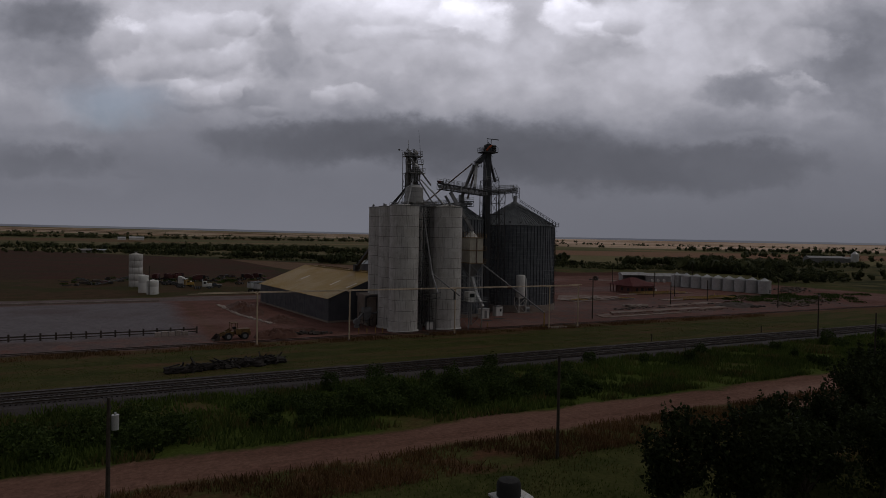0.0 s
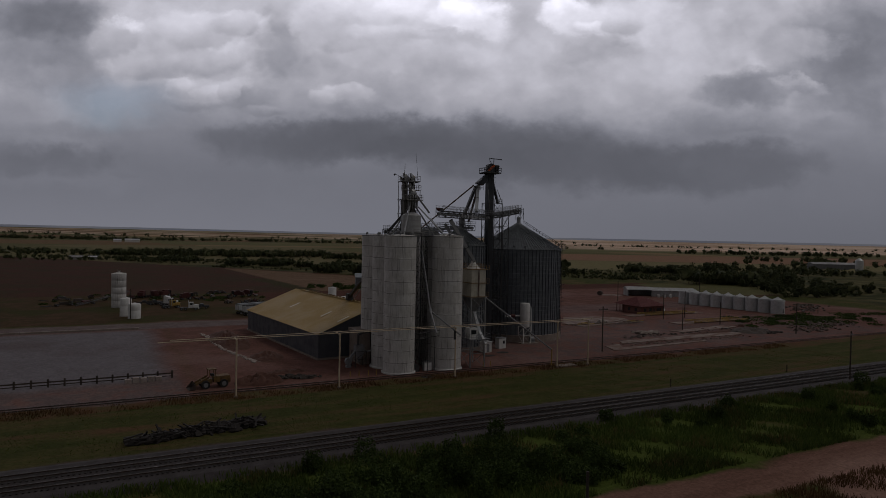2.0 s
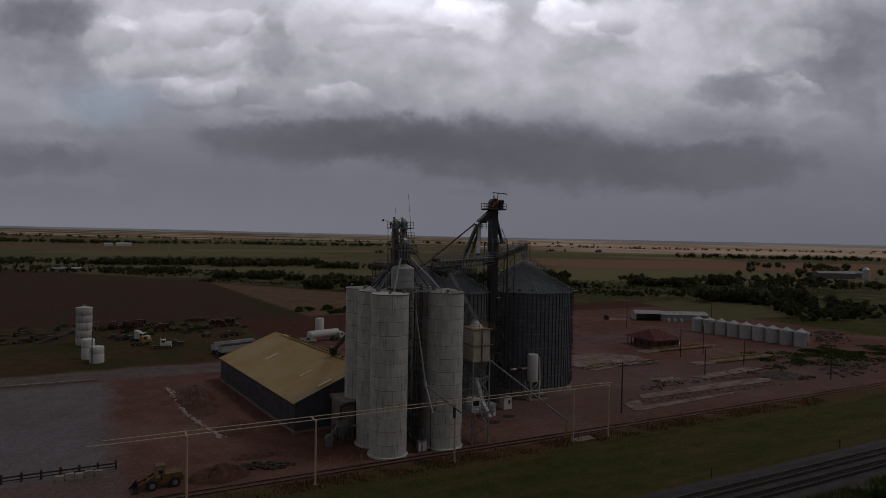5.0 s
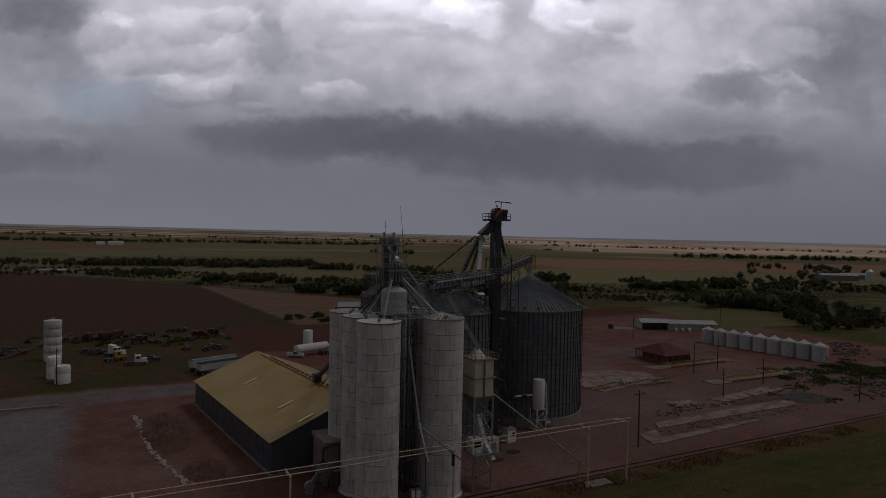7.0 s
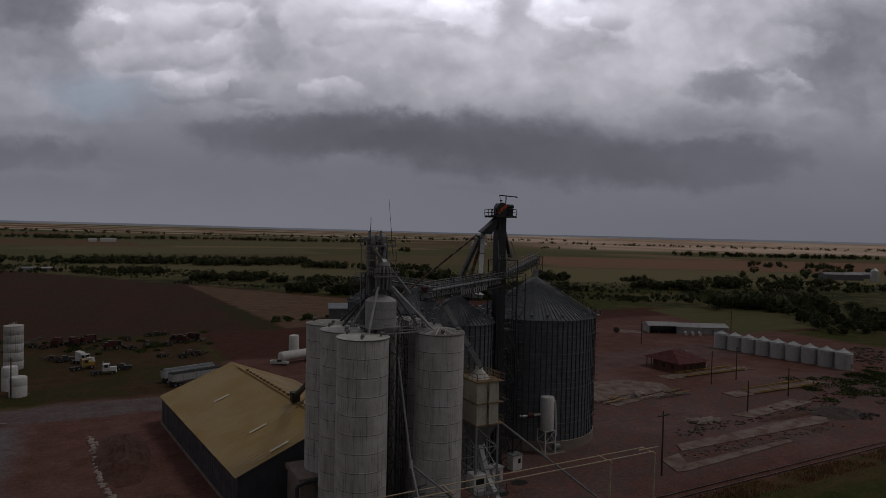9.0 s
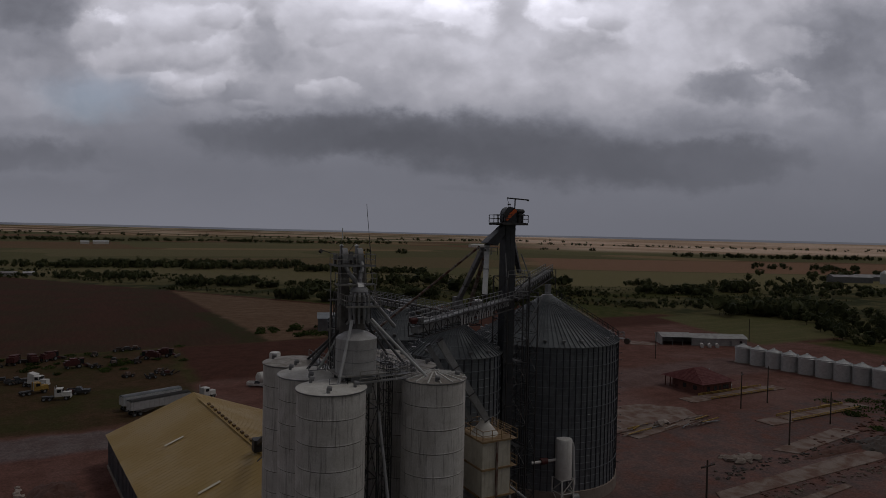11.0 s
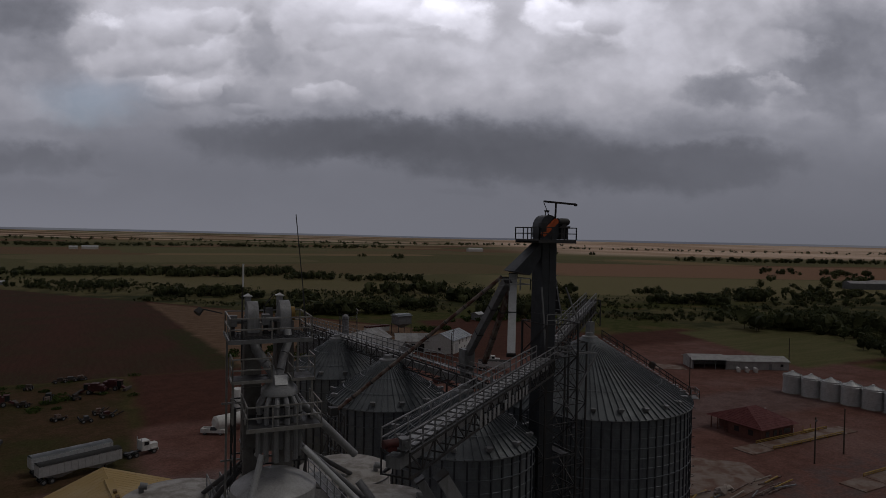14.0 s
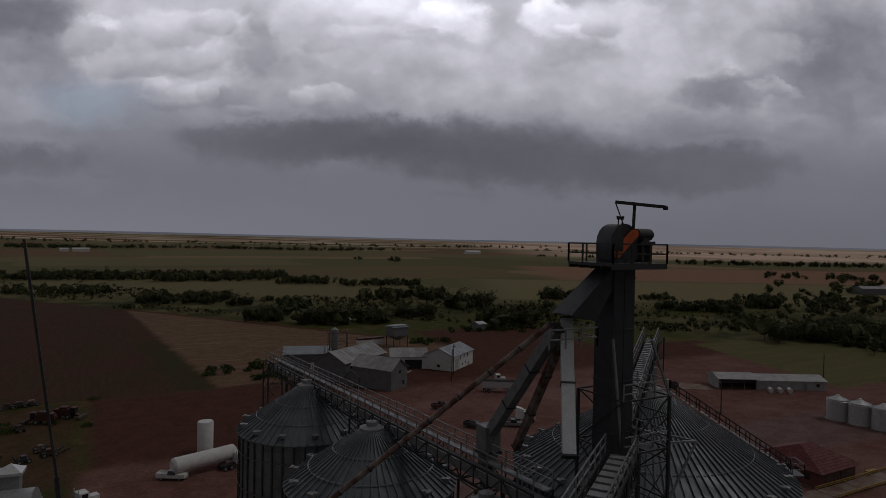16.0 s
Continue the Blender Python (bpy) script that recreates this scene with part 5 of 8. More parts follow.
part("load_spout", Shape().beam((0, -0.3, 12.0), (0.5, -2.2, 7.6), 0.8, 0.7).beam((0.5, -2.2, 7.6), (1.1, -4.0, 5.2), 0.75, 0.6), GALV_LIGHT, ob)
part("work_deck", railing(Shape().box(-W2 - 0.6, W2 + 0.6, -D2 - 1.6, 0.5, 6.2, 6.3), [(-W2 - 0.6, 0.5, 6.3), (-W2 - 0.6, -D2 - 1.6, 6.3), (W2 + 0.6, -D2 - 1.6, 6.3), (W2 + 0.6, 0.5, 6.3)], 1.05, 1.2, 0.03), GREY_STEEL, ob)
part("control_cabin", Shape().box(-W2 - 0.4, -W2 + 1.5, -D2 - 0.4, -D2 + 1.6, 6.3, 8.6), WHITE, ob, "white control cabin")
part("cabin_window", Shape().box(-W2 - 0.1, -W2 + 1.2, -D2 - 0.43, -D2 - 0.39, 7.3, 8.2), GLASS, ob)
spout((70.4, 133.4, 31.8), (76.0, 132.5, 22.9), 0.7, "long grey box chute from the silo tops to the load-out bin", DUCT, bands=3.2)
spout((70.0, 135.2, 31.0), (74.8, 133.8, 22.6), 0.5, "second narrow chute beside the main one", GREY_STEEL, bands=3.2)

# dust filter vessel on its stand
dv = thing("dust_filter", "white upright dust filter vessel on a steel stand", "filter vessel", (104.4, 153.6, 0))
part("vessel", Shape().spin([(0.4, 3.9), (1.3, 4.4), (1.35, 4.6), (1.35, 10.5), (1.2, 10.75), (0, 10.9)], 24), WHITE, dv)
part("stand", lattice(Shape(), -1.2, 1.2, -1.2, 1.2, 0, 4.4, 2.2, 0.2, 0.11), WHITE, dv)
part("intake_pipe", Shape().tube((-0.9, 0.3, 7.4), (-5.6, 0.9, 7.3), 0.22, n=10), WHITE, dv)
part("red_valve", Shape().tube((-2.9, 0.55, 7.38), (-4.0, 0.7, 7.36), 0.5, n=10), RED, dv, "red valve section")
part("exhaust_pipe", Shape().pipe([(1.0, 0, 9.8), (1.6, -0.2, 9.9), (1.7, -0.3, 9.2), (1.9, -0.5, 3.2)], 0.22, 10), GALV_LIGHT, dv)
part("blower", Shape().tube((1.3, -0.5, 1.0), (2.6, -0.5, 1.0), 0.7, n=14).box(1.2, 2.8, -1.2, 0.3, 0, 0.4), GREY_STEEL, dv)
part("pad", Shape().box(-1.9, 3.4, -1.9, 1.9, 0, 0.18), CONCRETE, dv)
cb_ = thing("control_hut", "small white control hut with dark window by the load-out bin", "hut", (93.9, 149.0, 0), 8)
part("hut_body", Shape().box(-1.1, 1.1, -0.8, 0.8, 0, 2.6), WHITE, cb_)
part("hut_roof", Shape().box(-1.2, 1.2, -0.9, 0.9, 2.6, 2.75), GREY_STEEL, cb_)
part("window", Shape().box(0.1, 0.7, -0.83, -0.804, 1.2, 2.0), GLASS, cb_)

# ---- storage shed with tan roof ----
SH = thing("storage_shed", "long dark blue-grey metal storage shed with tan ribbed roof", "shed", (46.5, 150.3, 0), 6.3)
SW, SL, SE, SP = 29.0, 52.0, 5.9, 11.6


def sheet_wall(parent, a, b, z0, z1, mat, step=1.0, name="wall_panel"):
    """Upright ribbed wall sheets from a to b."""
    a, b = Vector((*a, 0)), Vector((*b, 0))
    n = max(1, round((b - a).length / step))
    w = (b - a).length / n
    s = Shape().box(0.008, w - 0.008, -0.05, 0.05, z0, z1).box(-0.03, 0.05, -0.09, 0.09, z0, z1).mesh(name, mat)
    ang = math.degrees(math.atan2((b - a).y, (b - a).x))
    for k in range(n):
        p = a.lerp(b, k / n)
        part(name, s, mat, parent, m=pose(p.x, p.y, 0, 0, 0, ang))


sheet_wall(SH, (0, SL), (0, 0), 0.35, SE, SIDING, 1.3)
sheet_wall(SH, (0, 0), (SW, 0), 0.35, SE, SIDING, 1.45)
sheet_wall(SH, (SW, 0), (SW, SL), 0.35, SE, SIDING, 1.3)
sheet_wall(SH, (SW, SL), (0, SL), 0.35, SE, SIDING, 1.45)
for y in (0.0, SL):
    s = Shape()
    for k in (-0.05, 0.05):
        s.face([(0, y + k, SE), (SW, y + k, SE), (SW / 2, y + k, SP - 0.1)])
    part("gable", s, SIDING, SH)
part("foundation_curb", Shape().box(-0.25, SW + 0.25, -0.25, 0.1, 0, 0.42).box(-0.25, 0.1, 0.1, SL + 0.25, 0, 0.42).box(SW - 0.1, SW + 0.25, 0.1, SL + 0.25, 0, 0.42), CONCRETE, SH, "pale concrete curb")
n = 50
w = (SL + 0.8) / n
for side in (0, 1):
    e, r = Vector((-0.5, 0, SE - 0.1)), Vector((SW / 2, 0, SP))
    if side:
        e.x = SW + 0.5
    s = Shape()
    s.beam(e + Vector((0, w / 2, 0)), r + Vector((0, w / 2, 0)), w - 0.01, 0.06, up=(0, 0, 1))
    s.beam(e + Vector((0, 0.02, 0.035)), r + Vector((0, 0.02, 0.035)), 0.05, 0.03)
    me = s.mesh("roof_sheet", TAN_ROOF)
    for k in range(n):
        part("roof_sheet", me, TAN_ROOF, SH, m=pose(0, -0.4 + k * w, 0))
slope = Vector((SW / 2 + 0.5, 0, SP - SE + 0.1)).normalized()
for v, u in ((33.0, 5.5), (11.4, 5.3), (1.3, 5.2)):
    a = Vector((u, v, SE + 0.12 + (u + 0.5) * (SP - SE + 0.1) / (SW / 2 + 0.5)))
    part("skylight", Shape().beam(a, a + slope * 3.0, 0.55, 0.05), SKYLIGHT, SH, "pale translucent roof skylight")
rc = Shape().box(SW / 2 - 0.5, SW / 2 + 0.5, 0.5, SL - 5, SP + 0.02, SP + 0.12)
part("ridge_cap", rc, TAN_ROOF, SH)
rv = Shape().beam((0, -0.45, 0.22), (0, 0.45, 0.22), 0.4, 0.26).beam((-0.15, -0.3, 0), (-0.15, -0.3, 0.3), 0.08).beam((0.15, 0.3, 0), (0.15, 0.3, 0.3), 0.08).mesh("ridge_vent", LOADER)
for k in range(20):
    part("ridge_vent", rv, LOADER, SH, m=pose(SW / 2, 1.5 + 2.1 * k, SP + 0.1))
fc = thing("shed_conveyor", "dark inclined conveyor feeding the shed ridge from the silos", "conveyor", (0, 0, 0))
part("trough", Shape().beam((58.6, 150.0, 20.5), (58.9, 165.5, 12.6), 0.7, 0.6), STEEL, fc)
part("strut", Shape().beam((60.0, 149.2, 18.0), (60.4, 158.5, 11.8), 0.14), GREY_STEEL, fc)
part("strut", Shape().beam((57.6, 149.2, 18.0), (57.8, 161.0, 11.8), 0.14), GREY_STEEL, fc)
part("end_box", Shape().box(58.2, 59.6, 164.8, 166.4, 11.7, 13.4), STEEL, fc)

# ---- machinery at the foot of the silos ----
pl = thing("pit_machinery", "grey dust-stained receiving machinery and hopper by the silo base", "machinery", (52.6, 140.6, 0))
part("hopper_bin", Shape().spin([(1.3, 4.6), (1.3, 3.0), (0.35, 1.4), (0.35, 0.9)], 4, start=45), GREY_STEEL, pl)
part("frame", lattice(Shape(), -1.2, 1.2, -1.2, 1.2, 0, 3.4, 1.7, 0.12, 0.07), STEEL, pl)
part("fan_case", Shape().tube((-2.4, -0.5, 1.3), (-2.4, 0.3, 1.3), 0.75, n=16).box(-2.9, -1.9, -0.6, 0.4, 0, 0.5).beam((-2.0, -0.1, 1.9), (-0.6, -0.1, 3.6), 0.45), GREY_STEEL, pl)
part("pipe_run", Shape().pipe([(-0.2, 0, 4.6), (-0.2, 0, 6.9), (1.2, 0.4, 7.2), (6.4, 1.0, 7.2)], 0.26, 10), STEEL, pl)
part("duct", Shape().pipe([(1.2, -0.8, 3.2), (3.0, -1.2, 3.6), (3.0, -1.2, 0.6)], 0.2, 8), GREY_STEEL, pl)
bl = Shape().tube((0, 0, 0), (0, 0, 1.15), 0.09, n=8).mesh("bollard", YELLOW)
for k in range(6):
    solo("bollard", bl, YELLOW, "worn yellow steel guard post in red dirt", "bollard", at=((47.5, 131.5, 0), (49.3, 131.3, 0), (51.2, 131.1, 0), (52.8, 130.9, 0), (77.4, 130.0, 0), (79.2, 130.1, 0))[k], group="guard posts")
fd = thing("silo_fan", "grey aeration fan at the foot of a silo", "fan", (61.9, 131.4, 0))
part("fan_case", Shape().tube((0, -0.4, 0.9), (0, 0.4, 0.9), 0.62, n=16).box(-0.5, 0.5, -0.5, 0.5, 0, 0.35), STEEL, fd)
part("fan_duct", Shape().beam((-0.4, 0.2, 1.2), (-1.4, 0.8, 1.2), 0.5), STEEL, fd)
ut = thing("utility_cabinet", "pale grey electrical cabinets between the silos", "cabinet", (64.2, 130.9, 0))
part("cabinet_box", Shape().box(-0.9, 0.9, -0.4, 0.4, 0.1, 1.9), GREY_STEEL, ut)
part("cabinet_door", Shape().box(-0.8, -0.03, -0.43, -0.39, 0.2, 1.8).box(0.03, 0.8, -0.43, -0.39, 0.2, 1.8), WHITE, ut)
br = thing("pipe_rack", "dark steel pipe brace between the two front silos", "pipe rack", (63.6, 129.5, 0))
part("rail", Shape().tube((-2.4, 0, 8.1), (3.0, 0.6, 8.6), 0.08, n=8).tube((-2.4, 0.3, 6.9), (3.0, 0.9, 7.4), 0.08, n=8), STEEL, br)
part("post", Shape().beam((0.2, 0.5, 0), (0.2, 0.5, 8.4), 0.12), STEEL, br)
part("post", Shape().beam((1.9, 0.6, 0), (1.9, 0.6, 8.6), 0.12), STEEL, br)
kk = thing("switch_house", "white metal equipment hut behind the load-out bin", "equipment hut", (87.4, 145.6, 0), 8)
part("hut_wall", Shape().box(-1.2, 1.2, -0.9, 0.9, 0, 2.5), WHITE, kk)
part("hut_roof", Shape().prism([(-1.35, -1.05), (1.35, -1.05), (1.35, 1.05), (-1.35, 1.05)], 2.5, 2.62), GALV_LIGHT, kk)
part("hut_door", Shape().box(-0.4, 0.4, -0.94, -0.89, 0.1, 2.1), GREY_STEEL, kk)
ld = thing("drain_spout", "thin grey spout pipe slanting down to a yellow stand", "spout pipe", (78.4, 134.0, 0))
part("pipe", Shape().tube((0, 0, 15.8), (14.6, -7.6, 3.4), 0.16, n=8), GREY_STEEL, ld)
part("stand", Shape().beam((14.6, -7.6, 0), (14.6, -7.6, 3.6), 0.22).box(14.3, 14.9, -7.9, -7.3, 0, 0.2), YELLOW, ld)
ls = thing("loading_spout", "thin pale rail-loading spout pipes hanging over the siding", "loading spout", (62.4, 126.2, 0))
part("main_pipe", Shape().tube((0.9, 6.4, 25.2), (0, 0, 13.2), 0.15, n=8), GREY_STEEL, ls)
part("branch_pipe", Shape().tube((0, 0, 13.2), (-0.6, -4.2, 9.3), 0.15, n=8), DUCT, ls)
part("branch_pipe", Shape().tube((0, 0, 13.2), (5.5, -2.8, 8.4), 0.15, n=8), GREY_STEEL, ls)
part("joint", Shape().tube((0.1, 0.2, 13.6), (-0.1, -0.3, 12.8), 0.26, n=8), DUCT, ls)
# flat black ovals paint the dark of open pits; nothing is sunk
for x, y in ((62.0, 125.7), (85.6, 141.0), (91.0, 143.4)):
    solo("pit_disc", Shape().prism([(x + 1.6 * math.cos(w), y + 1.1 * math.sin(w)) for w in (2 * math.pi * k / 14 for k in range(14))], 0.004, 0.03), RUBBER, "flat black oval standing in for a dark pit in the yard", "drain cover")

# ---- overhead line along the siding ----
for k, x in enumerate((24.3, 42.6, 66.8, 92.3, 100.9)):
    p = thing("line_pole", "tan painted steel pole with short cross arm beside the siding", "pole", (x, 123.5, 0), 0, "overhead line poles")
    part("post", Shape().tube((0, 0, 0), (0, 0, 10.0), 0.17, 0.14, n=10), POLE_TAN, p)
    part("arm", Shape().tube((0, -0.3, 9.85), (0, 2.6, 9.95), 0.13, n=8), POLE_TAN, p)
    part("footing", Shape().tube((0, 0, 0), (0, 0, 0.3), 0.34, n=10), CONCRETE, p)
    if k in (2, 4):
        part("bracket", Shape().tube((-2.0, 1.2, 10.2), (2.0, 1.2, 10.2), 0.08, n=6) if k == 4 else Shape().box(-0.3, 0.0, -0.2, 0.2, 7.6, 9.4), POLE_TAN if k == 4 else STEEL, p)
ln = thing("overhead_pipe", "pair of thin tan overhead pipes on poles along the siding", "overhead pipe", (0, 0, 0))
for y in (123.8, 125.7):
    part("pipe", Shape().tube((12.0 if y < 125 else 14.0, y, 10.05), (101.0, y, 10.05), 0.075, n=6), POLE_TAN, ln)
solo("concrete_pad", Shape().box(93.0, 97.5, 123.0, 125.2, 0, 0.25), CONCRETE, "pale concrete pad at a pole foot", "pad")


def utility_pole(x, y, h, arm=0.0, label="weathered timber utility pole standing in the yard"):
    p = thing("utility_pole", label, "utility pole", (x, y, 0), random.Random(int(x * 7)).uniform(0, 60), "utility poles")
    part("post", Shape().tube((0, 0, 0), (0, 0, h), 0.17, 0.12, n=8), WOOD, p)
    if arm:
        part("cross_arm", Shape().box(-arm, arm, -0.16, -0.04, h - 0.9, h - 0.75), WOOD, p)
        for q in (-0.9, -0.4, 0.5, 0.9):
            part("insulator", Shape().tube((q * arm, -0.1, h - 0.75), (q * arm, -0.1, h - 0.5), 0.06, n=6), GREY_STEEL, p)
    return p


for x, y, h, arm in ((115.6, 135.4, 11.4, 1.5), (166.6, 155.9, 7.6, 0), (183.0, 179.5, 9.5, 0.6), (194.6, 180.2, 9.8, 0), (190.8, 161.5, 7.6, 0), (196.0, 137.5, 9.5, 0), (214.2, 236.9, 9.5, 0), (281.0, 248.1, 9.5, 0), (10.8, 236.5, 9.8, 0), (140.8, 88.9, 10.4, 0.8), (166.5, 300.5, 10.5, 0.8), (172.0, 309.0, 10.5, 0.8)):
    utility_pole(x, y, h, arm)
np_ = utility_pole(-0.2, 50.0, 9.6, 0, "dark timber utility pole with a pale transformer can")
part("transformer", Shape().tube((0.42, 0, 7.3), (0.42, 0, 8.35), 0.25, n=12).tube((0.42, 0, 8.35), (0.42, 0, 8.5), 0.08, n=8), GALV_LIGHT, np_, "pale grey transformer can")
utility_pole(38.4, 49.6, 10.0, 0, "dark timber utility pole beside the dirt road")
utility_pole(123.0, 67.0, 9.0, 0, "dark timber utility pole beside the dirt road")
marker = Shape().beam((0, 0, 0), (0, 0, 1.6), 0.16).mesh("marker_post", WOOD)
for x, y in ((101.5, 99.9), (137.0, 100.2), (68.0, 43.5)):
    solo("marker_post", marker, WOOD, "short dark marker post in the grass by the track", "marker post", at=(x, y, 0), group="marker posts")
wt = thing("water_tank", "black round water tank with a pale base rim on the lawn", "water tank", (28.9, 43.6, 0))
part("tank", Shape().spin([(1.0, 0.2), (1.0, 1.2), (0.85, 1.5), (0.3, 1.6), (0, 1.62)], 20), RUBBER, wt)
part("rim", Shape().box(-1.3, 1.7, -1.2, 1.1, 0, 0.2), WHITE, wt)

# ---- row of hopper bins ----
first = None
for k in range(9):
    y = 176.8 + 5.34 * k
    if first is None:
        b = first = thing("storage_bin", "bright galvanised round storage bin with cone roof", "storage bin", (243.0, y, 0), 0, "row of storage bins")
        prof, z = [], 0.1
        while z < 5.2:
            prof += [(2.55, z), (2.57, z + 0.42), (2.53, z + 0.44), (2.53, z + 0.46)]
            z += 0.46
        part("bin_wall", Shape().spin(prof, 32), GALV_LIGHT, b)
        part("roof", Shape().spin([(2.72, 5.1), (2.72, 5.18), (0.4, 6.45), (0.35, 6.7), (0, 6.72)], 32), GALV_LIGHT, b)
        rb = Shape().beam((0.4, 0, 6.48), (2.72, 0, 5.22), 0.06, 0.06).mesh("roof_rib", GALV_LIGHT)
        for q in range(16):
            part("roof_rib", rb, GALV_LIGHT, b, m=pose(0, 0, 0, 0, 0, 22.5 * q))
        part("base", Shape().spin([(2.9, 0), (2.9, 0.12), (2.4, 0.13)], 32), CONCRETE, b)
        part("ladder", ladder(Shape(), (-2.0, -1.65, 0.2), (-2.0, -1.65, 5.4), (-0.75, -0.66, 0), cage=False), GALV_LIGHT, b)
        part("door", Shape().box(-0.4, 0.4, -2.66, -2.52, 0.5, 2.0), GREY_STEEL, b)
    else:
        copy_thing(first, pose(243.0 - 0.6 * k, y, 0, 0, 0, 14 * k))

# ---- maroon-roofed scale house ----
hs = thing("scale_house", "low dark brick scale house with maroon hipped roof", "house", (185.3, 193.0, 0))
HW, HD = 11.8, 13.4
hw = Shape()
for a in ((0, HW, 0, 0.3), (3.2, HW, HD - 0.3, HD), (HW - 0.3, HW, 0.3, HD - 0.3)):
    hw.box(a[0], a[1], a[2], a[3], 0, 3.1)
hw.box(0, 0.3, 0.3, 8.6, 0, 3.1).box(0.3, 3.2, 8.3, 8.6, 0, 3.1).box(3.2, 3.5, 8.6, HD - 0.3, 0, 3.1)
part("wall", hw, BRICK, hs)
for y in (9.4, 11.3, 13.1):
    part("porch_post", Shape().box(0.0, 0.22, y, y + 0.22, 0, 3.1), BRICK, hs)
rf = Shape()
o = 0.9
r0, r1 = (HW * 0.36, HD * 0.5, 6.1), (HW * 0.64, HD * 0.5, 6.1)
c0, c1, c2, c3 = (-o, -o, 3.05), (HW + o, -o, 3.05), (HW + o, HD + o, 3.05), (-o, HD + o, 3.05)
for q in ((c0, c1, r1, r0), (c1, c2, r1), (c2, c3, r0, r1), (c3, c0, r0)):
    rf.face(q)
rf.face((c3, c2, c1, c0))
part("roof", rf, MAROON, hs)
rows = Shape()
for k in range(1, 12):
    f = k / 12
    for p, q, r_, s_ in ((c0, c1, r0, r1), (c3, c0, r0, r0), (c1, c2, r1, r1)):
        a = Vector(p).lerp(Vector(r_), f)
        b = Vector(q).lerp(Vector(s_), f)
        rows.beam(a + Vector((0, 0, 0.02)), b + Vector((0, 0, 0.02)), 0.05, 0.05)
tagged(part("shingle_layer", rows, MAROON, hs), kind="stuff")
for x in (1.6, 4.4):
    part("window", Shape().box(x, x + 1.3, -0.05, 0.02, 1.0, 2.2), GLASS, hs)
part("window", Shape().box(8.2, 10.6, -0.06, 0.02, 1.1, 2.2), GLASS, hs)
for y in (2.0, 5.6):
    part("window", Shape().box(-0.06, 0.02, y, y + 1.2, 1.0, 2.2), GLASS, hs)
part("door", Shape().box(6.6, 7.5, -0.06, 0.02, 0, 2.1), WOOD, hs)
part("roof_vent", Shape().tube((8.6, 5.0, 4.6), (8.6, 5.0, 5.7), 0.12, n=8), GALV_LIGHT, hs)

# ---- long white shed ----
SHED_ROOF = material("dull_white_roof", (0.36, 0.36, 0.36), (0.25, 0.24, 0.235), 0.55, 0.1, 2.0, 0.1, 0.1, streak=0.2)
ws = thing("machine_shed", "long low white metal shed with an open-sided porch end", "shed", (239.2, 256.8, 0), -29)
part("wall", Shape().box(12, 34, 0, 0.25, 0, 3.0).box(12, 34, 8.75, 9, 0, 3.0).box(33.75, 34, 0.25, 8.75, 0, 3.0).box(0, 0.25, 0.25, 8.75, 0, 3.2).box(0.25, 12, 8.75, 9, 0, 3.2), SHED_ROOF, ws)
for x, y, e in ((-0.4, 12.2, 0), (12.2, 34.4, 1)):
    s = Shape()
    y0, y1 = -0.6, 9.5
    zz = 3.0 if e else 3.3
    s.v += [(x, y0, zz), (y, y0, zz), (y, (y0 + y1) / 2, zz + 1.3), (x, (y0 + y1) / 2, zz + 1.3), (x, y1, zz), (y, y1, zz)]
    s.f += [(0, 1, 2, 3), (3, 2, 5, 4), (0, 3, 4), (1, 5, 2)]
    s.s += [False] * 4
    part("roof", s, SHED_ROOF, ws)
for x in (0.2, 4.0, 8.0, 11.6):
    part("porch_post", Shape().box(x, x + 0.15, -0.3, -0.15, 0, 3.2), GREY_STEEL, ws)
part("door", Shape().box(27.0, 28.0, -0.06, -0.004, 0, 2.1), GREY_STEEL, ws)
part("window", Shape().box(31.0, 32.0, -0.06, -0.004, 1.2, 2.1), GLASS, ws)
pt = Shape().tube((-1.2, 0, 1.0), (1.2, 0, 1.0), 0.6, n=12).box(-1.0, -0.7, -0.5, 0.5, 0, 0.6).box(0.7, 1.0, -0.5, 0.5, 0, 0.6).mesh("propane_tank", WHITE)
for k in range(3):
    solo("propane_tank", pt, WHITE, "small white horizontal tank beside the shed", "tank", at=(250.0 + 2.6 * k, 246.5 - 1.5 * k, 0), turn=50, group="small tanks")

# ---- white tanks by the machinery lot ----
tt = thing("tall_tank", "tall weathered white bolted tank with ring seams", "tank", (7.8, 273.4, 0))
for k in range(5):
    part("tank_ring", Shape().spin([(2.42, 2.5 * k + 0.04), (2.45, 2.5 * k + 0.08), (2.45, 2.5 * k + 2.42), (2.40, 2.5 * k + 2.5)], 32), SILO, tt)
part("tank_roof", Shape().spin([(2.5, 12.4), (2.5, 12.5), (0.3, 12.95), (0.3, 13.3), (0, 13.35)], 32), SILO_TOP, tt)
part("hatch_rail", railing(Shape(), [(-0.6, -0.6, 12.8), (0.6, -0.6, 12.8), (0.6, 0.6, 12.8)], 0.8, 0.6), GREY_STEEL, tt)
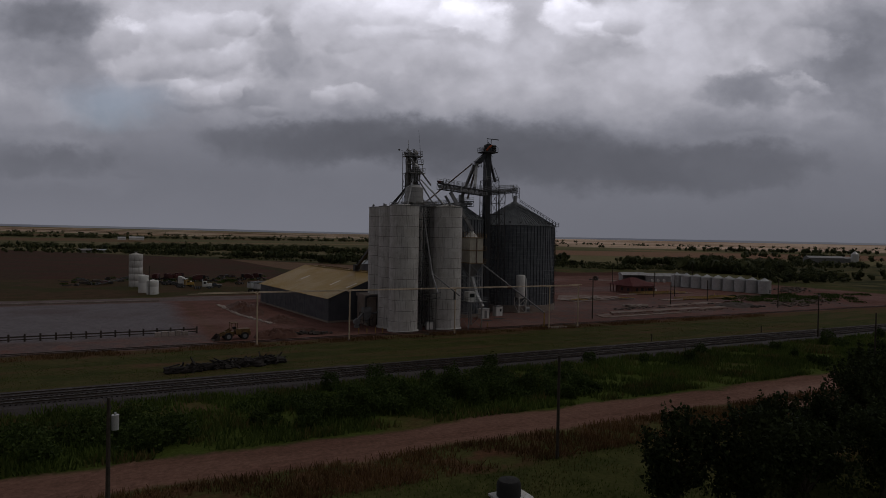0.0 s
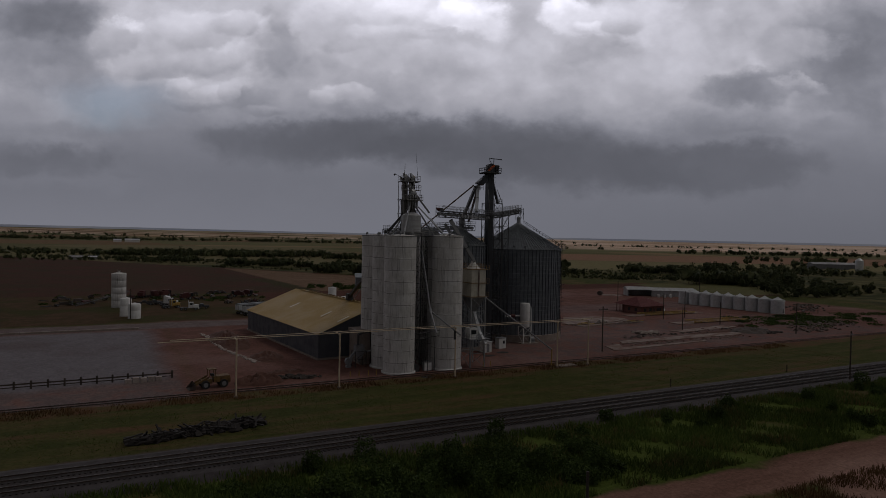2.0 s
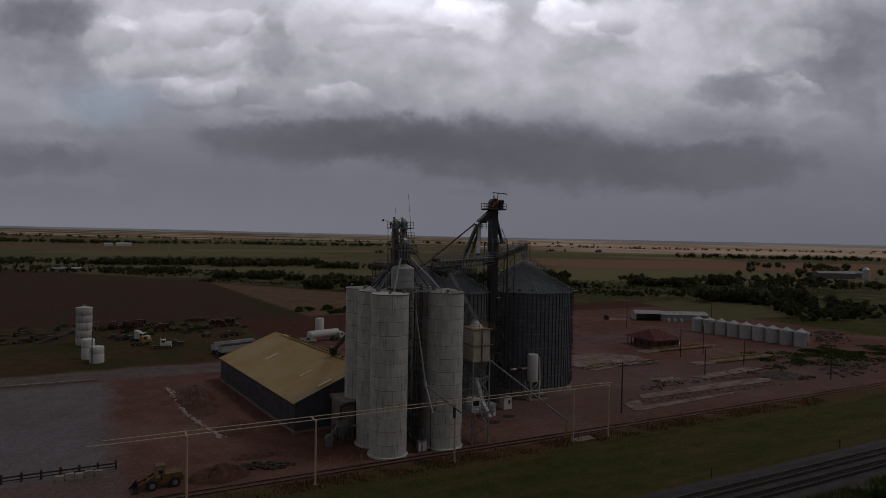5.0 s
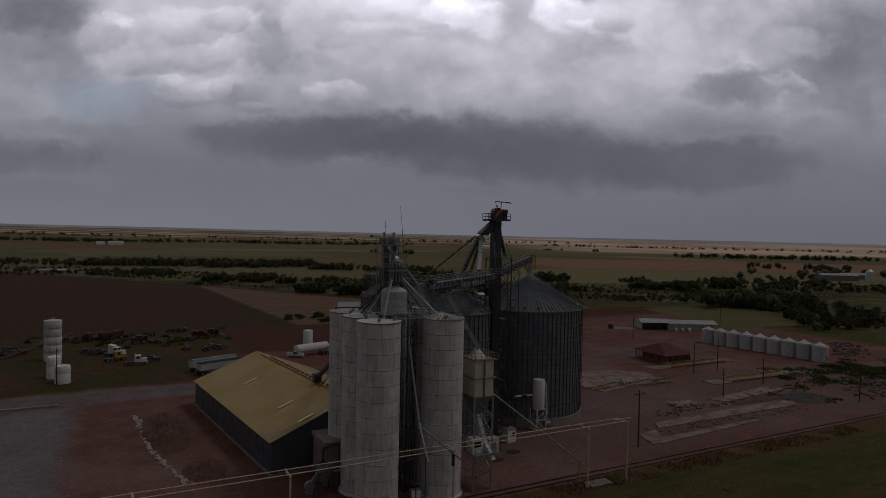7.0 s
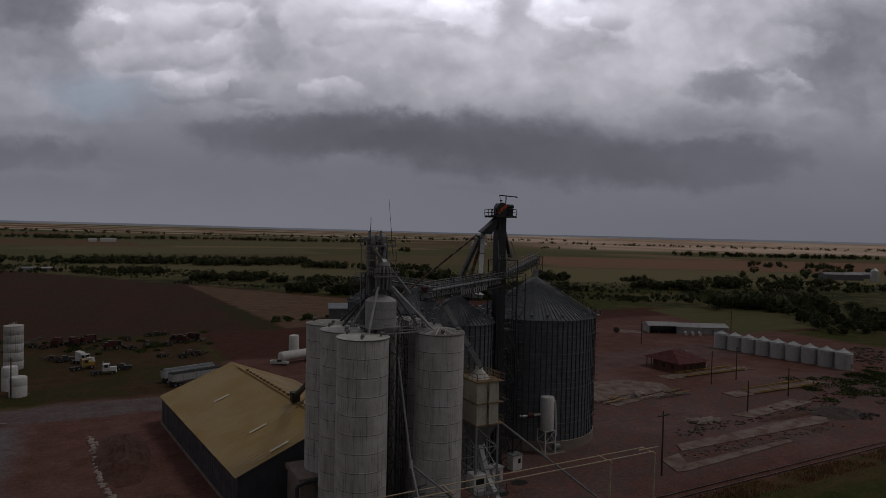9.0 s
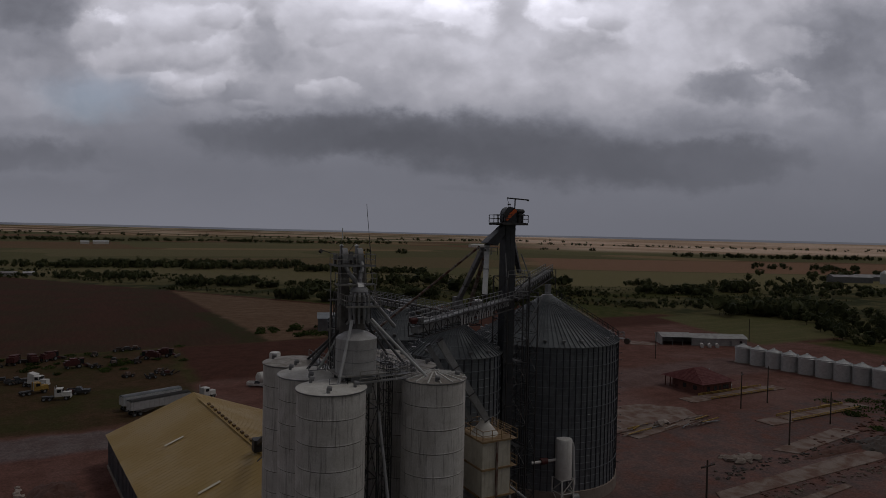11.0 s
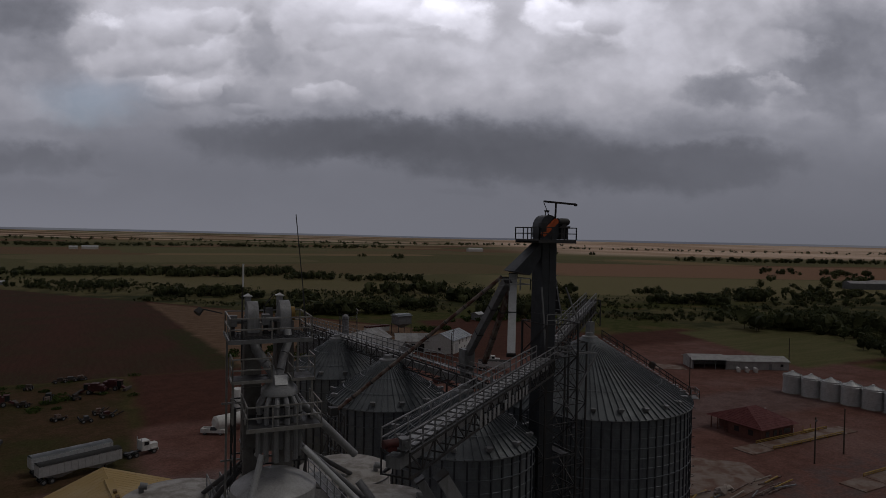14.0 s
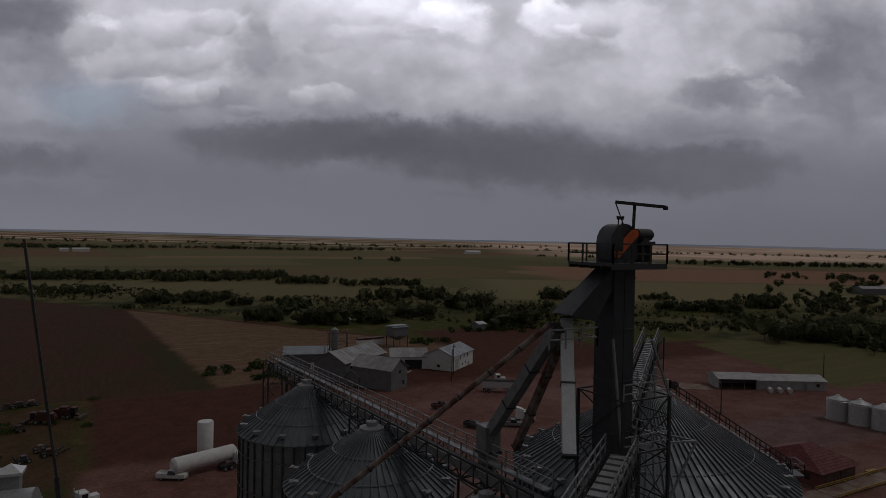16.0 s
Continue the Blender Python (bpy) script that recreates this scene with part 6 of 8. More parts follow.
for x, y, h, rr in ((9.6, 246.5, 6.0, 1.75), (12.0, 239.0, 4.8, 1.9)):
    t = thing("plastic_tank", "white round-shouldered upright liquid tank on the grass", "tank", (x, y, 0), 0, "liquid tanks")
    part("tank_body", Shape().spin([(rr, 0), (rr, h * 0.55), (rr * 0.985, h * 0.56), (rr, h * 0.58), (rr, h - 0.35), (rr * 0.9, h - 0.08), (0.35, h + 0.15), (0.3, h + 0.3), (0, h + 0.3)], 28), WHITE, t)
    part("outlet", Shape().tube((rr, 0, 0.4), (rr + 0.5, 0, 0.4), 0.1, n=8), GREY_STEEL, t)
nt = thing("nurse_tank", "white horizontal pressure tank on saddles beside a field", "tank", (83.8, 252.8, 0), 18)
part("tank_body", Shape().tube((-6.0, 0, 2.5), (6.0, 0, 2.5), 1.5, n=24, caps=False).tube((-6.4, 0, 2.5), (-6.0, 0, 2.5), 1.05, 1.5, n=24).tube((6.0, 0, 2.5), (6.4, 0, 2.5), 1.5, 1.05, n=24), WHITE, nt)
for x in (-4, 4):
    part("saddle", Shape().box(x - 0.3, x + 0.3, -1.3, 1.3, 0, 1.4), CONCRETE, nt)
vt = thing("upright_tank", "white upright cylindrical tank beside the pressure tank", "tank", (85.6, 263.6, 0))
part("tank_body", Shape().spin([(1.6, 0), (1.6, 6.6), (1.45, 6.8), (0, 7.0)], 24), WHITE, vt)

# ---- vehicles ----


def wheel(parent, x, y, r, w=0.35, rim=True):
    t = part("wheel", Shape().tube((x, y - w / 2, r), (x, y + w / 2, r), r, n=16), RUBBER, parent)
    if rim:
        part("rim", Shape().tube((x, y - w / 2 - 0.02, r), (x, y + w / 2 + 0.02, r), r * 0.55, n=10), GREY_STEEL, t)


def pickup(x, y, turn, mat, label):
    t = thing("pickup_truck", label, "pickup truck", (x, y, 0), turn)
    b = Shape().box(-2.7, 2.7, -0.95, 0.95, 0.5, 1.05).box(0.9, 2.65, -0.9, 0.9, 1.05, 1.22)
    part("body", b, mat, t)
    part("bed_side", Shape().box(-2.7, -0.6, -0.95, -0.85, 1.05, 1.4), mat, t)
    part("bed_side", Shape().box(-2.7, -0.6, 0.85, 0.95, 1.05, 1.4), mat, t)
    part("tailgate", Shape().box(-2.7, -2.6, -0.85, 0.85, 1.05, 1.4), mat, t)
    cab = Shape()
    lo, hi = [(-0.6, -0.9, 1.05), (1.1, -0.9, 1.05), (1.1, 0.9, 1.05), (-0.6, 0.9, 1.05)], [(-0.45, -0.72, 1.8), (0.5, -0.72, 1.8), (0.5, 0.72, 1.8), (-0.45, 0.72, 1.8)]
    cab.v += lo + hi
    cab.f += [(0, 1, 5, 4), (1, 2, 6, 5), (2, 3, 7, 6), (3, 0, 4, 7)]
    cab.s += [False] * 4
    part("windows", cab, GLASS, t)
    part("cab_roof", Shape().box(-0.5, 0.55, -0.76, 0.76, 1.8, 1.88), mat, t)
    for wx in (-1.7, 1.75):
        for wy in (-0.82, 0.82):
            wheel(t, wx, wy, 0.4, 0.25)
    return t


def tractor_unit(x, y, turn, mat, label, sleeper=True):
    t = thing("semi_tractor", label, "truck", (x, y, 0), turn)
    part("frame_rails", Shape().box(-3.2, 3.0, -0.45, 0.45, 0.75, 1.0), STEEL, t)
    part("hood", Shape().box(1.3, 3.1, -0.75, 0.75, 1.0, 2.0).box(3.05, 3.2, -0.95, 0.95, 0.5, 0.95), mat, t)
    cab = Shape().box(-0.2, 1.35, -1.1, 1.1, 0.95, 2.9)
    part("cab", cab, mat, t)
    part("windshield", Shape().box(1.33, 1.4, -0.95, 0.95, 2.0, 2.75), GLASS, t)
    for k in (-1, 1):
        part("side_window", Shape().box(0.2, 1.1, 1.09 * k, 1.12 * k, 2.0, 2.7) if k > 0 else Shape().box(0.2, 1.1, -1.12, -1.09, 2.0, 2.7), GLASS, t)
        part("fender", Shape().box(1.6, 2.8, 0.75 * k if k > 0 else -1.1, 1.1 if k > 0 else -0.75, 1.0, 1.25), mat, t)
        part("exhaust_stack", Shape().tube((-0.3, 1.0 * k, 1.0), (-0.3, 1.0 * k, 3.5), 0.08, n=8), GALV_LIGHT, t)
    if sleeper:
        s = Shape()
        s.v += [(-1.8, -1.1, 0.95), (-0.2, -1.1, 0.95), (-0.2, 1.1, 0.95), (-1.8, 1.1, 0.95), (-1.7, -1.05, 3.8), (0.1, -1.0, 3.3), (0.1, 1.0, 3.3), (-1.7, 1.05, 3.8)]
        s.f += [(0, 1, 5, 4), (1, 2, 6, 5), (2, 3, 7, 6), (3, 0, 4, 7), (4, 5, 6, 7)]
        s.s += [False] * 5
        part("sleeper", s, mat, t)
    for wx in (-2.6, -1.3, 2.2):
        for wy in (-0.95, 0.95):
            wheel(t, wx, wy, 0.5, 0.5 if wx < 0 else 0.3)
    return t


def grain_trailer(x, y, turn, label, tarp=RUBBER, length=12.8):
    t = thing("grain_trailer", label, "trailer", (x, y, 0), turn, "grain trailers")
    h = length / 2
    s = Shape()
    s.box(-h, h, -1.3, -1.22, 1.5, 3.4).box(-h, h, 1.22, 1.3, 1.5, 3.4).box(-h, -h + 0.08, -1.22, 1.22, 1.5, 3.4).box(h - 0.08, h, -1.22, 1.22, 1.5, 3.4)
    part("side_panel", s, GALV_LIGHT, t)
    tp = Shape()
    i = len(tp.v)
    for x_ in (-h, h):
        tp.v += [(x_, 1.32 * math.cos(w), 3.35 + 0.42 * math.sin(w)) for w in (math.pi * q / 8 for q in range(9))]
    for q in range(8):
        tp.f.append((q, q + 1, 9 + q + 1, 9 + q))
        tp.s.append(True)
    part("tarp", tp, tarp, t, "black roll tarp")
    for cx in (-h * 0.5, h * 0.5):
        hp_ = Shape()
        hp_.v += [(cx - h * 0.48, -1.2, 1.55), (cx + h * 0.48, -1.2, 1.55), (cx + h * 0.48, 1.2, 1.55), (cx - h * 0.48, 1.2, 1.55), (cx - 0.4, -0.5, 0.55), (cx + 0.4, -0.5, 0.55), (cx + 0.4, 0.5, 0.55), (cx - 0.4, 0.5, 0.55)]
        hp_.f += [(0, 4, 5, 1), (1, 5, 6, 2), (2, 6, 7, 3), (3, 7, 4, 0), (4, 7, 6, 5)]
        hp_.s += [False] * 5
        part("hopper", hp_, GALV_LIGHT, t)
    ribs = Shape().box(-0.03, 0.03, -1.36, -1.30, 1.5, 3.4).mesh("side_post", GALV_LIGHT)
    for k in range(12):
        part("side_post", ribs, GALV_LIGHT, t, m=pose(-h + 0.5 + k * (length - 1) / 11, 0, 0))
    part("landing_leg", Shape().box(h - 3.0, h - 2.8, -0.9, -0.7, 0, 1.5).box(h - 3.0, h - 2.8, 0.7, 0.9, 0, 1.5), STEEL, t)
    for wx in (-h + 0.8, -h + 2.1):
        for wy in (-1.0, 1.0):
            wheel(t, wx, wy, 0.5, 0.5)
    return t


grain_trailer(52.0, 236.9, 20, "pale grain trailer with black roll tarp parked on the grass", length=14)
grain_trailer(50.6, 241.9, 20, "pale open grain trailer parked beside another", GALV_ROOF, 14)
tractor_unit(62.6, 243.6, 20, WHITE, "white semi truck in front of parked trailers", False)
grain_trailer(173.0, 282.5, -32, "pale hopper trailer with dark top standing in the dirt yard", length=11)
tractor_unit(160.5, 253.8, -28, WHITE, "white long-nosed semi truck in the dirt yard")
pickup(155.8, 251.5, -32, GREY_STEEL, "grey pickup truck parked beside a semi")
pickup(146.5, 254.5, -60, STEEL, "dark pickup truck alone in the yard")
tractor_unit(178.5, 293.0, -25, WHITE, "white mixer-like truck parked near the mill", False)
pickup(148.0, 274.0, 5, RED, "dark red pickup truck parked in the yard")
pickup(199.6, 196.0, 40, WHITE, "white pickup truck beside the scale house")
pickup(77.8, 251.2, -30, WHITE, "white pickup truck parked by the pressure tank")
tractor_unit(89.6, 252.6, 15, WHITE, "white truck parked under the pressure tank", False)
pickup(118.5, 212.0, 35, STEEL, "dark pickup truck behind the big bin")
tractor_unit(25.0, 274.6, -30, WHITE, "white sleeper-cab semi truck on the grass lot")
tractor_unit(30.4, 257.2, -8, WHITE, "white day-cab truck on the grass lot", False)
pickup(35.0, 261.5, -10, STEEL, "dark pickup on the grass lot")
pickup(20.0, 280.0, 20, STEEL, "dark flat-bed pickup among old machinery")
tractor_unit(25.0, 266.0, 20, YELLOW, "old yellow truck chassis on the grass", False)


def combine(x, y, turn, mat, label):
    """An old harvesting machine: body, cab, tank, wheels and header."""
    t = thing("old_harvester", label, "farm machine", (x, y, 0), turn, "old machinery")
    t.scale = (0.75, 0.75, 0.75)
    part("body", Shape().box(-3.0, 2.0, -1.4, 1.4, 1.2, 3.3).prism([(-3.6, -1.2), (-3.0, -1.2), (-3.0, 1.2), (-3.6, 1.2)], 1.4, 2.6), mat, t)
    part("grain_tank", Shape().box(-1.4, 1.2, -1.25, 1.25, 3.3, 4.0), mat, t)
    part("cab", Shape().box(2.0, 3.5, -1.0, 1.0, 1.7, 3.6), GLASS, t)
    part("cab_roof", Shape().box(1.9, 3.7, -1.1, 1.1, 3.6, 3.8), mat, t)
    part("feeder", Shape().beam((3.2, 0, 1.6), (5.0, 0, 0.6), 1.3, 0.7), mat, t)
    part("header", Shape().box(4.9, 5.9, -2.8, 2.8, 0.25, 1.1), DEBRIS, t)
    for wy in (-1.5, 1.5):
        wheel(t, 1.6, wy, 0.9, 0.6)
        wheel(t, -2.4, wy, 0.6, 0.4)
    return t


rng = random.Random(11)
for x, y, a in ((16.8, 308.6, 70), (21.7, 308.1, 110), (26.0, 311.2, 40), (33.1, 296.4, 15), (54.8, 301.7, 160), (59.2, 304.6, -25)):
    combine(x, y, a, RED, "rusting dark red harvester standing on the grass lot")


def scrap(x, y, turn, size, label, name="scrap_machine"):
    """A heap of old implement parts: bars, plates, wheels."""
    t = thing(name, label, "scrap", (x, y, 0), turn, "scrap on the lot")
    r = random.Random(int(x * 13 + y * 7))
    for k in range(5):
        a = Vector((r.uniform(-size, size), r.uniform(-0.8, 0.8), r.uniform(0.1, 0.7)))
        b = a + Vector((r.uniform(-1.5, 1.5) * size * 0.6, r.uniform(-0.9, 0.9), r.uniform(0.1, 0.9)))
        part("bar", Shape().beam(a, b, r.uniform(0.12, 0.3)), (DEBRIS, STEEL, RUST)[k % 3], t)
    part("deck", Shape().box(-size * 0.6, size * 0.5, -0.7, 0.7, 0.55, 0.8), DEBRIS, t)
    part("box_unit", Shape().box(-size * 0.3, size * 0.25, -0.6, 0.6, 0.8, 1.5), (STEEL, RED, DEBRIS, RUST)[int(x) % 4], t)
    for wx in (-size * 0.5, size * 0.45):
        wheel(t, wx, -0.8, 0.45, 0.3)
        wheel(t, wx, 0.8, 0.45, 0.3)
    return t


for x, y in ((38.6, 314.0), (38.9, 294.0), (43.9, 296.5), (47.0, 277.0), (50.2, 297.0), (52.9, 273.0), (57.2, 275.5), (19.5, 279.5), (16.6, 283.0), (13.0, 305.5), (33.3, 261.0), (24.2, 284.0), (10.0, 309.0), (55.5, 279.0), (44.0, 301.0), (-2.0, 312.0), (3.0, 303.0)):
    scrap(x, y, rng.uniform(0, 180), rng.uniform(1.4, 2.4), "heap of rusty implement parts in the weeds")
for k in range(3):
    scrap(46.0 + 2.6 * k, 320.0 + 0.8 * k, 10, 2.6, "long heap of dark steel beams and branches", "beam_heap")
for x, y in ((-10, 284), (-6, 296), (-12, 305), (-3, 288)):
    scrap(x, y, 30, 5.5, "long heap of dark steel beams and branches", "beam_heap")
solo("long_boom", Shape().beam((-6.2, 277.6, 0.6), (12.0, 315.8, 2.2), 0.35).beam((-6.2, 277.6, 1.2), (12.0, 315.8, 2.8), 0.15), STEEL, "long dark auger boom lying across the lot", "auger")

ld_ = thing("wheel_loader", "old yellow wheel loader with bucket down on red dirt", "wheel loader", (21.4, 132.9, 0), 186)
part("rear_body", Shape().box(-3.2, -0.4, -0.95, 0.95, 1.0, 2.1).box(-3.3, -2.9, -1.05, 1.05, 0.8, 1.7), LOADER, ld_)
part("front_frame", Shape().box(-0.2, 1.7, -0.6, 0.6, 0.8, 1.6), LOADER, ld_)
for x in (-0.7, 0.4):
    for y in (-0.75, 0.75):
        part("cab_post", Shape().beam((x, y, 2.0), (x, y, 3.3), 0.1), LOADER, ld_)
part("cab_roof", Shape().box(-0.85, 0.55, -0.9, 0.9, 3.3, 3.42), LOADER, ld_)
part("seat", Shape().box(-0.6, 0.0, -0.35, 0.35, 2.1, 2.5), RUBBER, ld_)
for y in (-0.7, 0.7):
    part("lift_arm", Shape().beam((0.5, y, 2.0), (2.9, y, 0.8), 0.22, 0.35), LOADER, ld_)
bk = Shape()
bk.v += [(2.8, -1.35, 0.15), (4.0, -1.35, 0.05), (2.9, -1.35, 1.25), (2.8, 1.35, 0.15), (4.0, 1.35, 0.05), (2.9, 1.35, 1.25)]
bk.f += [(0, 1, 4, 3), (0, 3, 5, 2), (0, 2, 1), (3, 4, 5)]
bk.s += [False] * 4
part("bucket", bk, DEBRIS, ld_)
for wx in (-2.1, 1.1):
    for wy in (-1.05, 1.05):
        wheel(ld_, wx, wy, 0.75, 0.55)

# ---- post fence of the lot, kerb, heaps ----
fn = thing("post_fence", "dark timber post and rail barrier along the asphalt lot", "fence", (0, 143.7, 0))
ps_ = Shape().box(-0.16, 0.16, -0.16, 0.16, 0, 1.45).mesh("post", WOOD)
for k in range(34):
    part("post", ps_, WOOD, fn, m=pose(15.8 - 2.55 * k, 0, 0))
part("rail", Shape().box(-69, 16, 0.16, 0.22, 0.75, 1.0), WOOD, fn)
part("rail", Shape().box(-69, 16, 0.16, 0.22, 0.28, 0.45), WOOD, fn)
pb = thing("pallet_stack", "pale heap of stacked concrete barriers beside the fence", "barrier stack", (10.8, 141.8, 0), 3)
for k in range(5):
    part("barrier", Shape().box(-3.2 + 1.3 * k, -2.1 + 1.3 * k, -0.4, 0.4, 0, 0.8 + 0.15 * (k % 2)), PALE_ROCK, pb)
kb = thing("lot_kerb", "low broken concrete kerb at the far edge of the lot", "kerb", (0, 0, 0), kind="structure")
for k in range(8):
    part("kerb_stone", Shape().box(-45 + 7.2 * k, -45 + 7.2 * k + 7.0, 213.0, 213.7, 0, 0.5), CONCRETE, kb)


def heap(name, mat, x0, y0, x1, y1, n, size, seed, label, cat="heap", flat=0.6, spread=1.0):
    """Scattered lumps between two ends, past counting."""
    r = random.Random(seed)
    s = Shape()
    for k in range(n):
        f = r.random()
        q = size * r.uniform(0.35, 1.0)
        s.blob((x0 + (x1 - x0) * f + r.gauss(0, spread), y0 + (y1 - y0) * f + r.gauss(0, spread), q * flat * 0.4), q, q * r.uniform(0.6, 1), q * flat, seed + k, 0.9, 6, 0.0)
    return solo(name, s, mat, label, cat, "stuff")


def mound(x, y, rx, ry, h, seed, label, mat=SPOIL):
    """A low heap of loose earth with an uneven, rutted surface."""
    s = Shape()
    m = 26
    for j in range(m + 1):
        for i in range(m + 1):
            u, w = 2 * i / m - 1, 2 * j / m - 1
            q = Vector((u * rx * 0.5, w * ry * 0.5, seed))
            d = max(0.0, 1 - (u * u + w * w) * (1 + 0.35 * noise.noise(q * 0.8)))
            z = h * d ** 0.8 * (0.75 + 0.6 * noise.noise(q * 0.9) + 0.55 * noise.noise(q * 2.6)) + (0.02 if d > 0 else -0.05)
            s.v.append((u * rx, w * ry, z))
    for j in range(m):
        for i in range(m):
            a = j * (m + 1) + i
            s.f.append((a, a + 1, a + m + 2, a + m + 1))
            s.s.append(True)
    return solo("earth_mound", s, mat, label, "earth heap", at=(x, y, 0))


heap("sleeper_heap", TIE, 8.0, 104.2, 25.0, 106.6, 150, 0.85, 3, "long heap of black scrap sleepers on the grass", "heap", 0.8, 0.7)
hp2 = Shape()
r = random.Random(8)
for k in range(120):
    f = r.random()
    p = Vector((8.5 + 16 * f + r.gauss(0, 0.6), 104.3 + 2.4 * f + r.gauss(0, 0.8), r.uniform(0.1, 1.1)))
    d = Vector((r.uniform(-1, 1), r.uniform(-1, 1), r.uniform(-0.35, 0.35))).normalized()
    hp2.beam(p - d * 1.2, p + d * 1.2, 0.22, 0.18)
solo("old_sleepers", hp2, TIE, "tumbled old black railway sleepers", "sleepers", "stuff")
heap("pale_rubble", PALE_ROCK, 27.6, 198.5, 29.2, 172.0, 60, 0.55, 21, "line of pale broken concrete along a spoil heap", "rubble", 0.5, 0.25)
heap("pale_rubble", PALE_ROCK, 29.2, 172.0, 33.5, 152.5, 60, 0.5, 22, "line of pale broken concrete along a spoil heap", "rubble", 0.5, 0.25)
mound(32.8, 184.0, 4.6, 15.0, 2.0, 23, "low red-brown spoil heap in the yard")
mound(36.8, 158.0, 3.6, 6.0, 1.1, 25, "low red-brown spoil heap in the yard")
mound(37.0, 140.8, 4.2, 1.8, 0.8, 24, "low red earth heap near the loader")
mound(30.2, 133.2, 4.6, 2.8, 1.9, 27, "rounded red earth heap beside the siding")
heap("scrap_heap", DEBRIS, 34.5, 135.5, 41.0, 134.0, 60, 0.7, 28, "dark scrap and timber beside the siding", "heap", 0.6, 0.8)
heap("gravel_heap", CONCRETE, 147.5, 156.5, 152.0, 153.5, 30, 1.4, 31, "small grey gravel heap", "heap", 0.5, 0.7)
mound(186.0, 146.5, 7.5, 5.5, 1.3, 32, "dark heap of broken timber and rubble", DEBRIS)
heap("demolition_heap", DEBRIS, 181.0, 150.0, 191.0, 142.0, 130, 0.8, 32, "dark heap of broken timber and rubble", "heap", 0.5, 1.6)
heap("demolition_heap", RUBBLE, 206.0, 142.0, 240.0, 152.0, 130, 1.0, 33, "dirty broken concrete rubble in weeds", "rubble", 0.5, 3.6)
heap("demolition_heap", RUBBLE, 262.0, 178.0, 292.0, 198.0, 90, 1.0, 34, "dirty rubble scattered behind the bins", "rubble", 0.5, 3.4)
mound(176.0, 149.6, 15.0, 1.6, 0.5, 35, "low ridge of red earth between old slabs")
heap("yard_clods", SPOIL, 126.0, 141.5, 176.0, 141.0, 90, 0.4, 37, "clods of red earth along old slabs", "heap", 0.4, 1.2)


heap("yard_rubble", DEBRIS, 136.0, 150.6, 186.0, 151.2, 110, 0.5, 41, "dark rubble and broken brick between old slabs", "rubble", 0.45, 1.0)
heap("yard_rubble", RUBBLE, 129.0, 139.8, 172.0, 140.0, 100, 0.45, 42, "dirty rubble and broken brick along an old slab", "rubble", 0.45, 0.8)
heap("yard_clods", SPOIL, 172.0, 152.5, 206.0, 156.0, 60, 0.7, 43, "clods of red earth beside a rubble heap", "heap", 0.4, 1.8)


SLAB = material("dirt_covered_slab", (0.225, 0.175, 0.148), (0.145, 0.080, 0.058), 0.9, 0, 3.2, 0.12, 0.5, amount=1.0)


def slab(name, pts, label, h=0.16, mat=SLAB):
    return solo(name, Shape().prism(pts, 0.0, h), mat, label, "slab")


slab("old_slab", [(121.5, 141.0), (119.3, 135.2), (121.3, 134.8), (155.5, 137.0), (155.6, 138.4), (124.5, 137.4), (127.4, 142.0)], "pale broken concrete footing in red dirt")
slab("old_slab", [(129.0, 142.6), (177.0, 142.4), (181.5, 146.2), (170.0, 147.2), (131.0, 145.8)], "long pale concrete floor strip of a demolished building")
slab("old_slab", [(160.5, 155.6), (163.2, 151.8), (191.0, 154.8), (188.0, 159.0)], "pale concrete floor strip of a demolished building")
slab("old_slab", [(138.5, 181.0), (140.5, 172.6), (166.0, 177.0), (170.0, 186.0), (163.0, 193.0), (150.0, 195.0)], "wide pale concrete pad with pipes lying on it")


def truck_scale(y, x0, x1, label):
    t = thing("truck_scale", label, "truck scale", ((x0 + x1) / 2, y, 0), -0.5, "truck scales")
    h = (x1 - x0) / 2
    part("approach_slab", Shape().box(-h, -h * 0.62, -2.4, 2.4, 0, 0.18), SLAB, t)
    part("approach_slab", Shape().box(h * 0.72, h, -2.4, 2.4, 0, 0.18), SLAB, t)
    part("deck", Shape().box(-h * 0.62, h * 0.72, -1.9, 1.9, 0, 0.26), SLAB, t)
    for y_ in (-2.1, 2.1):
        part("guide_rail", Shape().tube((-h * 0.62, y_, 0.75), (h * 0.74, y_, 0.75), 0.13, n=8).tube((-h * 0.62, y_, 0.4), (h * 0.74, y_, 0.4), 0.1, n=8), YELLOW, t, "worn yellow pipe guide rail")
        for k in range(9):
            part("rail_post", Shape().tube((-h * 0.62 + k * h * 0.17, y_, 0), (-h * 0.62 + k * h * 0.17, y_, 0.8), 0.09, n=6), YELLOW, t)
    part("scale_stairs", Shape().box(h * 0.35, h * 0.5, 2.3, 3.2, 0, 0.6).beam((h * 0.35, 3.2, 0), (h * 0.35, 3.2, 1.6), 0.1).beam((h * 0.5, 3.2, 0), (h * 0.5, 3.2, 1.6), 0.1), YELLOW, t)


truck_scale(190.6, 176.0, 214.5, "concrete truck scale with worn yellow pipe rails by the scale house")
truck_scale(168.4, 176.5, 216.5, "concrete truck scale with worn yellow pipe rails")
rng = random.Random(5)
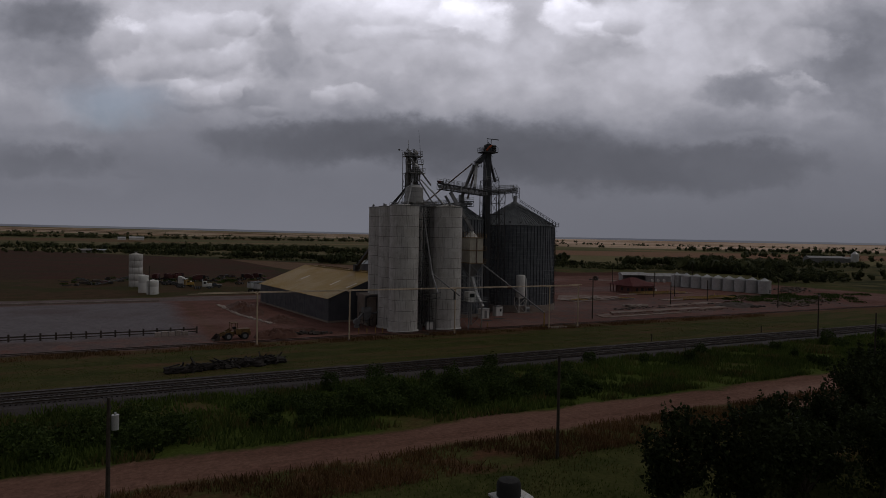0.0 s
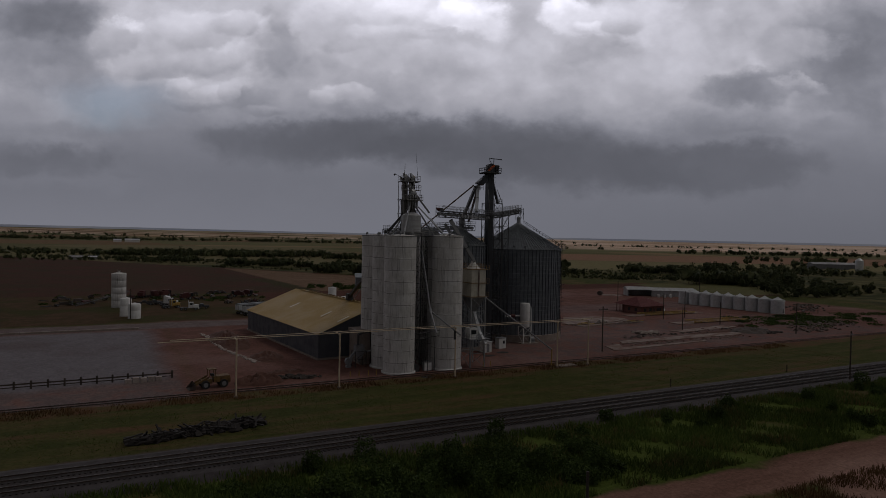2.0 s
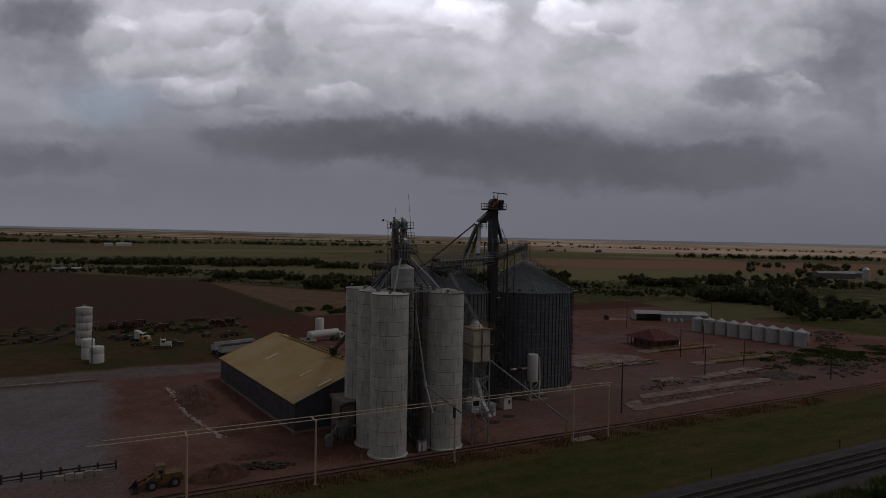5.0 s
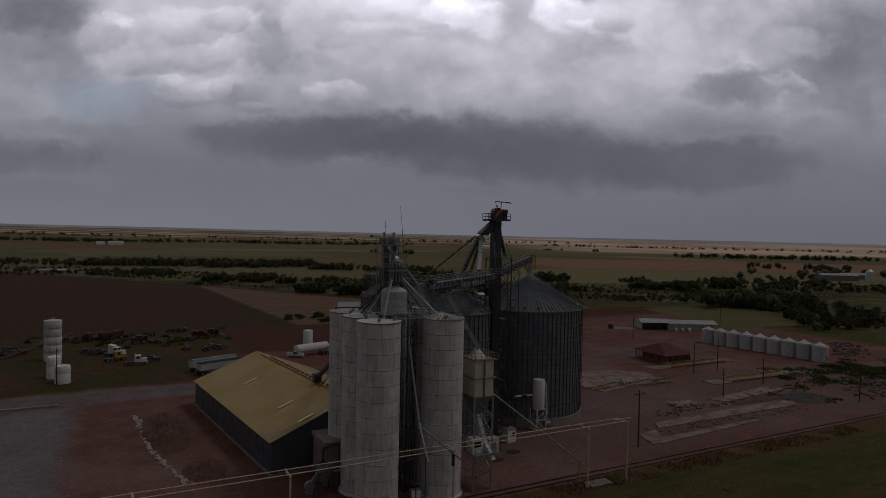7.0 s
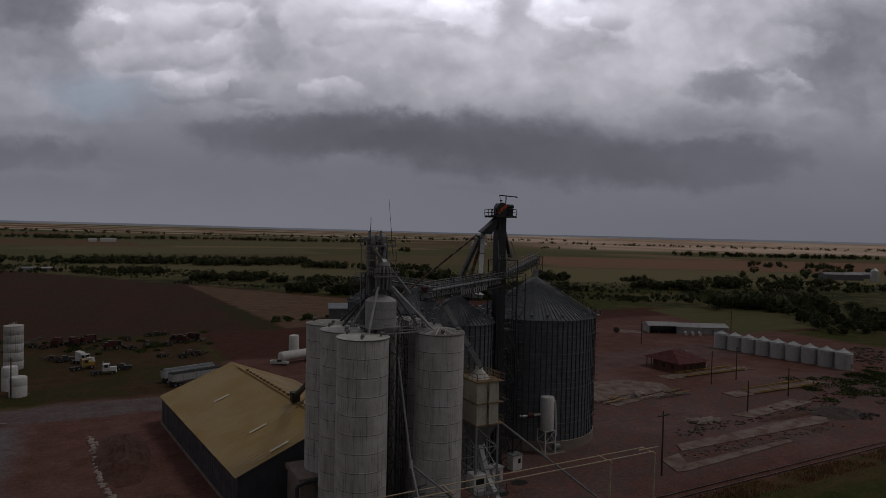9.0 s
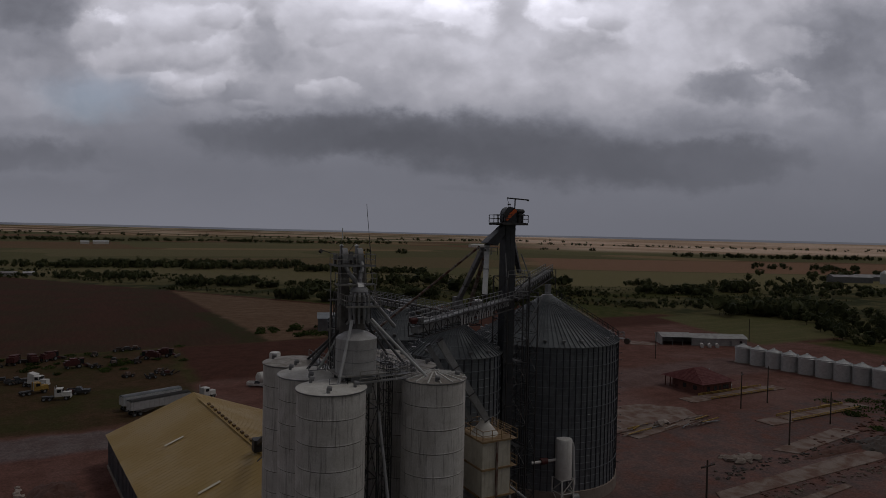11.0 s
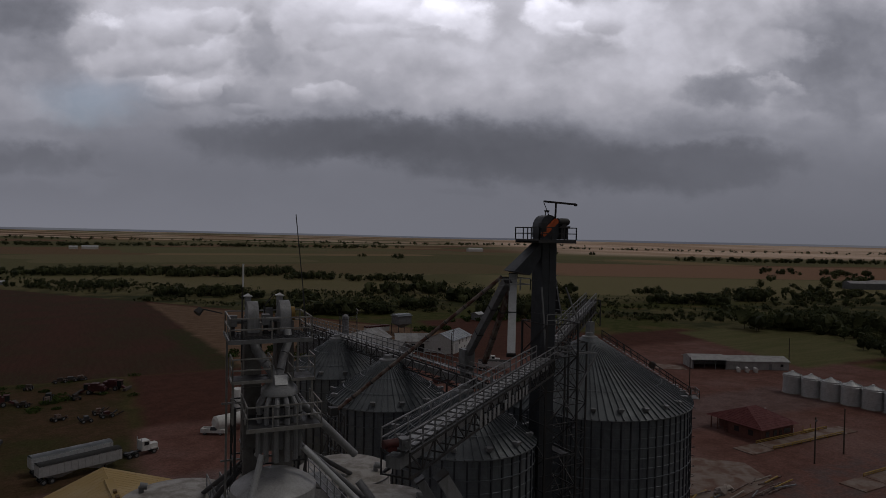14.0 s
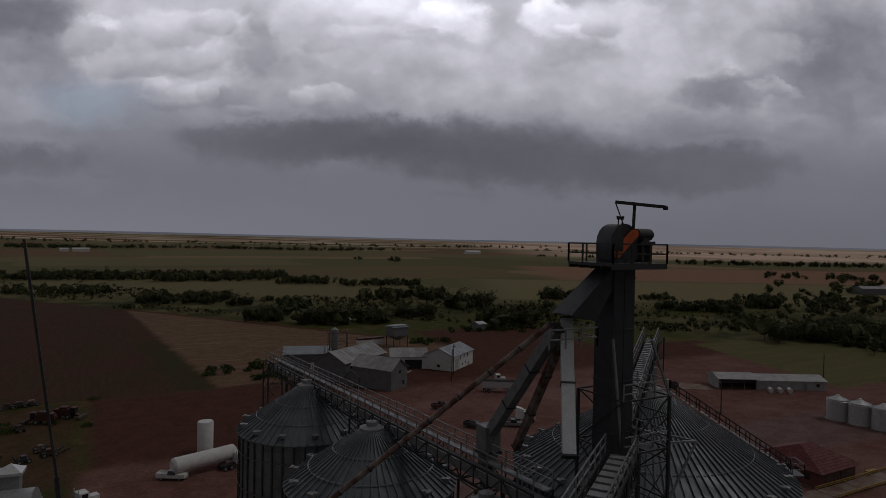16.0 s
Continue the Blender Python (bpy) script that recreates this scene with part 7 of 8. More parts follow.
for k in range(22):
    x, y = rng.uniform(141, 167), 175.5 + rng.uniform(-1.6, 3.4)
    a = rng.gauss(8, 7)
    L = rng.uniform(3, 8)
    m = (RUST, GREY_STEEL, YELLOW, PALE_ROCK, RUST)[k % 5] if x > 150 else (YELLOW if k % 2 else RUST)
    z = 0.17 + 0.12 * (k % 3)
    solo("loose_pipe", Shape().beam((-L / 2, 0, 0.12), (L / 2, 0, 0.12), 0.22), m, "length of salvaged steel lying on the concrete pad", "pipe", at=(x, y, z), turn=a, group="salvaged steel")
for x, y, q, sd_ in ((152, 177.5, 1.3, 3), (154.5, 178.2, 0.9, 5)):
    solo("scrap_lump", Shape().blob((x, y, 0.16 + q * 0.4), q * 1.2, q * 0.8, q * 0.6, sd_, 0.8, 7, 0.16), PALE_ROCK, "pale crumpled sheet metal lying on the pad", "scrap", group="scrap on the pad")
# loaded flat cars or pipes behind the big bin
for k in range(2):
    t = thing("pipe_bundle", "dark pipe bundle on low supports behind the big bin", "pipe bundle", (126.0 + 6 * k, 209.0 - 1.2 * k, 0), -10)
    for q in range(3):
        part("pipe", Shape().tube((-4, q * 0.8 - 0.8, 1.3), (4, q * 0.8 - 0.8, 1.3), 0.4, n=10), DEBRIS, t)
    part("support", Shape().box(-3, -2.6, -1.2, 1.2, 0, 0.9).box(2.6, 3, -1.2, 1.2, 0, 0.9), CONCRETE, t)
solo("round_bale", Shape().tube((0, 0, 1.2), (1.6, 0, 1.2), 1.2, n=14), DEBRIS, "dark round object on a pale slab in the yard", "bale", at=(226.0, 263.0, 0), turn=30)
slab("shed_apron", [(228, 262), (236, 256), (240, 262), (232, 272)], "pale concrete apron in front of the shed", 0.1)


# ---- mill yard ----
def gabled(name, x, y, turn, L, W, eave, peak, wall, roof, label, openings=(), cat="building"):
    t = thing(name, label, cat, (x, y, 0), turn)
    for k, q in enumerate(((0, L, 0, 0.25), (0, L, W - 0.25, W), (0, 0.25, 0.25, W - 0.25), (L - 0.25, L, 0.25, W - 0.25))):
        part("wall", Shape().box(*q, 0, eave), wall, t)
    for x_ in (0.02, L - 0.02):
        g_ = Shape()
        g_.face([(x_, 0, eave), (x_, W, eave), (x_, W / 2, peak - 0.05)])
        part("gable", g_, wall, t)
    for s in (0, 1):
        a = Vector((0, -0.5 if s == 0 else W + 0.5, eave - 0.12))
        b = Vector((0, W / 2, peak))
        n_ = max(3, round(L / 2.2))
        w_ = (L + 0.8) / n_
        sh = Shape().beam(a + Vector((w_ / 2, 0, 0)), b + Vector((w_ / 2, 0, 0)), w_ - 0.015, 0.08).beam(a + Vector((0.03, 0, 0.06)), b + Vector((0.03, 0, 0.06)), 0.08, 0.08)
        me = sh.mesh("roof_sheet", roof)
        for k in range(n_):
            part("roof_sheet", me, roof, t, m=pose(-0.4 + k * w_, 0, 0))
    for (side, u, z, w_, h_, m_) in openings:
        if side == "s":
            part("window" if z > 0.3 else "door", Shape().box(u, u + w_, -0.05, -0.004, z, z + h_), m_, t)
        elif side == "e":
            part("window" if z > 0.3 else "door", Shape().box(L + 0.004, L + 0.05, u, u + w_, z, z + h_), m_, t)
        elif side == "w":
            part("window" if z > 0.3 else "door", Shape().box(-0.05, -0.004, u, u + w_, z, z + h_), m_, t)
    return t


MILL = material("grey_mill_siding", (0.17, 0.175, 0.185), (0.12, 0.12, 0.125), 0.6, 0.1, 1.5, 0.1, 0.15, streak=0.3)
MILL_ROOF = material("weathered_mill_roof", (0.33, 0.33, 0.335), (0.21, 0.195, 0.185), 0.55, 0.15, 2.5, 0.1, 0.12, streak=0.2, vary=0.15)
WHITE_ROOF = material("blue_grey_roof", (0.27, 0.30, 0.33), (0.21, 0.23, 0.25), 0.5, 0.1, 2.5, 0.1, 0.1, vary=0.06)
MT = -28
gabled("mill_building", 150.6, 300.6, MT + 148, 15, 8.5, 6.2, 9.2, MILL, MILL_ROOF, "weathered grey metal mill building with patched roof", (("w", 3.6, 4.8, 0.9, 0.9, GLASS), ("w", 1.6, 1.2, 1.0, 1.2, GLASS), ("s", 4, 1.2, 1.0, 1.2, GLASS)))
gabled("mill_building", 134.6, 312.4, MT + 62, 24, 12, 6.2, 9.4, MILL, MILL_ROOF, "grey metal mill wing joined to the main building", (("s", 3, 4.0, 0.9, 0.9, GLASS),))
gabled("mill_building", 122.5, 339.0, MT + 10, 15, 11, 5.6, 7.4, MILL, WHITE_ROOF, "low grey mill outbuilding with blue-grey roof", (("s", 9, 0, 2.5, 2.6, WHITE),))
gabled("mill_lean_to", 137.0, 306.5, MT + 62, 6, 5, 3.0, 4.6, MILL, MILL_ROOF, "small grey lean-to beside the mill")
# the black panel on the closed wall paints the shaded inside of an open front
gabled("mill_building", 157.0, 327.0, MT + 6, 13, 12, 4.2, 6.4, WHITE, MILL_ROOF, "pale mill store with a black panel as its shaded open front", (("s", 5, 0, 6, 3.2, RUBBER),))
gabled("white_barn", 174.6, 313.8, 36, 18.0, 11.0, 5.2, 7.6, WHITE, WHITE_ROOF, "white two-storey metal barn with small dark windows", (("s", 2.0, 0, 3.4, 3.8, GALV_LIGHT), ("s", 6.5, 3.2, 0.6, 1.4, GLASS), ("s", 9.5, 3.4, 0.6, 1.4, GLASS), ("s", 12.8, 3.4, 0.6, 1.4, GLASS), ("s", 8.0, 1.0, 0.7, 0.7, GLASS), ("s", 11.0, 1.2, 0.7, 0.7, GLASS), ("s", 13.4, 0, 0.9, 1.4, GREY_STEEL), ("w", 5, 1.0, 1.0, 1.0, GLASS)))
hb = thing("hopper_house", "grey overhead hopper on stilts behind the mill", "hopper", (178.5, 368.0, 0), 10)
part("bin", Shape().box(-3.6, 3.6, -2.8, 2.8, 4.8, 8.4), MILL, hb)
part("roof", Shape().prism([(-4, -3.2), (4, -3.2), (4, 3.2), (-4, 3.2)], 8.4, 8.6).beam((-4, 0, 8.8), (4, 0, 8.8), 3.6, 0.7), WHITE_ROOF, hb)
hh = Shape()
hh.v += [(-3.6, -2.8, 4.8), (3.6, -2.8, 4.8), (3.6, 2.8, 4.8), (-3.6, 2.8, 4.8), (-0.5, -0.5, 2.8), (0.5, -0.5, 2.8), (0.5, 0.5, 2.8), (-0.5, 0.5, 2.8)]
hh.f += [(0, 4, 5, 1), (1, 5, 6, 2), (2, 6, 7, 3), (3, 7, 4, 0)]
hh.s += [False] * 4
part("hopper", hh, MILL, hb)
for x in (-3.5, 3.5):
    for y in (-2.7, 2.7):
        part("stilt", Shape().beam((x, y, 0), (x, y, 4.8), 0.25), STEEL, hb)
ms = thing("mill_tower", "cluster of small grey tanks, ducts and ladders beside the mill", "mill tower", (137.0, 329.0, 0), MT)
for x, y, r_, z0, z1 in ((0, 0, 1.3, 6, 14.5), (3.0, 0.5, 1.1, 5, 12.5), (-2.6, 1.0, 0.9, 3, 10.0)):
    part("tank", Shape().spin([(0.3, z0 - 2), (r_, z0), (r_, z1), (0.3, z1 + 0.8), (0, z1 + 0.85)], 18), GREY_STEEL, ms)
part("frame", lattice(Shape(), -2.0, 4.2, -1.5, 1.8, 0, 13.5, 2.7, 0.16, 0.09), STEEL, ms)
part("top_rail", railing(Shape(), [(-2, -1.5, 13.5), (4.2, -1.5, 13.5), (4.2, 1.8, 13.5)], 1.1, 1.2), GREY_STEEL, ms)
for k in range(3):
    part("duct", Shape().pipe([(-3.0 + 2 * k, -2, 9.5 - k), (-2.5 + 2 * k, -5, 8.0 - k), (-2.0 + 2 * k, -7.5, 3.0), (-2.0 + 2 * k, -7.5, 0.5)], 0.32, 8), GREY_STEEL, ms)
dc = thing("dust_cyclone", "pale cyclone dust collectors and bent pipes at the mill wall", "cyclone", (143.2, 306.2, 0), MT)
for x in (0, 2.4):
    part("cyclone", Shape().spin([(0.25, 1.2), (1.0, 4.2), (1.0, 6.2), (0.5, 6.6), (0, 6.65)], 16, x, 0), GALV_LIGHT, dc)
    part("stand", lattice(Shape(), x - 0.8, x + 0.8, -0.8, 0.8, 0, 4.2, 2.1, 0.09, 0.05), STEEL, dc)
part("bent_pipe", Shape().pipe([(8.6, -1.5, 0.4), (8.6, -1.5, 4.2), (10.4, -1.0, 4.8)], 0.22, 8), WHITE, dc)
wsil = thing("mill_silo", "small pale tank beside the mill", "tank", (146.5, 305.5, 0))
part("tank", Shape().spin([(1.1, 0), (1.1, 5.6), (0.3, 6.4), (0, 6.45)], 18), GALV_LIGHT, wsil)
rvv = thing("red_white_trailer", "white and red livestock trailer behind the mill", "trailer", (168.0, 372.0, 0), 8)
part("body", Shape().box(-6, 6, -1.25, 1.25, 1.0, 3.2), WHITE, rvv)
part("stripe_roof", Shape().box(-6.05, 6.05, -1.3, 1.3, 3.2, 3.9), RED, rvv)
for wx in (-4.5, -3.3):
    wheel(rvv, wx, -1.1, 0.5)
    wheel(rvv, wx, 1.1, 0.5)
gabled("small_hut", 236.0, 394.0, 15, 5, 5, 3.4, 4.4, GREY_STEEL, GALV_LIGHT, "small grey hut among scrub")
gabled("farm_house", 176.0, 440.0, 10, 10, 7, 2.4, 4.2, MILL_ROOF, MILL_ROOF, "small pale farm house at the edge of the trees", (("s", 3, 1, 1.5, 1.2, GLASS), ("s", 8, 0, 1.0, 2.1, GLASS)))

# ---- far farmsteads ----
gabled("farm_barn", 10.0, 1815.0, 2, 18, 10, 5, 8, WHITE, GALV_LIGHT, "white far farm barn in open fields")
gabled("farm_barn", 36.0, 1812.0, 2, 34, 14, 6, 9, WHITE, GALV_LIGHT, "long white far farm barn in open fields")
gabled("farm_barn", 712.0, 462.0, -30, 40, 14, 6, 8, MILL, MILL_ROOF, "long grey farm barn among trees")
gabled("farm_barn", 770.0, 470.0, -30, 30, 16, 5, 7, MILL, MILL_ROOF, "grey farm barn among trees")
gabled("farm_barn", -30.0, 712.0, 5, 12, 6, 2.6, 3.8, MILL_ROOF, MILL_ROOF, "small pale farmstead at the wood edge")
gabled("farm_barn", -14.0, 716.0, 5, 8, 5, 2.4, 3.4, MILL_ROOF, GALV_LIGHT, "small pale farmstead at the wood edge")
gabled("farm_barn", 1076.0, 1790.0, 0, 50, 20, 7, 11, WHITE, WHITE, "white far farm barn in pale fields")
t = thing("farm_silo", "pale far farm silo beside a barn", "silo", (748, 432, 0))
part("tank", Shape().spin([(4, 0), (4, 11), (0.5, 14), (0, 14)], 20), GALV_LIGHT, t)

# ---- plants ----
RNG = np.random.default_rng(7)


def quads_mesh(name, corners, mat):
    """One mesh of loose quads, from an array of shape (n, 4, 3)."""
    n = len(corners)
    me = bpy.data.meshes.new(name)
    me.vertices.add(n * 4)
    me.vertices.foreach_set("co", np.ascontiguousarray(corners, dtype=np.float32).ravel())
    me.loops.add(n * 4)
    me.loops.foreach_set("vertex_index", np.arange(n * 4, dtype=np.int32))
    me.polygons.add(n)
    me.polygons.foreach_set("loop_start", np.arange(0, n * 4, 4, dtype=np.int32))
    me.update(calc_edges=True)
    me.materials.append(mat)
    return me


def leaves(centres, size, flat=0.0):
    """A leaf-like quad at each centre, turned at random."""
    n = len(centres)
    a = RNG.normal(size=(n, 3))
    a[:, 2] *= 1 - flat
    a /= np.linalg.norm(a, axis=1)[:, None]
    b = RNG.normal(size=(n, 3))
    b -= a * (a * b).sum(1)[:, None]
    b /= np.linalg.norm(b, axis=1)[:, None]
    s = size * RNG.uniform(0.55, 1.25, (n, 1)) if np.ndim(size) == 0 else size[:, None] * RNG.uniform(0.55, 1.25, (n, 1))
    a, b = a * s, b * s * 0.62
    return np.stack([centres - a, centres + b * 0.9 - a * 0.1, centres + a, centres - b * 0.9 + a * 0.1], 1)


def crown_points(c, rx, rz, lumps, per, spread=0.62, hollow=0.55):
    """Leaf places in uneven lumps round a crown's centre."""
    out = []
    for _ in range(lumps):
        d = RNG.normal(size=3)
        d /= np.linalg.norm(d)
        o = c + d * np.array([rx, rx, rz]) * RNG.uniform(0.25, spread + 0.3)
        r = RNG.uniform(0.28, 0.52)
        p = RNG.normal(size=(per, 3))
        p /= np.linalg.norm(p, axis=1)[:, None]
        p *= RNG.uniform(hollow, 1.0, (per, 1))
        out.append(o + p * np.array([rx, rx, rz * 0.9]) * r)
    return np.concatenate(out)


def tree(x, y, h, spread, label, lumps=24, per=170, leaf=0.2):
    t = thing("tree", label, "tree", (x, y, 0), RNG.uniform(0, 360), "trees on the near lawn")
    part("trunk", Shape().tube((0, 0, 0), (0.1, 0, h * 0.22), 0.26, 0.2, n=9).tube((0.1, 0, h * 0.22), (0.0, 0.15, h * 0.55), 0.2, 0.12, n=9), BARK, t)
    for k in range(6):
        w = k * 1.05 + RNG.uniform(0, 0.5)
        z = h * RNG.uniform(0.2, 0.45)
        e = Vector((math.cos(w) * spread * 0.6, math.sin(w) * spread * 0.6, h * RNG.uniform(0.55, 0.8)))
        m = Vector((0.05, 0, z)).lerp(e, 0.5) + Vector((0, 0, -0.2))
        part("limb", Shape().tube((0.05, 0, z), m, 0.12, 0.08, n=7).tube(m, e, 0.08, 0.03, n=6), BARK, t)
    p = crown_points(np.array([0, 0, h * 0.55]), spread, h * 0.44, lumps, per)
    for q in range(90):
        c = np.array([0, 0, h * 0.5])
        d = RNG.normal(size=3)
        d[2] = abs(d[2]) * 1.3
        d /= np.linalg.norm(d)
        a = c + d * np.array([spread, spread, h * 0.44]) * RNG.uniform(0.75, 1.0)
        up_ = d * 0.5 + np.array([0, 0, 0.8])
        p = np.concatenate([p, a + up_ * RNG.uniform(0.0, 1.0, (16, 1)) * RNG.uniform(0.7, 1.5) + RNG.normal(0, 0.10, (16, 3))])
    p = p[p[:, 2] > h * 0.05]
    part("crown", quads_mesh("crown", leaves(p, leaf), LEAF), LEAF, t, "dense dark green leaves")
    return t


for x, y, h, s in ((38.2, 34.6, 8.3, 2.7), (41.8, 31.6, 8.6, 3.1), (47.0, 30.5, 7.2, 3.2), (55.8, 38.8, 6.4, 2.7), (61.8, 38.4, 6.4, 2.9), (51.5, 34.2, 6.2, 2.9), (71.8, 40.4, 9.0, 3.5), (78.5, 42.0, 9.6, 4.2), (66.5, 33.6, 7.6, 3.6), (58.0, 30.6, 7.6, 3.6), (75.5, 34.5, 9.0, 4.0)):
    tree(x, y, h, s, "broad dark green tree on the lawn by the dirt road")

# brush and tall weeds between road and railway
def brush(name, spots, mat, label, leaf, per, kind="stuff"):
    pts = []
    for x, y, r, h in spots:
        p = RNG.normal(size=(per, 3))
        p /= np.linalg.norm(p, axis=1)[:, None]
        p *= RNG.uniform(0.35, 1.0, (per, 1)) ** 0.6
        lump = 1 + 0.35 * np.sin(p[:, 0] * 5 + x) * np.cos(p[:, 1] * 4 + y)
        q = np.stack([x + p[:, 0] * r * lump, y + p[:, 1] * r * lump, h * 0.45 + p[:, 2] * h * 0.55 * lump], 1)
        pts.append(q[q[:, 2] > 0.02])
    p = np.concatenate(pts)
    ob = new(name, quads_mesh(name, leaves(p, leaf), mat))
    return tagged(ob, label, "brush", kind=kind)


spots = []
for k in range(95):
    x = RNG.uniform(14, 62)
    y = RNG.normal(74.5, 3.6)
    if 67.5 < y < 83:
        spots.append((x, y, RNG.uniform(0.9, 2.1), RNG.uniform(1.2, 3.2) * (1.1 if 22 < x < 52 else 0.75)))
for k in range(26):
    spots.append((RNG.uniform(-14, 8), RNG.uniform(66.3, 76), RNG.uniform(1.0, 2.4), RNG.uniform(1.2, 3.2)))
for k in range(30):
    spots.append((RNG.uniform(62, 190), RNG.uniform(68, 87), RNG.uniform(0.6, 1.3), RNG.uniform(0.8, 2.2)))
for x, y, r, h in ((26.5, 84.5, 1.2, 2.6), (33.5, 85.5, 1.4, 3.0), (53.0, 86.0, 1.3, 3.2), (74, 87, 1.2, 1.8), (99, 85, 1.3, 2.0), (140.5, 86.5, 1.5, 2.6)):
    spots.append((x, y, r, h))
brush("roadside_brush", spots, BRUSH, "dark green brush between dirt road and railway", 0.17, 800)


def blades(name, n, x0, x1, y0, y1, hgt, mat, label, thin=0.05, patch=0.25, seed=0.0):
    """Grass blades in drifts, past counting."""
    x, y = RNG.uniform(x0, x1, n * 2), RNG.uniform(y0, y1, n * 2)
    keep = np.sin(x * patch + seed) * np.cos(y * patch * 1.7 + seed * 2) + 0.5 * np.sin(x * patch * 3.1 + y * patch * 2.3) + RNG.uniform(-0.7, 0.7, n * 2) > -0.25
    x, y = x[keep][:n], y[keep][:n]
    m = len(x)
    h = hgt * RNG.uniform(0.45, 1.2, m)
    w = RNG.uniform(0, 2 * np.pi, m)
    lean = RNG.normal(0, 0.3, (m, 2)) * h[:, None]
    dx_, dy_ = np.cos(w) * thin * (0.6 + h), np.sin(w) * thin * (0.6 + h)
    z = np.zeros(m)
    b0, b1 = np.stack([x - dx_, y - dy_, z], 1), np.stack([x + dx_, y + dy_, z], 1)
    t1 = np.stack([x + lean[:, 0] + dx_ * 0.3, y + lean[:, 1] + dy_ * 0.3, h], 1)
    t0 = np.stack([x + lean[:, 0] - dx_ * 0.3, y + lean[:, 1] - dy_ * 0.3, h], 1)
    ob = new(name, quads_mesh(name, np.stack([b0, b1, t1, t0], 1), mat))
    return tagged(ob, label, "grass", kind="stuff")


blades("tall_weeds", 60000, -30, 150, 64.8, 87.5, 0.75, GRASS, "tall green weeds beside the railway", 0.07)
blades("tall_weeds", 14000, 150, 330, 66, 88, 0.8, GRASS, "tall green weeds beside the railway", 0.12)
blades("dry_weeds", 15000, -10, 110, 49.5, 57.0, 0.6, DRY, "brown dry weeds along the dirt road", 0.05)
blades("lawn_tufts", 16000, 5, 90, 30, 50, 0.22, GRASS, "short uneven lawn grass", 0.05)
blades("strip_grass", 15000, -30, 170, 99.8, 122.4, 0.12, GRASS, "rough grass strip between railway and siding", 0.09)
blades("siding_weeds", 9000, -30, 170, 121.8, 126.4, 0.45, DRY, "dry weeds along the siding", 0.06)

# woods: belts of trees past counting
def woods(name, spots, label, per=30, leaf=0.55, mat=LEAF_FAR, core=0.8):
    pts, sz = [], []
    trunks, mass = Shape(), Shape()
    for i, (x, y, h) in enumerate(spots):
        z = lift(x, y)
        r = h * RNG.uniform(0.45, 0.8)
        for q in range(3 if h > 2.6 else 1):
            a, d = RNG.uniform(0, 6.283), RNG.uniform(0.1, 0.6) * r
            s = RNG.uniform(0.34, 0.5) * core
            mass.blob((x + d * math.cos(a), y + d * math.sin(a), z + h * RNG.uniform(0.25, 0.55)), r * s, r * s, h * s * 0.7, i % 97 + q * 1.3, 1.3, 5)
        n_ = 6 if h > 2.6 else 3
        p = crown_points(np.array([x, y, z + h * 0.46]), r, h * 0.50, n_, max(6, int(per * min(1.0, h / 6.0)) // n_), 0.6, 0.25)
        p = p[p[:, 2] > 0.1]
        pts.append(p)
        sz.append(np.full(len(p), leaf * (0.6 + h * 0.06)))
        trunks.tube((x, y, z), (x, y, z + h * 0.5), 0.2, 0.12, n=4, caps=False)
    c = np.concatenate(pts)
    ob = new(name, quads_mesh(name, leaves(c, np.concatenate(sz), 0.2), mat))
    tagged(ob, label, "woods", kind="stuff")
    tagged(part("foliage_mass", mass, mat, ob), kind="stuff")
    tagged(part("trunks", trunks, BARK, ob), kind="stuff")
    return ob


spots = []


def grove(x0, y0, x1, y1, deep, n, lo, hi):
    """Trees along a line, scattered to a depth behind it, tall ones among low."""
    for k in range(n):
        f, g = RNG.uniform(0, 1), RNG.uniform(-0.3, 1)
        x, y = x0 + (x1 - x0) * f + 0.47 * deep * g + RNG.normal(0, 2), y0 + (y1 - y0) * f + 0.88 * deep * g + RNG.normal(0, 2)
        spots.append((x, y, RNG.uniform(lo, hi) * (0.6 if k % 3 == 0 else 1.0)))


grove(-260, 900, 5, 842, 60, 150, 5, 10)
grove(2, 840, 150, 810, 45, 210, 6, 11)
grove(120, 800, 232, 785, 70, 210, 6, 11)
grove(225, 735, 268, 715, 30, 46, 6, 10)
grove(270, 693, 344, 674, 26, 60, 5, 9)
grove(-200, 745, 10, 690, 60, 120, 3, 6)
grove(9, 682, 60, 665, 45, 46, 3.5, 7)
grove(50, 661, 75, 653, 30, 26, 6, 9)
grove(92, 588, 143, 571, 34, 80, 5, 9)
grove(75, 557, 96, 548, 12, 22, 2, 4)
grove(145, 551, 153, 549, 5, 9, 6, 9)
grove(174, 573, 180, 571, 5, 6, 3, 4.5)
grove(170, 519, 185, 513, 12, 18, 7, 10.5)
grove(140, 472, 156, 466, 14, 22, 7, 10.5)
grove(160, 452, 184, 442, 18, 34, 7, 13)
grove(185, 446, 204, 438, 14, 24, 6, 10)
grove(217, 462, 240, 453, 18, 30, 6, 10.5)
grove(240, 560, 296, 538, 22, 40, 7, 13)
grove(277, 492, 299, 485, 18, 26, 8, 14)
grove(253, 410, 283, 398, 26, 40, 7, 13)
grove(200, 500, 262, 470, 60, 50, 2, 5)
grove(375, 518, 397, 511, 12, 20, 7, 11.5)
grove(300, 440, 350, 425, 40, 50, 3, 8)
grove(444, 491, 474, 481, 10, 16, 5, 8.5)
grove(404, 427, 433, 416, 12, 24, 6, 10)
grove(433, 412, 455, 403, 14, 22, 7, 11)
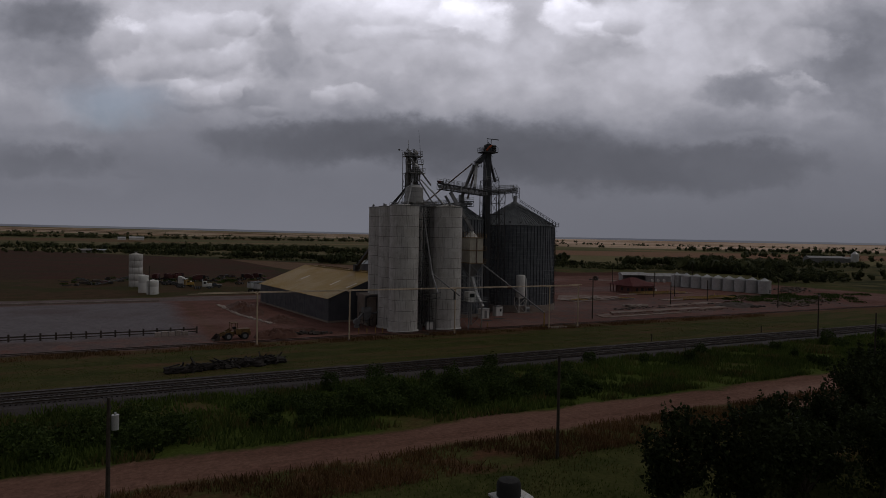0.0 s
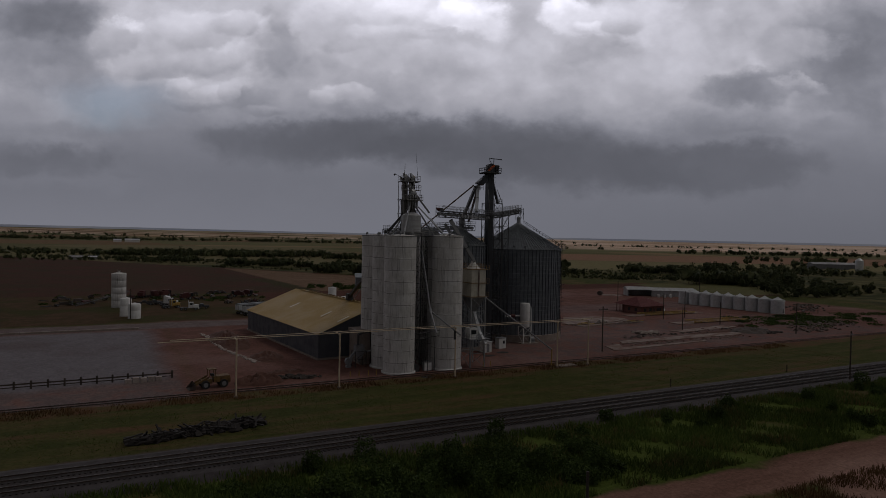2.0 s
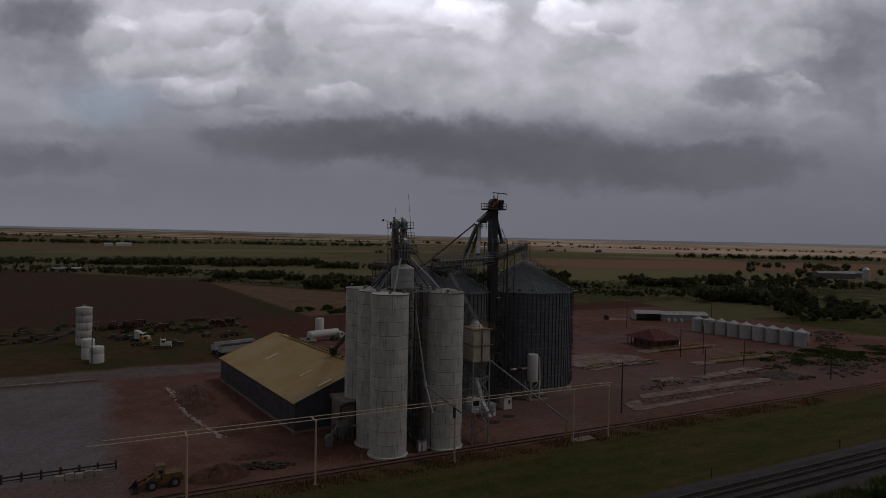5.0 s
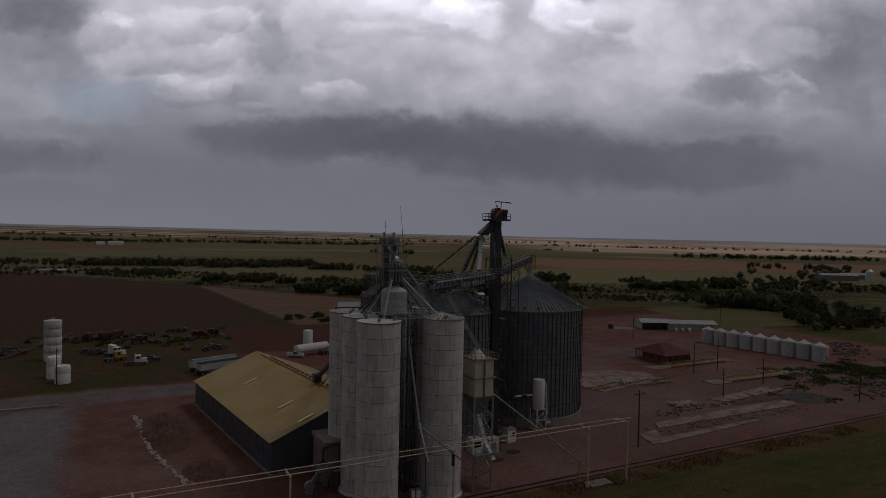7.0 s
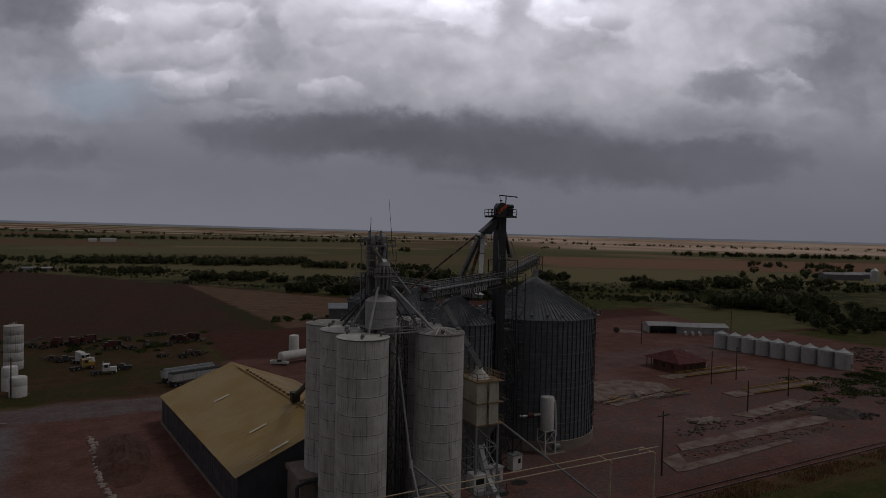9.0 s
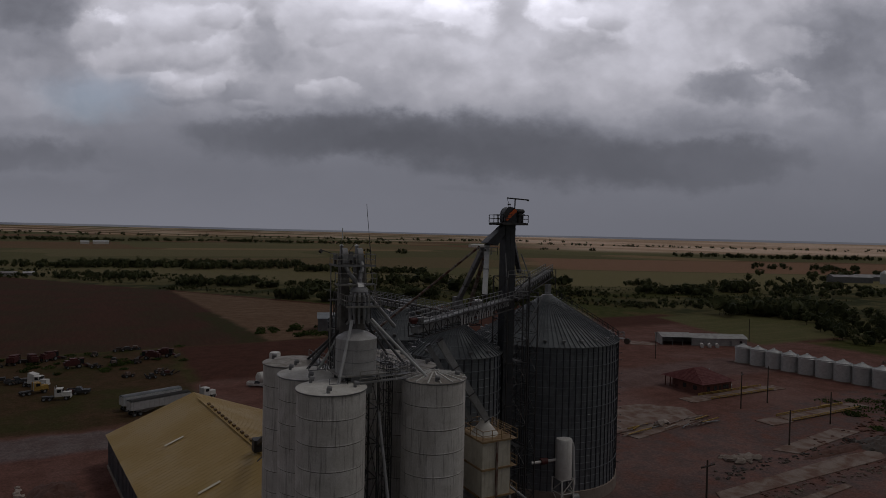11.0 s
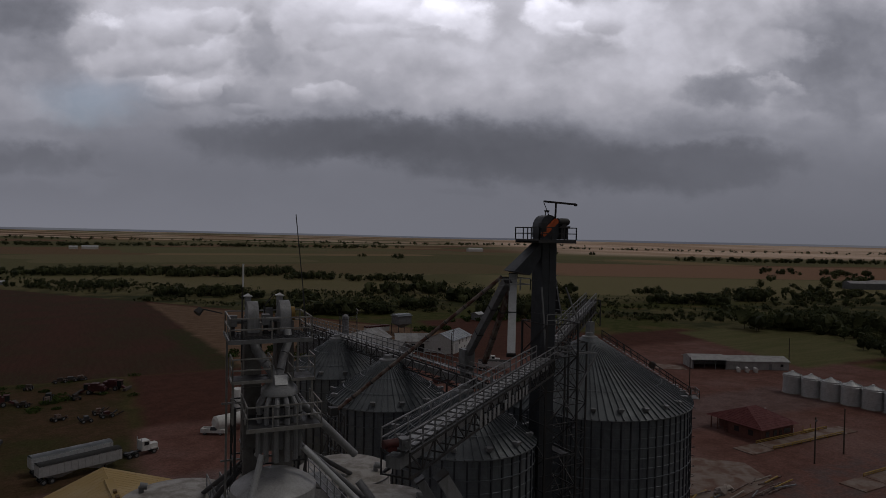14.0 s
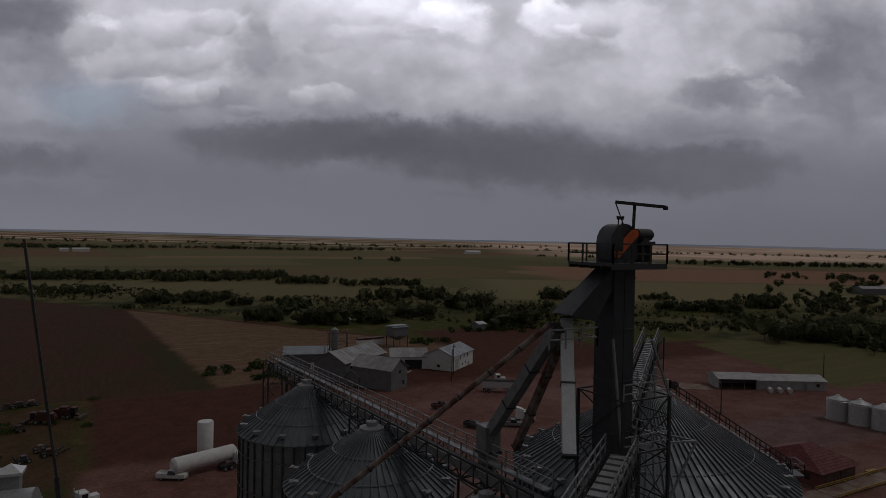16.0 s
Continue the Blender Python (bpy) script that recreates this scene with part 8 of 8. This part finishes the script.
grove(475, 416, 500, 408, 12, 20, 8, 13)
grove(318, 362, 378, 342, 20, 60, 2, 4.5)
grove(385, 350, 470, 335, 40, 44, 3, 7)
grove(352, 312, 374, 304, 14, 22, 8, 14)
grove(366, 296, 412, 278, 26, 46, 8, 13)
grove(480, 385, 620, 335, 50, 66, 4, 9)
grove(520, 440, 640, 400, 40, 70, 4, 9)
woods("tree_belt", spots, "broad belt of dark scrubby trees beyond the yard", 150, 0.46)
spots = []
for k in range(2600):
    f, g = RNG.uniform(0, 1), RNG.uniform(0, 1)
    x = -60 + 440 * f + RNG.normal(0, 12)
    spots.append((x, 640 - 0.72 * (x + 60) + 215 * g * (1 - 0.45 * f), RNG.uniform(0.8, 3.2)))
for k in range(420):
    x = RNG.uniform(290, 520)
    spots.append((x, 500 - 0.42 * (x - 290) + RNG.uniform(-75, 40), RNG.uniform(0.8, 2.8)))
spots = [q for q in spots if q[1] + 1.53 * q[0] > 690 and noise.noise(Vector((q[0] * 0.022, q[1] * 0.022, 0.7))) > -0.12]
woods("low_scrub", spots, "low scrub and rough grass tufts between the groves", 24, 0.40)
spots = []
for k in range(150):
    spots.append((RNG.uniform(300, 430), RNG.uniform(195, 290), RNG.uniform(3.5, 8.5)))
spots = [q for q in spots if q[0] > 318 + max(0.0, (q[1] - 236) * 1.0) and q[1] > 216]
woods("wood_edge", spots, "dense dark trees behind the row of storage bins", 420, 0.36)
spots = []
for k in range(46):
    f = RNG.uniform(0, 1)
    spots.append((395 + RNG.normal(0, 5), 528 + RNG.normal(0, 6), RNG.uniform(6, 11)) if k < 7 else (1189 + 390 * f + RNG.normal(0, 8), 1091 - 216 * f + RNG.normal(0, 8), RNG.uniform(8, 15)))
for k in range(46):
    f = k / 46
    spots.append((1180 + 400 * f + RNG.normal(0, 6), 1086 - 220 * f + RNG.normal(0, 8), RNG.uniform(9, 16)))
for x0, y0, n_, w_ in ((1201, 1556, 5, 14), (550, 1334, 3, 10), (586, 1249, 8, 26), (1300, 1500, 4, 20), (980, 620, 22, 28), (905, 660, 6, 20), (930, 700, 4, 30), (820, 520, 14, 40), (700, 480, 12, 40)):
    for k in range(n_):
        spots.append((x0 + RNG.normal(0, w_), y0 + RNG.normal(0, w_ * 0.6), RNG.uniform(6, 12)))
woods("field_trees", spots, "scattered trees and shelter belts in far fields", 90, 0.6)
spots = []
for k in range(330):
    f = RNG.uniform(0, 1)
    spots.append((-500 + 1500 * f + RNG.normal(0, 14), 2250 - 120 * f + RNG.normal(0, 25) + 60 * math.sin(f * 14), RNG.uniform(8, 17)))
for k in range(120):
    f = RNG.uniform(0, 1)
    spots.append((1700 + 1300 * f, 2300 - 1100 * f + RNG.normal(0, 60), RNG.uniform(8, 16)))
for k in range(120):
    f = RNG.uniform(0, 1)
    spots.append((-400 + 2600 * f, 3300 - 700 * f + RNG.normal(0, 80), RNG.uniform(10, 20)))
woods("far_hedges", spots, "dark hedge lines near the horizon", 24, 1.3, core=0.6)
for x, y, r, n_ in ((238, 398, 11, 22), (250, 400, 9, 18), (200, 372, 8, 12), (262, 390, 12, 16), (118, 330, 5, 12), (108, 345, 8, 14)):
    brush("scrub_clump", [(x + RNG.normal(0, r), y + RNG.normal(0, r * 0.35), RNG.uniform(1.2, 2.6), RNG.uniform(1.0, 2.4)) for _ in range(n_)], BRUSH, "low green scrub clump in the dirt", 0.5, 70)
brush("lot_scrub", [(RNG.uniform(-20, 68), RNG.uniform(285, 322), RNG.uniform(0.9, 2.2), RNG.uniform(0.4, 1.1)) for _ in range(45)], BRUSH, "weeds and scrub grown round old machinery", 0.25, 150)
brush("rubble_scrub", [(RNG.normal(238, 16), RNG.normal(160, 6), RNG.uniform(1.8, 4.0), RNG.uniform(0.3, 0.9)) for _ in range(80)], BRUSH, "green weeds grown through rubble", 0.3, 160)
